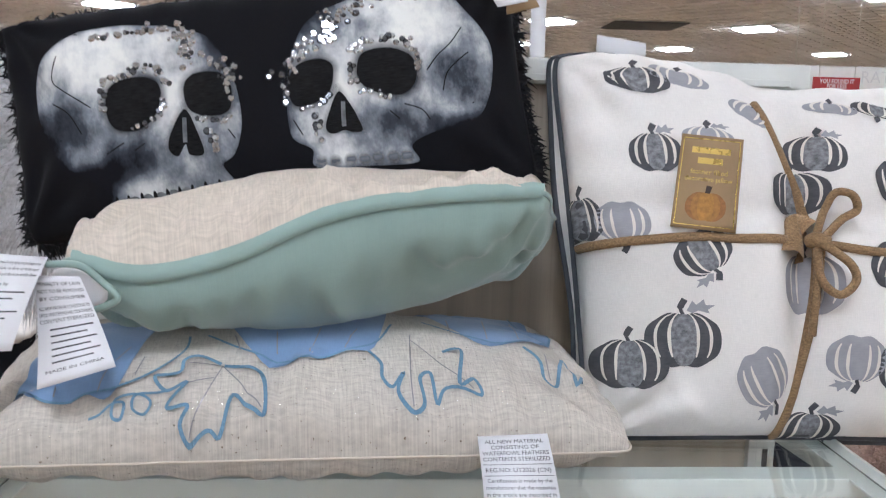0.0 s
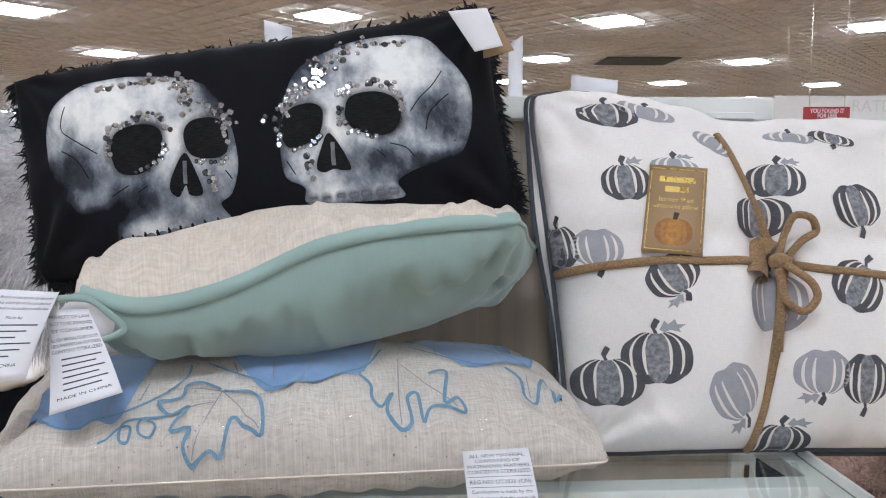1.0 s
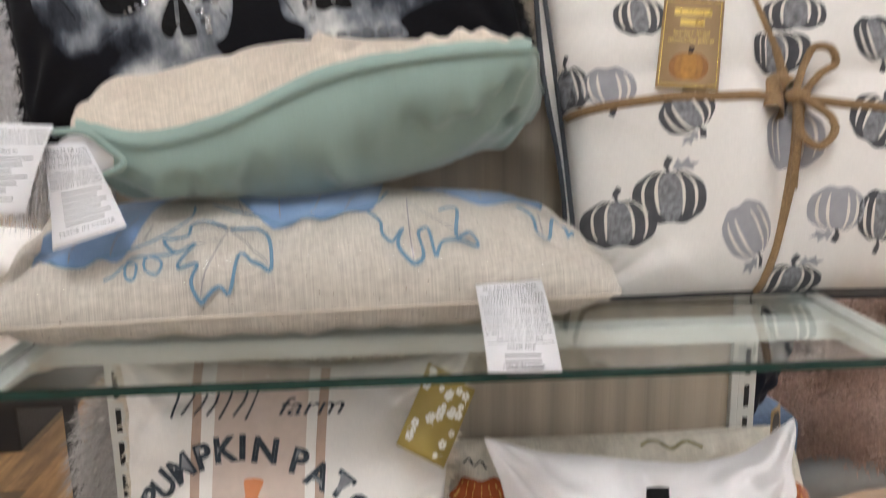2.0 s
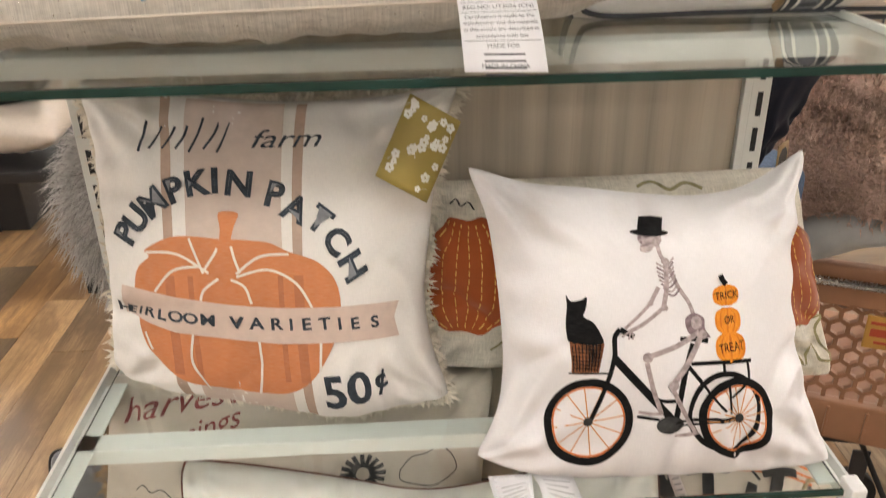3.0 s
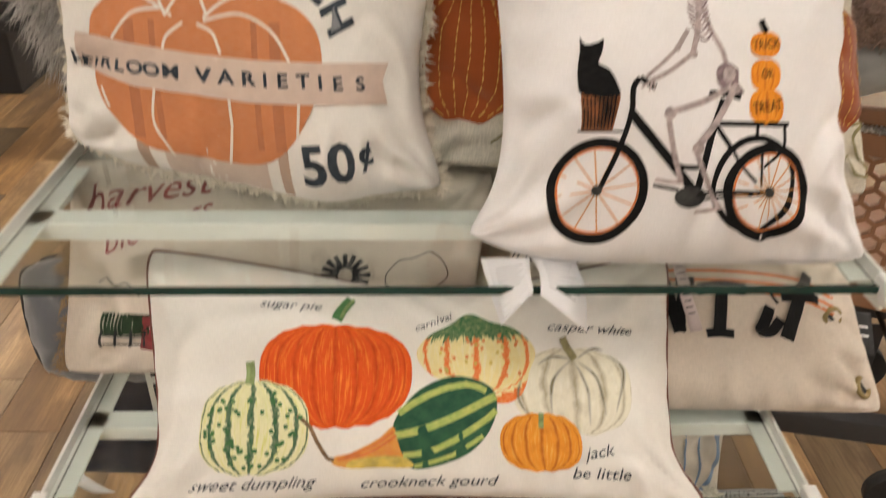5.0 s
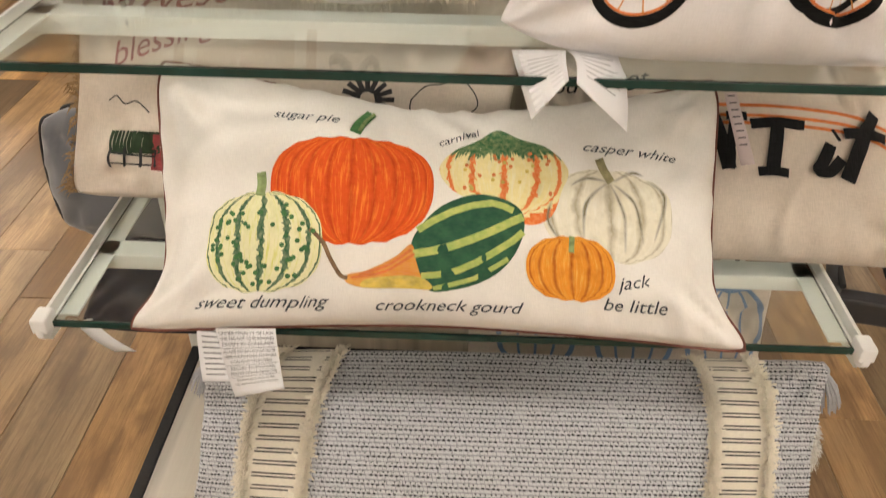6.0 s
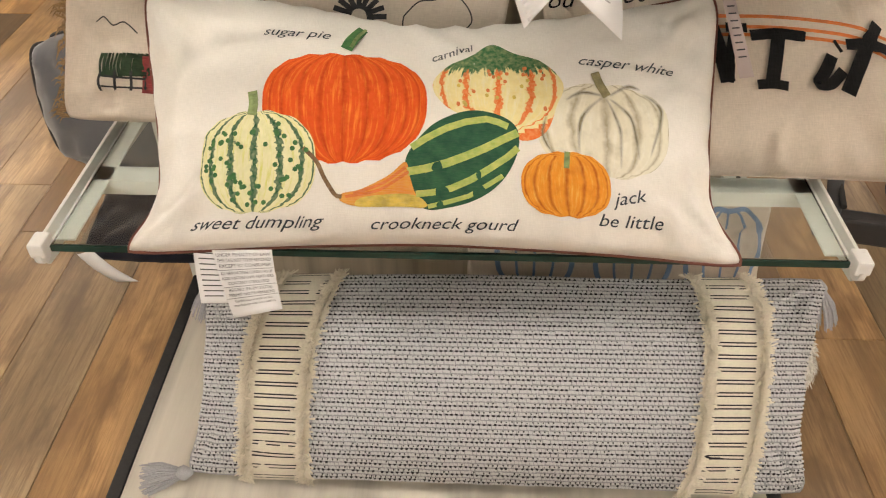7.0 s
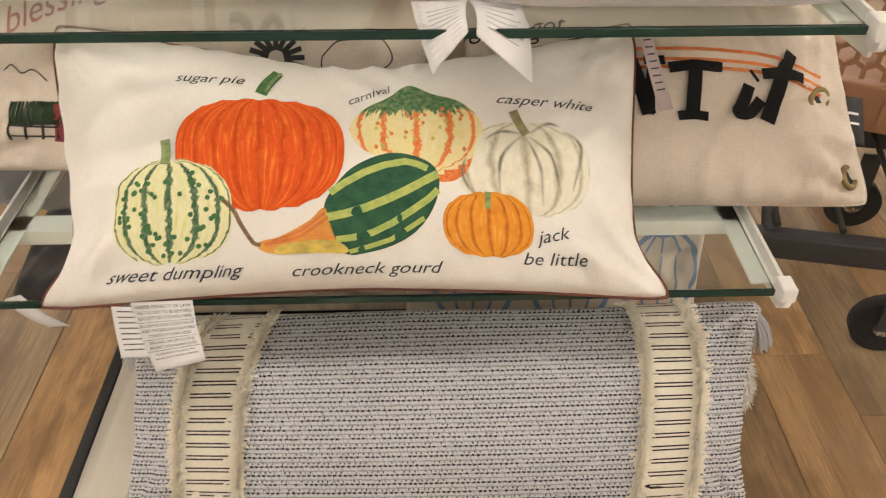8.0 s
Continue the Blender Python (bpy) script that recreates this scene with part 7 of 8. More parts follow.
# label of the gourd pillow
c = card("care_label", [(-0.256, 0.648, 0.545), (-0.189, 0.646, 0.549), (-0.178, 0.612, 0.492), (-0.234, 0.61, 0.478)], 0.0003, PAPER, "white printed cloth care label hanging from the gourd pillow", "label", 0.003)
for y, txt, s in ((0.006, "UNDER PENALTY OF LAW", 0.004), (0.0125, "THIS TAG NOT TO BE REMOVED", 0.004), (0.019, "EXCEPT BY CONSUMER", 0.004), (0.0275, "ALL NEW MATERIAL CONSISTING OF", 0.0035), (0.0335, "100% WATERFOWL FEATHERS", 0.0035), (0.0395, "CONTENT STERILIZED", 0.0035),
                  (0.0475, "REG.NO. PA-29121(CN)", 0.0037), (0.0535, "PERMIT NO.PA-9845(CN)", 0.0037), (0.061, "Certification is made by the", 0.003), (0.066, "manufacturer that the materials", 0.003)):
    card_text(c, txt, y, s)
for y in (0.0235, 0.0435, 0.0572):
    card_line(c, y, 0.001, c[2] - 0.001, 0.0005)
c = card("care_label", [(-0.278, 0.652, 0.548), (-0.24, 0.652, 0.545), (-0.226, 0.62, 0.492), (-0.271, 0.62, 0.49)], 0.0003, PAPER, "white printed cloth care label behind another label", "label", 0.002)
for k in range(9):
    card_line(c, 0.008 + 0.0062 * k, 0.005, c[2] * (0.85 - 0.12 * (k % 3)), 0.0013)

# labels under the bicycle pillow
c = card("care_label", [(0.05, 0.70, 0.852), (0.10, 0.70, 0.853), (0.098, 0.645, 0.848), (0.068, 0.64, 0.812)], 0.0003, PAPER, "crumpled white cloth care label under the bicycle pillow", "label", 0.006)
for k in range(6):
    card_line(c, 0.018 + 0.006 * k, 0.012, c[2] * (0.85 - 0.1 * (k % 2)), 0.0012, paint("faded_print", (0.45, 0.45, 0.47), 0.7) if k == 0 else bpy.data.materials["faded_print"])
c = card("care_label", [(0.10, 0.70, 0.853), (0.145, 0.70, 0.853), (0.155, 0.645, 0.80), (0.105, 0.645, 0.845)], 0.0003, PAPER, "folded white cloth care label under the bicycle pillow", "label", 0.008)
for k in range(6):
    card_line(c, 0.01 + 0.006 * k, 0.008, c[2] * (0.85 - 0.1 * (k % 2)), 0.0012, bpy.data.materials["faded_print"])

# mustard tag with blossom
MUSTARD = paint("mustard_card", (0.35, 0.26, 0.06), 0.5, var=0.06)
c = card("hang_tag", [(-0.021, 0.889, 1.245), (0.037, 0.905, 1.205), (-0.007, 0.862, 1.122), (-0.064, 0.848, 1.163)], 0.0008, MUSTARD, "mustard paper hang tag printed with white blossom", "hang tag")
BLOSSOM = paint("blossom_print", (0.8, 0.79, 0.74), 0.6)
for k in range(26):
    cx, cy, r = rs.uniform(0.006, c[2] - 0.006), -rs.uniform(0.006, c[3] - 0.006), rs.uniform(0.0022, 0.0038)
    for j in range(5):
        a = 2 * math.pi * j / 5 + k
        co = [(cx + r * math.cos(a) + r * 0.75 * math.cos(b), cy + r * math.sin(a) + r * 0.75 * math.sin(b)) for b in (2 * math.pi * i / 8 for i in range(8))]
        on_card(c, "petal", co, [tuple(range(8))], BLOSSOM, 0.0004 + 0.00005 * j)
    if k % 2:
        a = rs.uniform(0, 6.28)
        on_card(c, "twig", [(cx, cy), (cx + 0.012 * math.cos(a), cy + 0.012 * math.sin(a)), (cx + 0.012 * math.cos(a) + 0.0008, cy + 0.012 * math.sin(a)), (cx + 0.0008, cy)], [(0, 1, 2, 3)], BLOSSOM, 0.0003)

# brown card on the pumpkin pillow
KRAFT = paint("kraft_card", (0.33, 0.22, 0.11), 0.6, var=0.06)
GOLD = paint("gold_foil", (0.75, 0.55, 0.16), 0.3, 0.8, var=0.1)
c = card("hang_tag", [tuple(pumps.at(u, v, 0.008)) for u, v in TAG_UV], 0.001, KRAFT, "brown card hang tag with gold lettering and a pumpkin", "hang tag")
for y in (0.004, c[3] - 0.004):
    card_line(c, y, 0.003, c[2] - 0.003, 0.001, GOLD, "gold_line")
for x in (0.003, c[2] - 0.003):
    on_card(c, "gold_line", [(x - 0.0005, -0.004), (x + 0.0005, -0.004), (x + 0.0005, -c[3] + 0.004), (x - 0.0005, -c[3] + 0.004)], [(0, 1, 2, 3)], GOLD)
for y, w in ((0.017, 0.62), (0.029, 0.4)):
    card_line(c, y, c[2] * (0.5 - w / 2), c[2] * (0.5 + w / 2), 0.007, GOLD, "gold_bar")
card_text(c, "feather filled", 0.042, 0.0055, GOLD, fit=0.6)
card_text(c, "decorative pillow", 0.05, 0.0055, GOLD, fit=0.75)
cx, cy = c[2] / 2, -c[3] * 0.76
for k, w in enumerate((1.0, 0.72, 0.4)):
    co = [(cx + x * w, cy + y) for x, y in lobes(0.021, 0.017, 3, 0.1, 30)]
    on_card(c, "pumpkin_picture", co, [tuple(range(30))], paint("picture_brown", (0.3 + 0.06 * k, 0.13 + 0.035 * k, 0.03), 0.6, var=0.15, scale=200), 0.0004 + 0.0002 * k)
on_card(c, "stem_picture", [(cx - 0.002, cy + 0.015), (cx + 0.003, cy + 0.015), (cx + 0.005, cy + 0.023), (cx - 0.001, cy + 0.024)], [(0, 1, 2, 3)], paint("picture_dark", (0.04, 0.02, 0.01), 0.6), 0.001)

# white ticket and brown card on the black pillow's corner
c = card("price_ticket", [(0.018, 0.952, 1.862), (0.066, 0.955, 1.867), (0.085, 0.945, 1.82), (0.05, 0.94, 1.812)], 0.0005, PAPER, "blank white price ticket hanging from a pillow corner", "ticket")
c = card("hang_tag", [(0.06, 0.958, 1.848), (0.08, 0.96, 1.85), (0.1, 0.955, 1.816), (0.062, 0.955, 1.806)], 0.0008, KRAFT, "brown card hang tag behind a white ticket", "hang tag")

# dark arched tag of the velvet pumpkin pillow
c = card("hang_tag", [(0.412, 0.885, 1.168), (0.433, 0.905, 1.17), (0.436, 0.90, 1.095), (0.412, 0.88, 1.095)], 0.0008, KRAFT, "kraft hang tag with a black panel and white lettering", "hang tag")
on_card(c, "black_panel", [(c[2] * x, -c[3] * y) for x, y in ((0.12, 0.2), (0.3, 0.09), (0.7, 0.09), (0.88, 0.2), (0.88, 0.94), (0.12, 0.94))], [(0, 1, 2, 3, 4, 5)], BLACK_TRIM)
for k, txt in enumerate(("Feather Filled", "Decorative", "Pillow")):
    card_text(c, txt, 0.028 + 0.007 * k, 0.0035, PAPER, fit=0.6)
for k in range(3):
    card_line(c, 0.052 + 0.006 * k, c[2] * 0.28, c[2] * 0.72, 0.002, PAPER)

# jute tie round the grey pumpkin pillow
tie = thing("jute_tie", tuple(pumps.at(-0.02, 0.1)), "flat brown jute ribbon tied in a bow round a pillow", "ribbon")


def strap(name, line, wide, lift=0.004, p=pumps):
    q = np.array(spline(line, 10, False))
    k = np.array([p.W / 2, p.H / 2])
    d = np.gradient(q * k, axis=0)
    nn = np.stack([-d[:, 1], d[:, 0]], 1) / (np.linalg.norm(d, axis=1)[:, None] + 1e-9)
    bm = bmesh.new()
    cols = []
    for s, l in ((-1, 0.0005), (-0.8, lift), (-0.3, lift * 1.15), (0.3, lift * 1.15), (0.8, lift), (1, 0.0005)):
        uv = (q * k + nn * wide / 2 * s) / k
        cols.append([bm.verts.new(x) for x in p.at(np.clip(uv[:, 0], -1, 1), np.clip(uv[:, 1], -1, 1), l)])
    for a, b in zip(cols, cols[1:]):
        for i in range(len(q) - 1):
            bm.faces.new((a[i], a[i + 1], b[i + 1], b[i])).smooth = True
    bmesh.ops.recalc_face_normals(bm, faces=bm.faces)
    return part(name, bm, JUTE, tie)


strap("ribbon_across", [(-0.995, -0.072), (-0.950, -0.067), (-0.726, -0.047), (-0.516, -0.032), (-0.337, -0.037), (-0.082, -0.022)], 0.0105)
strap("ribbon_across", [(0.062, -0.037), (0.217, -0.062), (0.397, -0.072), (0.576, -0.082)], 0.0105)
strap("ribbon_up", [(-0.172, 0.701), (-0.127, 0.606), (-0.037, 0.406), (0.017, 0.187), (0.037, 0.092)], 0.009)
strap("ribbon_down", [(0.062, -0.067), (0.042, -0.302), (0.007, -0.536), (-0.032, -0.741), (-0.082, -0.915), (-0.102, -0.995)], 0.0105)
part("bow_loop", tubed(spline([(0.397, 0.856, 1.566), (0.400, 0.853, 1.588), (0.404, 0.855, 1.597), (0.411, 0.849, 1.616), (0.428, 0.845, 1.614), (0.436, 0.848, 1.598), (0.420, 0.848, 1.587), (0.403, 0.850, 1.566)], 6, False), 0.0045, 8), JUTE, tie)
part("bow_loop", tubed(spline([(0.399, 0.853, 1.562), (0.406, 0.837, 1.556), (0.423, 0.825, 1.541), (0.427, 0.821, 1.524), (0.413, 0.824, 1.509), (0.399, 0.838, 1.522), (0.396, 0.850, 1.554)], 6, False), 0.0048, 8), JUTE, tie)
strap("bow_end", [(0.047, 0.022), (-0.002, 0.067), (-0.042, -0.017), (-0.087, -0.107)], 0.026, 0.014)
part("bow_end", tubed(spline([(0.399, 0.852, 1.559), (0.397, 0.844, 1.527), (0.396, 0.842, 1.494), (0.397, 0.844, 1.459)], 6, False), 0.0045, 8), JUTE, tie)
part("knot", tubed(spline([(0.394, 0.860, 1.561), (0.396, 0.851, 1.565), (0.407, 0.848, 1.561)], 6, False), 0.0085, 8), JUTE, tie)

# ---- woven grey pillow: bands, fringe, tassels ----
KNIT_LIGHT = cloth("grey_yarn_light", (0.6, 0.605, 0.63), slub=0.25, weave=500, relief=0.8)
KNIT_DARK = cloth("black_weft", (0.025, 0.025, 0.03), slub=0.2)
rs = np.random.RandomState(21)


def in_rows(p, name, material, rows, cols, v0, v1, u0, u1, w, h, lift, fill, skip=()):
    """Short raised stitches in rows on the cover, joined."""
    bm = bmesh.new()
    for j in range(rows):
        v = v0 + (v1 - v0) * (j + 0.5) / rows
        us = u0 + (u1 - u0) * (np.arange(cols) + 0.5 + 0.5 * (j % 2)) / cols
        us = us[(rs.uniform(0, 1, cols) < fill)]
        us = us + rs.normal(0, 0.0008, len(us))
        us = us[[not any(drawn_in(a, v) < x < drawn_in(b, v) for a, b in skip) for x in us]]
        vv = v + rs.normal(0, 0.0015, len(us))
        du, dv = w / p.W, h / p.H
        quad = [p.at(np.clip(us + a * du, -0.998, 0.998), np.clip(vv + b * dv, -0.998, 0.998), l) for a, b, l in ((-1, -0.7, 0.0003), (1, -1, 0.0003), (1, 0.7, 0.0003), (-1, 1, 0.0003), (0, 0, lift))]
        for i in range(len(us)):
            vs = [bm.verts.new(q[i]) for q in quad]
            for a in range(4):
                bm.faces.new((vs[a], vs[(a + 1) % 4], vs[4])).smooth = True
    return tagged(part(name, bm, material, p.root), "", "", "", "stuff")


BANDS = ((-0.80, -0.585), (0.60, 0.80))


def drawn_in(u, v):
    """The bands bow: they lie nearer the middle towards the pillow's top and foot."""
    return u * (1 - 0.085 * np.clip(v, 0, 1) ** 2 - 0.03 * np.clip(-v, 0, 1) ** 2)


in_rows(grey, "yarn_stitches", KNIT_LIGHT, 50, 170, -0.97, 0.97, -0.985, 0.985, 0.0046, 0.0046, 0.0022, 1.0, BANDS)
in_rows(grey, "dark_stitches", KNIT_DARK, 25, 128, -0.97, 0.97, -0.98, 0.98, 0.0036, 0.003, 0.003, 0.9, BANDS)
in_rows(grey, "dark_stitches", KNIT_DARK, 25, 128, -0.943, 0.997, -0.976, 0.984, 0.002, 0.0022, 0.003, 0.75, BANDS)
STRIPE_WEB = cloth("striped_webbing", (0.74, 0.68, 0.58), slub=0.08)
FRINGE_YARN = cloth("cream_cut_yarn", (0.8, 0.74, 0.63), slub=0.1, kind="Object")
up = np.linspace(-0.985, 0.985, 30)
for a, b in BANDS:
    ring = [(drawn_in(a, v), v) for v in up] + [(drawn_in(b, v), v) for v in up[::-1]]
    band = grey.print_on("cream_band", [ring], STRIPE_WEB, 0.003, "cream woven band with black stripes")
    for k in range(19):
        v = -0.95 + 1.9 * k / 18
        for dv in (0, 0.03):
            grey.band("black_stripe", [(drawn_in(q, v + dv), v + dv) for q in (a + 0.035, a / 2 + b / 2, b - 0.035)], 0.0019, KNIT_DARK, 0.0036, parent=band)
    for edge in (a + 0.008, b - 0.008):
        bm = bmesh.new()
        v = rs.uniform(-0.98, 0.98, 2200)
        low = grey.at(drawn_in(edge + rs.normal(0, 0.007, 2200), v), v, 0.002)
        tip = grey.at(np.clip(drawn_in(edge + rs.normal(0, 0.014, 2200), v), -0.99, 0.99), np.clip(v + rs.normal(0, 0.03, 2200), -0.99, 0.99), 0.009)
        for p0, p1, way in zip(low, tip, rs.choice((-1, 1), 2200)):
            w = np.array([0.0004, 0.0011, 0.0011]) * way
            bm.faces.new([bm.verts.new(q) for q in (p0 - w, p0 + w, p1 + w * 0.7, p1 - w * 0.7)])
        tagged(part("cut_fringe", bm, FRINGE_YARN, grey.root, "cream cut fringe"), "", "", "", "stuff")


GREY_YARN = cloth("grey_tassel_yarn", (0.42, 0.42, 0.45), slub=0.1, kind="Object")


def tassel(start, way, size):
    start, way = Vector(start), Vector(way).normalized()
    t = part("tassel", tubed([start, start + way * 0.012, start + way * 0.022], [0.004, 0.011, 0.009], 10), GREY_YARN, grey.root, "grey yarn tassel")
    bm = bmesh.new()
    side = way.orthogonal().normalized()
    up = way.cross(side)
    for _ in range(120):
        a, r = rs.uniform(0, 6.28), rs.uniform(0.2, 1) ** 0.5
        d = side * math.cos(a) + up * math.sin(a)
        s0 = start + way * 0.018 + d * 0.008 * r
        tube(bm, [s0, s0 + way * size * 0.5 + d * 0.012 * r, s0 + way * size * rs.uniform(0.85, 1.05) + d * 0.017 * r + Vector((0, 0, -0.004))], [0.0012, 0.0013, 0.0009], 4, False)
    tagged(part("skirt", bm, GREY_YARN, t), kind="stuff")


tassel(grey.at(-0.99, -0.99), (-1, -0.15, -0.12), 0.05)
tassel(grey.at(0.99, 0.98), (0.25, -0.2, -1), 0.05)
tassel(grey.at(-0.99, 0.98), (-0.3, -0.1, -1), 0.04)

# ---- grommets and flap of the canvas pillow ----
BRASS = paint("dull_brass", (0.3, 0.23, 0.11), 0.35, 0.9)
for u, v in ((0.8, 0.0), (0.885, -0.72)):
    a, b = Vector(ntit.at(u, v, 0.002)), Vector(ntit.at(u, v, 0.004))
    m = Matrix.Translation(a) @ (b - a).to_track_quat("Z", "Y").to_matrix().to_4x4()
    bm = bmesh.new()
    ring = [m @ Vector((0.0125 * math.cos(t), 0.0125 * math.sin(t), 0)) for t in np.linspace(0, 2 * math.pi, 25)]
    tube(bm, ring, 0.0038, 8, False)
    eye = part("grommet", bm, BRASS, ntit.root, "brass grommet")
    bm = bmesh.new()
    bmesh.ops.create_circle(bm, cap_ends=True, segments=20, radius=0.01, matrix=m)
    # flat dark disc in place of the unlit hole
    part("eyelet_hole", bm, HOLE_SHADE, eye)
c = card("size_ticket", [(0.292, 0.83, 0.765), (0.306, 0.832, 0.765), (0.335, 0.79, 0.69), (0.318, 0.785, 0.69)], 0.0004, paint("pinkish_paper", (0.55, 0.46, 0.46), 0.7), "narrow printed paper ticket hanging from a pillow corner", "ticket")
for k in range(8):
    card_line(c, 0.012 + 0.008 * k, 0.003, c[2] * 0.8, 0.0016)
c = card("cloth_label", [(0.565, 0.87, 0.66), (0.592, 0.87, 0.655), (0.598, 0.84, 0.605), (0.572, 0.84, 0.61)], 0.0008, BLACK_TRIM, "small black cloth label on a pillow edge", "label")
for k in range(2):
    card_line(c, 0.02 + 0.012 * k, c[2] * 0.25, c[2] * 0.75, 0.003, PAPER)

# white opening at the end of the mint pillow
bm = bmesh.new()
bmesh.ops.create_uvsphere(bm, u_segments=20, v_segments=12, radius=1, matrix=Matrix.Translation((-0.352, 0.752, 1.522)) @ Matrix.Diagonal((0.03, 0.012, 0.022, 1)))
for f in bm.faces:
    f.smooth = True
part("inner_pad", bm, WHITE_CLOTH, green.root, "white inner cushion showing at the open end")
part("opening_hem", tubed(spline([(-0.375, 0.738, 1.545), (-0.345, 0.735, 1.545), (-0.325, 0.735, 1.53), (-0.312, 0.735, 1.515), (-0.33, 0.735, 1.505), (-0.36, 0.738, 1.495)], 6, False), 0.0035, 8), MINT, green.root)

# ---- the far side of the display ----
for z in (1.5, 0.82, 0.29):
    t = thing("rear_shelf", (0, 1.3, z), "white metal shelf on the far side of the display", "shelf", "rear shelves")
    part("plate", boxed((-0.44, BACK + 0.045, z - 0.02), (0.45, BACK + 0.4, z), 0.003), WHITE_METAL, t)
t = thing("black_platform", (0, 1.3, 0), "low black platform on the far side of the display", "platform")
part("body", boxed((-0.5, BACK + 0.12, 0.0), (0.447, BACK + 0.42, 0.13), 0.003), BLACK_TRIM, t)


def fur(name, place, size, col, label, count=9000, long=0.045, seed=1, dark=None):
    """A shaggy pillow: a rounded body with a coat of drooping strands."""
    r = np.random.RandomState(seed)
    t = thing(name, (place[0], place[1], place[2] - size[2]), label, "pillow")
    bm = bmesh.new()
    bmesh.ops.create_uvsphere(bm, u_segments=28, v_segments=16, radius=1, matrix=Matrix.Translation(place) @ Matrix.Diagonal((*size, 1)))
    for f in bm.faces:
        f.smooth = True
    base = cloth(name + "_base", col, slub=0.2, weave=150, kind="Object")
    part("body", bm, base, t)
    bm = bmesh.new()
    tone = bm.loops.layers.uv.new("UVMap")
    for _ in range(count):
        d = Vector(r.normal(0, 1, 3)).normalized()
        p = Vector(place) + Vector((d.x * size[0], d.y * size[1], d.z * size[2]))
        lean = (d + Vector((0, 0, -0.55)) + Vector(r.normal(0, 0.25, 3))).normalized()
        L = long * r.uniform(0.6, 1.2)
        w = lean.cross(Vector(r.normal(0, 1, 3))).normalized() * 0.0011
        a = [bm.verts.new(q) for q in (p - w, p + w, p + lean * L * 0.6 + w * 0.8, p + lean * L * 0.6 - w * 0.8, p + lean * L + Vector((0, 0, -L * 0.25)))]
        bm.faces.new(a[:4]), bm.faces.new((a[3], a[2], a[4]))
    tagged(part("coat", bm, base, t), kind="stuff")
    return t


fur("fur_pillow", (-0.385, 1.19, 0.99), (0.17, 0.07, 0.17), (0.5, 0.48, 0.46), "shaggy pale grey faux fur pillow on a far shelf", 7000, 0.05, 5)
fur("fur_pillow", (-0.56, 1.25, 1.58), (0.2, 0.07, 0.18), (0.68, 0.67, 0.68), "shaggy white faux fur pillow on a far shelf", 7000, 0.05, 6)
fur("fur_pillow", (-0.13, 1.24, 1.675), (0.1, 0.06, 0.2), (0.66, 0.62, 0.58), "shaggy cream faux fur pillow behind the display top", 3000, 0.04, 8)
VELVET_GREY = cloth("grey_velvet", (0.13, 0.135, 0.15), slub=0.03, sheen=0.5, relief=0.1)
far_grey = Pillow("throw_pillow", [(-0.70, 1.2, 0.53), (-0.2, 1.2, 0.55), (-0.2, 1.16, 0.3), (-0.69, 1.16, 0.3)], 0.06, 0.06, [VELVET_GREY, VELVET_GREY], "dark grey velvet pillow with black piping, on a far shelf", pull=-0.06, power=0.42, seed=31, n=40, tip=0.16)
far_grey.rim("piping", 0.004, BLACK_TRIM)
NAVY = cloth("navy_cloth", (0.012, 0.013, 0.022), slub=0.05)
far_navy = Pillow("throw_pillow", [(-0.62, 1.27, 0.262), (-0.4, 1.27, 0.262), (-0.4, 1.05, 0.17), (-0.66, 1.05, 0.175)], 0.035, 0.035, [NAVY, NAVY], "navy black cushion lying by the base", pull=-0.04, seed=32, n=40)
c = card("paper_slip", [(-0.66, 1.04, 0.19), (-0.63, 1.04, 0.2), (-0.56, 1.03, 0.138), (-0.6, 1.03, 0.136)], 0.0005, PAPER, "crumpled white paper slip beside a cushion", "paper", 0.006)
far_blue = Pillow("lumbar_pillow", [(0.02, 1.0, 0.37), (0.5, 1.0, 0.37), (0.5, 0.93, 0.145), (0.02, 0.93, 0.145)], 0.04, 0.05, [ECRU, ECRU], "ecru pillow with a blue pumpkin drawing behind the grey pillow", pull=0.03, seed=33, n=50)
for u in (-0.55, 0.1, 0.7):
    far_blue.band("blue_outline", off(far_blue, u, 0.3, lobes(0.06, 0.07, 4, 0.08)), 0.008, BLUE_FELT, 0.002, closed=True)
    for k in (-0.5, 0, 0.5):
        far_blue.band("blue_line", off(far_blue, u, 0.3, rib(0.06, 0.07, k)), 0.004, BLUE_FELT, 0.002)
leaf_pillow = Pillow("throw_pillow", [(0.33, 1.03, 0.37), (0.47, 1.03, 0.36), (0.47, 0.99, 0.16), (0.33, 0.99, 0.16)], 0.02, 0.015, [cloth("sage_print", (0.32, 0.38, 0.33), slub=0.3, weave=60), ECRU], "sage green leaf-patterned cushion by the back panel", pull=0.03, seed=34, n=30)
fur("fur_pillow", (0.53, 0.84, 0.19), (0.022, 0.05, 0.05), (0.72, 0.7, 0.66), "small cream plush shape beside the grey pillow", 1200, 0.012, 9)

# ---- paper price cards along the display's top ----
for x0, x1, z0, z1, y in ((0.196, 0.262, 1.768, 1.795, 1.075), (-0.225, -0.188, 1.768, 1.865, 1.075)):
    c = card("price_card", [(x0, y, z1 + 0.006), (x1, y, z1 - 0.003), (x1, y + 0.004, z0), (x0, y + 0.004, z0)], 0.0008, PAPER, "blank white paper price card on the display top", "price card", 0.002)
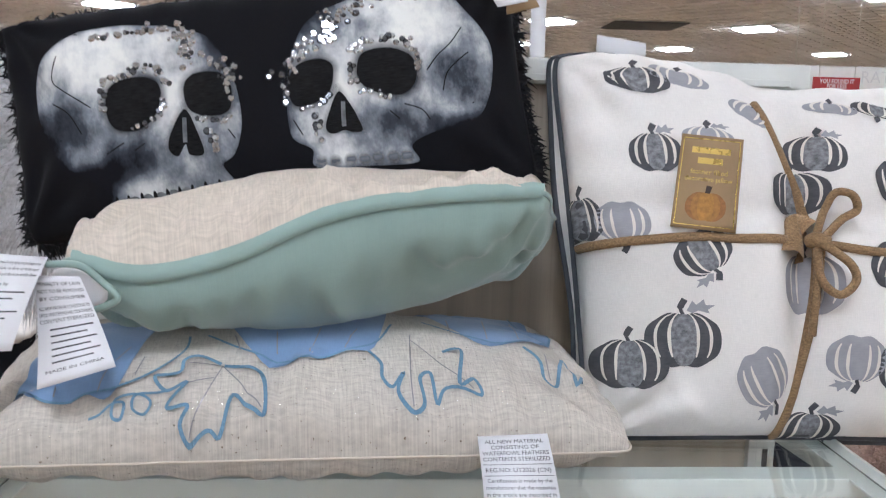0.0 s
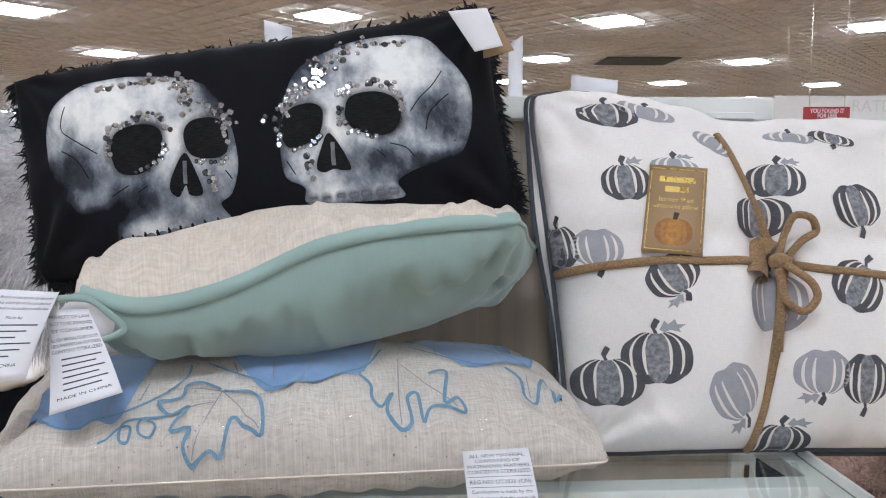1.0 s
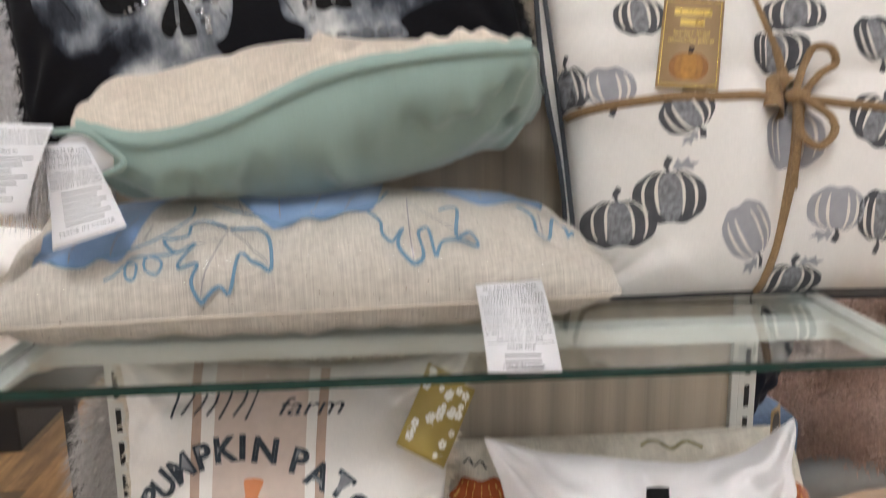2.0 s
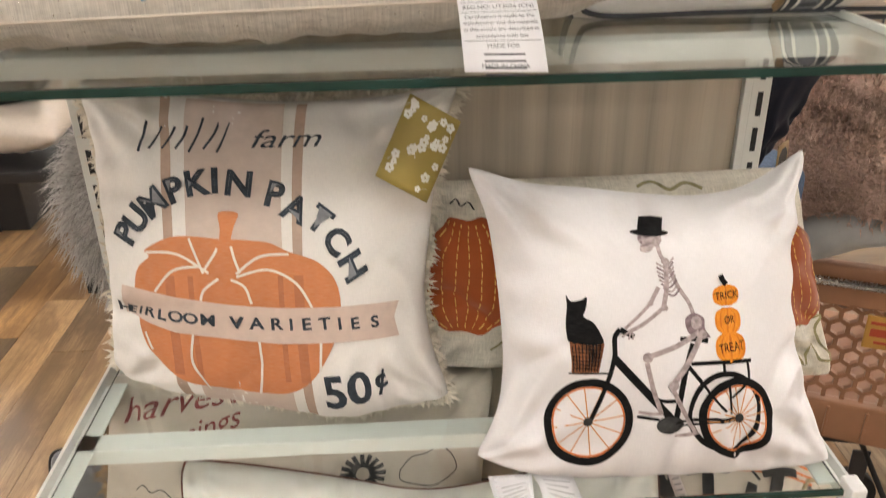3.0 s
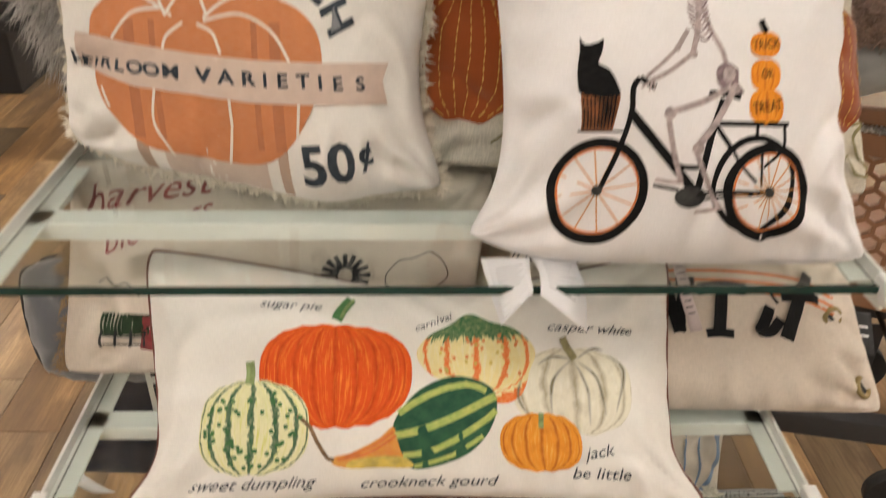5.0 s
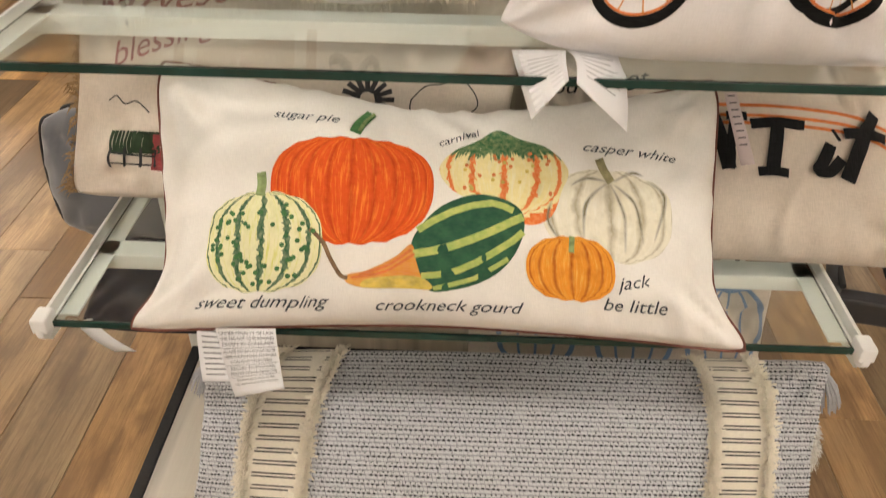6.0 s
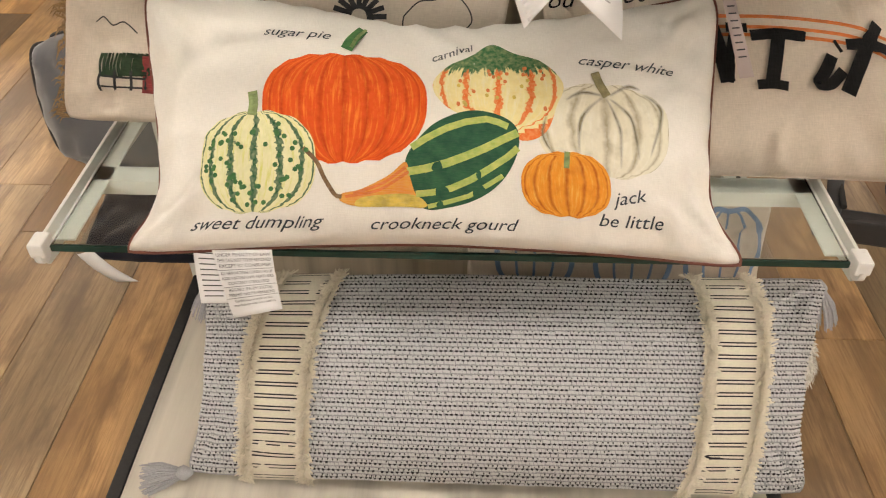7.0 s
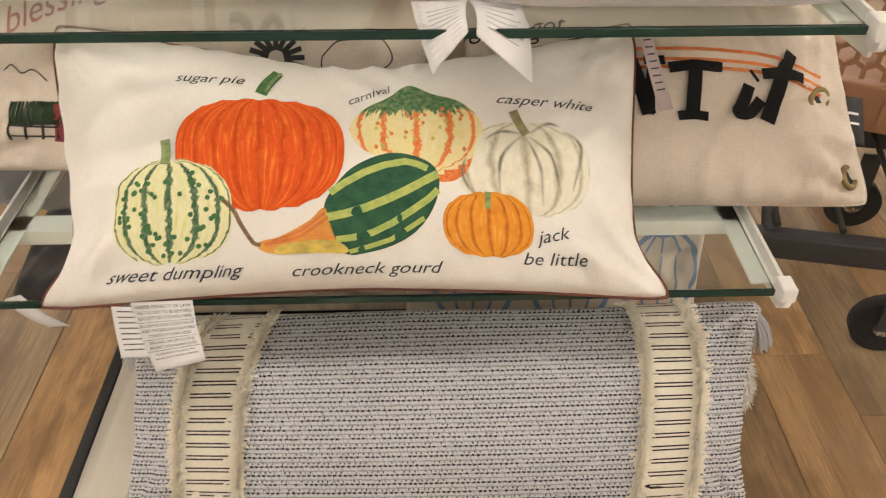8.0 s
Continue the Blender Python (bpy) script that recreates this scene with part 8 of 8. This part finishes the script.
c = card("price_card", [(0.108, 1.07, 1.84), (0.13, 1.085, 1.855), (0.13, 1.085, 1.768), (0.108, 1.07, 1.768)], 0.0008, PAPER, "tall blank white paper card on the display top", "price card")

# ---- shopping cart ----
CART_PLASTIC = paint("terracotta_plastic", (0.36, 0.18, 0.1), 0.4, var=0.05)
CART_GREY = paint("grey_cart_frame", (0.05, 0.052, 0.058), 0.4, 0.3)
RUBBER = paint("black_rubber", (0.015, 0.015, 0.015), 0.7)
CHROME = paint("cart_chrome", (0.5, 0.5, 0.5), 0.25, 0.9)
cart = thing("shopping_cart", (0.9, 1.6, 0), "shopping cart with terracotta plastic basket and grey frame, filled", "shopping cart")
M = pose(0.70, 1.42, 0, 0, 0, -24)


def comb(lo, hi, r, thick):
    """A panel pierced by hexagons, made of its bars."""
    bm = bmesh.new()
    s3 = math.sqrt(3)
    w = 0.0
    j = 0
    z = lo[1] + r
    while z < hi[1]:
        x = lo[0] + r + (s3 * r / 2 if j % 2 else 0)
        while x < hi[0]:
            for k in range(3):
                a, b = math.pi / 6 + k * math.pi / 3, math.pi / 6 + (k + 1) * math.pi / 3
                p, q = (x + r * math.cos(a), z + r * math.sin(a)), (x + r * math.cos(b), z + r * math.sin(b))
                d = Vector((q[0] - p[0], 0, q[1] - p[1])).normalized()
                n = Vector((-d.z, 0, d.x)) * 0.0045
                P, Q = Vector((p[0], 0, p[1])), Vector((q[0], 0, q[1]))
                f = [bm.verts.new(v) for v in (P - n, P + n, Q + n, Q - n)]
                g = [bm.verts.new(v.co + Vector((0, thick, 0))) for v in f]
                bm.faces.new(f), bm.faces.new(g[::-1])
                for i in range(4):
                    bm.faces.new((f[i], g[i], g[(i + 1) % 4], f[(i + 1) % 4]))
            x += s3 * r
        z += 1.5 * r
        j += 1
    bmesh.ops.recalc_face_normals(bm, faces=bm.faces)
    return bm


bm = comb((0.0, 0.42), (0.62, 0.66), 0.021, 0.012)
bmesh.ops.transform(bm, matrix=M, verts=bm.verts)
part("honeycomb_panel", bm, CART_PLASTIC, cart, "terracotta plastic panel pierced by hexagons")
for z0, z1 in ((0.655, 0.745), (0.33, 0.425)):
    part("basket_rail", boxed((-0.02, -0.008, z0), (0.66, 0.02, z1), 0.006, M), CART_PLASTIC, cart)
for k in range(9):
    part("rail_rib", boxed((0.01 + 0.075 * k, -0.014, 0.34), (0.016 + 0.075 * k, -0.007, 0.415), 0.001, M), CART_PLASTIC, cart)
part("grip_block", boxed((-0.03, -0.03, 0.665), (0.07, 0.03, 0.755), 0.008, M), CART_PLASTIC, cart)
part("push_bar", tubed([M @ Vector((0.08, -0.025, 0.715)), M @ Vector((0.66, -0.025, 0.715))], 0.009, 12), CHROME, cart)
plate = part("sign_plate", boxed((0.195, -0.006, 0.569), (0.315, -0.002, 0.644), 0.002, M), paint("ochre_plate", (0.5, 0.27, 0.06), 0.45), cart, "ochre plate with red print")
for x0, x1, z0, z1 in ((0.008, 0.06, 0.055, 0.062), (0.01, 0.1, 0.028, 0.046), (0.02, 0.09, 0.012, 0.018)):
    part("print_bar", boxed((0.195 + x0, -0.0068, 0.569 + z0), (0.195 + x1, -0.006, 0.569 + z1), 0, M), paint("plate_red", (0.42, 0.06, 0.03), 0.5) if z0 > 0.05 else bpy.data.materials["plate_red"], plate)
bm = comb((0.0, 0.42), (0.5, 0.66), 0.021, 0.012)
bmesh.ops.transform(bm, matrix=M @ pose(0, 0.02, 0, 0, 0, 78), verts=bm.verts)
part("honeycomb_panel", bm, CART_PLASTIC, cart)
part("basket_floor", boxed((0, 0.02, 0.33), (0.64, 0.55, 0.345), 0.004, M), CART_PLASTIC, cart)
for k in range(14):
    part("upright_wire", tubed([M @ Vector((0.0 + 0.05 * k, 0.32, 0.70)), M @ Vector((0.0 + 0.05 * k, 0.36, 1.2))], 0.0032, 6), CART_GREY, cart)
for z in (0.72, 0.86, 1.0, 1.1, 1.19):
    part("cross_wire", tubed([M @ Vector((-0.02, 0.315 + (z - 0.7) * 0.08, z)), M @ Vector((0.68, 0.315 + (z - 0.7) * 0.08, z))], 0.0038 if z < 1.1 else 0.006, 6), CART_GREY, cart)
N = pose(0.62, 1.12, 0, 0, 0, -12)
for y in (0.0, 0.42):
    part("chassis_bar", boxed((0.02, y, 0.2), (0.75, y + 0.035, 0.25), 0.006, N), CART_GREY, cart)
for k in range(6):
    part("tray_rod", tubed([N @ Vector((0.06 + 0.11 * k, 0.02, 0.262)), N @ Vector((0.06 + 0.11 * k, 0.43, 0.29))], 0.006, 8), RUBBER, cart)
for x, y in ((0.3, 0.02), (0.32, 0.42), (0.7, 0.05)):
    wheel = part("wheel", tubed([N @ Vector((x, y - 0.014, 0.062)), N @ Vector((x, y + 0.014, 0.062))], 0.06, 24), RUBBER, cart, "black rubber castor wheel")
    part("fork", boxed((x - 0.02, y - 0.024, 0.06), (x + 0.02, y - 0.018, 0.2), 0.002, N), CART_GREY, wheel)
    part("hub", tubed([N @ Vector((x, y - 0.017, 0.062)), N @ Vector((x, y + 0.017, 0.062))], 0.02, 14), CHROME, wheel)
for x in (0.05, 0.6):
    part("leg_tube", tubed([N @ Vector((x, 0.02, 0.24)), M @ Vector((x, 0.02, 0.34))], 0.014, 10), CART_GREY, cart)


def heap(name, place, size, turn, col, label, count, long, seed):
    """A folded fleecy throw: a soft slab with rounded edges and a short pile."""
    r = np.random.RandomState(seed)
    t = thing(name, (place[0], place[1], place[2] - size[2]), label, "blanket")
    m = pose(*place, *turn)
    bm = bmesh.new()
    bmesh.ops.create_uvsphere(bm, u_segments=48, v_segments=28, radius=1)
    for v in bm.verts:
        d = v.co.copy()
        k = (abs(d.x) ** 3.2 + abs(d.y) ** 3.2 + abs(d.z) ** 3.2) ** (-1 / 3.2)
        v.co = Vector((d.x * size[0] * k, d.y * size[1] * k, d.z * size[2] * k * (1 + 0.15 * math.sin(5 * d.x + seed)))) + 0.02 * Vector(noise.noise_vector(d * 2.2))
    bmesh.ops.transform(bm, matrix=m, verts=bm.verts)
    bm.normal_update()
    for f in bm.faces:
        f.smooth = True
    vs = [(v.co.copy(), v.normal.copy()) for v in bm.verts]
    base = cloth(name + "_pile", col, slub=0.25, weave=220, kind="Object")
    part("fold", bm, base, t)
    bm = bmesh.new()
    for _ in range(count):
        i = r.randint(len(vs))
        p, n = vs[i]
        p = p + Vector(r.normal(0, 0.008, 3))
        d = (n + Vector(r.normal(0, 0.5, 3))).normalized()
        w = d.cross(Vector(r.normal(0, 1, 3))).normalized() * 0.0022
        bm.faces.new([bm.verts.new(q) for q in (p - w, p + w, p + d * long * r.uniform(0.5, 1.1))])
    tagged(part("fleece", bm, base, t), kind="stuff")
    return t


heap("fleece_throw", (0.77, 1.42, 0.94), (0.2, 0.12, 0.1), (12, 0, -24), (0.52, 0.38, 0.32), "folded beige pink fleece throw in the cart", 22000, 0.022, 3)
heap("fleece_throw", (0.93, 1.5, 1.06), (0.14, 0.1, 0.06), (20, 10, -20), (0.52, 0.38, 0.32), "beige pink fleece throw bunched in the cart", 9000, 0.022, 4)
t = thing("grey_slipper", (0.79, 1.36, 0.745), "pale grey quilted slipper with white lining, in the cart", "slipper")
bm = bmesh.new()
tube(bm, spline([(0.68, 1.36, 0.76), (0.72, 1.33, 0.82), (0.79, 1.32, 0.845), (0.87, 1.32, 0.83)], 8, False), [0.02 + 0.025 * math.sin(k / 24 * 3.1) for k in range(25)], 14)
part("upper", bm, paint("grey_quilted", (0.36, 0.37, 0.37), 0.6, relief=0.4, scale=30), t)
t = thing("leather_bag", (0.82, 1.75, 0.86), "glossy brown leather bag standing in the cart", "bag")
part("bag_body", boxed((0.66, 1.7, 0.72), (0.86, 1.82, 1.06), 0.03, None, 4), paint("brown_leather", (0.2, 0.075, 0.03), 0.3), t)
dark = Pillow("hanging_garment", [(0.45, 1.2, 1.35), (0.72, 1.25, 1.35), (0.57, 1.2, 1.08), (0.47, 1.15, 0.98)], 0.03, 0.03, [NAVY, NAVY], "dark navy cloth hanging beside the display", pull=0.0, seed=41, n=40, crease=0.008)
t = thing("denim_cloth", (0.52, 1.22, 0.86), "faded blue denim cloth under a fleece throw", "cloth")
part("cloth_fold", boxed((0.49, 1.18, 0.83), (0.62, 1.3, 1.02), 0.03, None, 4), cloth("denim", (0.1, 0.15, 0.24), slub=0.3, weave=300, kind="Object"), t)

# ---- displays farther along the aisle ----
PINK = cloth("pink_canvas", (0.55, 0.36, 0.28), slub=0.1)
plat = thing("black_platform", (-2.6, 3.8, 0), "low black display platform with pillows on it", "platform")
part("body", boxed((-3.4, 3.35, 0.0), (-1.72, 5.4, 0.28), 0.01), BLACK_TRIM, plat)
for i, (x, y, tone, lean, lab) in enumerate(((-2.0, 3.45, PINK, 0.12, "pinkish canvas pillow on a black platform"), (-1.93, 3.72, CREAM, 0.06, "cream pillow with green edging on a platform"), (-1.95, 4.1, ECRU, 0.1, "ecru pillow on a black platform"), (-2.35, 4.0, CREAM, 0.1, "cream pillow on a black platform"), (-2.45, 3.6, ECRU, 0.15, "ecru pillow leaning on other pillows"), (-1.92, 4.55, CREAM, 0.08, "cream pillow at the back of a platform"))):
    q = Pillow("throw_pillow", [(x - 0.25, y + lean, 0.28 + 0.44), (x + 0.22, y + lean, 0.28 + 0.44), (x + 0.24, y, 0.29), (x - 0.25, y, 0.29)], 0.07, 0.06, [tone, tone], lab, pull=0.06, seed=50 + i, n=30)
    if i == 1:
        q.rim("green_edging", 0.008, PALE_GREEN)
    if i == 2:
        for k in range(5):
            q.band("dark_mark", [(-0.5 + 0.25 * k, -0.2), (-0.45 + 0.25 * k, 0.25)], 0.03, CHARCOAL_INK, 0.002)
plant = thing("potted_plant", (-2.15, 3.62, 0.62), "green spiky artificial plant among pillows", "plant")
part("pot", tubed([(-2.15, 3.62, 0.62), (-2.15, 3.62, 0.72)], [0.05, 0.07], 14), BLACK_TRIM, plant)
LEAF = paint("green_leaf", (0.035, 0.08, 0.025), 0.5, var=0.2)
bm = bmesh.new()
for _ in range(160):
    a, e = rs.uniform(0, 6.28), rs.uniform(0.1, 1.3)
    d = Vector((math.cos(a) * math.cos(e), math.sin(a) * math.cos(e), math.sin(e)))
    p = Vector((-2.15, 3.62, 0.72))
    w = d.cross(Vector((0, 0, 1))).normalized() * 0.006
    L = rs.uniform(0.12, 0.22)
    bm.faces.new([bm.verts.new(v) for v in (p, p + d * L * 0.5 + w, p + d * L + Vector((0, 0, -0.03)), p + d * L * 0.5 - w)])
part("foliage", bm, LEAF, plant)
RED = paint("red_paint", (0.36, 0.03, 0.03), 0.5)
apple = thing("red_ornament", (-1.97, 3.5, 0.72), "small red ornament among pillows", "ornament")
bm = bmesh.new()
bmesh.ops.create_uvsphere(bm, u_segments=20, v_segments=12, radius=0.05, matrix=Matrix.Translation((-1.93, 3.52, 0.62)))
for v in bm.verts:
    v.co.z += 0.02 * math.exp(-((v.co.x + 1.93) ** 2 + (v.co.y - 3.52) ** 2) / 0.0006) * -1
part("fruit_body", bm, RED, apple)
# darker goods low down beyond the pillow stack
for i, (x, y, z, tone, lab) in enumerate(((-1.5, 2.9, 0.76, BLACK, "black pillow stacked on a far table"), (-1.45, 2.85, 0.6, ECRU, "ecru pillow stacked on a far table"), (-1.55, 2.9, 0.93, CREAM, "cream pillow on top of a far stack"))):
    Pillow("throw_pillow", [(x - 0.3, y + 0.3, z + 0.05), (x + 0.2, y + 0.3, z + 0.05), (x + 0.2, y - 0.1, z), (x - 0.3, y - 0.1, z)], 0.1, 0.1, [tone, tone], lab, pull=0.05, seed=70 + i, n=26)
table = thing("display_table", (-1.5, 3.0, 0), "dark wooden display table under stacked pillows", "table")
part("tabletop", boxed((-1.9, 2.72, 0.46), (-1.2, 3.4, 0.5), 0.006), BLACK_TRIM, table)
for x in (-1.86, -1.24):
    for y in (2.76, 3.36):
        part("leg", boxed((x - 0.02, y - 0.02, 0), (x + 0.02, y + 0.02, 0.46), 0.003), BLACK_TRIM, table)

# ---- hanging signs and the ceiling vent ----
sign = thing("hanging_sign", (3.71, 7, 2.1), "red hanging sign with white lettering", "sign")
part("board", boxed((3.5, 7.0, 2.095), (3.915, 7.02, 2.205), 0.003), RED, sign)
for body, z, s in (("YOU FOUND IT", 2.168, 0.036), ("FOR LESS", 2.125, 0.036)):
    co, faces = letters(body, s / 0.7, 0, 0.2, 0.001)
    bm = bmesh.new()
    vs = [bm.verts.new((3.7075 + x * 0.85, 6.997, z + y)) for x, y in co]
    for f in faces:
        bm.faces.new([vs[i] for i in f])
    part("lettering", bm, PAPER, sign)
for x in (3.55, 3.87):
    part("rod", tubed([(x, 7.01, 2.2), (x, 7.01, CEILING)], 0.004, 6), WHITE_METAL, sign)
fascia = thing("wall_banner", (6, 9, 2.0), "broad white banner with pale grey lettering", "banner")
part("board", boxed((4.15, 9.0, 2.0), (9.5, 9.04, 2.48), 0.004), WALL, fascia)
for body, x, z, s in (("RATE T", 5.35, 2.36, 0.13), ("LO", 5.62, 2.16, 0.13)):
    co, faces = letters(body, s / 0.7, 0, 0.5)
    bm = bmesh.new()
    vs = [bm.verts.new((x + a, 8.996, z + b)) for a, b in co]
    for f in faces:
        bm.faces.new([vs[i] for i in f])
    part("lettering", bm, paint("pale_grey_letter", (0.72, 0.72, 0.72), 0.6), fascia)
for x in (4.3, 9.3):
    part("hanger", tubed([(x, 9.02, 2.45), (x, 9.02, CEILING)], 0.008, 6), WHITE_METAL, fascia)
vent = thing("ceiling_vent", (3.97, 13.8, CEILING), "dark rectangular slatted ceiling vent", "vent")
part("frame", boxed((3.35, 13.4, CEILING - 0.015), (4.6, 14.35, CEILING - 0.002), 0.003), paint("vent_grey", (0.05, 0.05, 0.05), 0.6), vent)
for k in range(9):
    part("slat", boxed((3.4, 13.45 + 0.1 * k, CEILING - 0.03), (4.55, 13.48 + 0.1 * k, CEILING - 0.0155), 0.002), paint("vent_slat", (0.12, 0.12, 0.12), 0.6) if k == 0 else bpy.data.materials["vent_slat"], vent)

# ---- floor planks ----
PW, PL = 0.148, 1.2
bm = boxed((-PW / 2 + 0.0006, -PL / 2 + 0.0006, -0.008), (PW / 2 - 0.0006, PL / 2 - 0.0006, 0.0))
top = [e for e in bm.edges if all(abs(v.co.z) < 1e-5 for v in e.verts)]
bmesh.ops.bevel(bm, geom=top, offset=0.0012, segments=1, affect="EDGES")
plank_mesh = bpy.data.meshes.new("plank")
bm.to_mesh(plank_mesh)
bm.free()
plank_mesh.materials.append(PLANK)
rs = np.random.RandomState(77)
for i in range(26):
    x = -2.36 + PW * i
    y = 0.25 + rs.uniform(0, PL)
    while y < 6.2:
        ob = new("plank", plank_mesh)
        ob.matrix_basis = Matrix.Translation((x, y, 0))
        ob.parent = fl
        y += PL
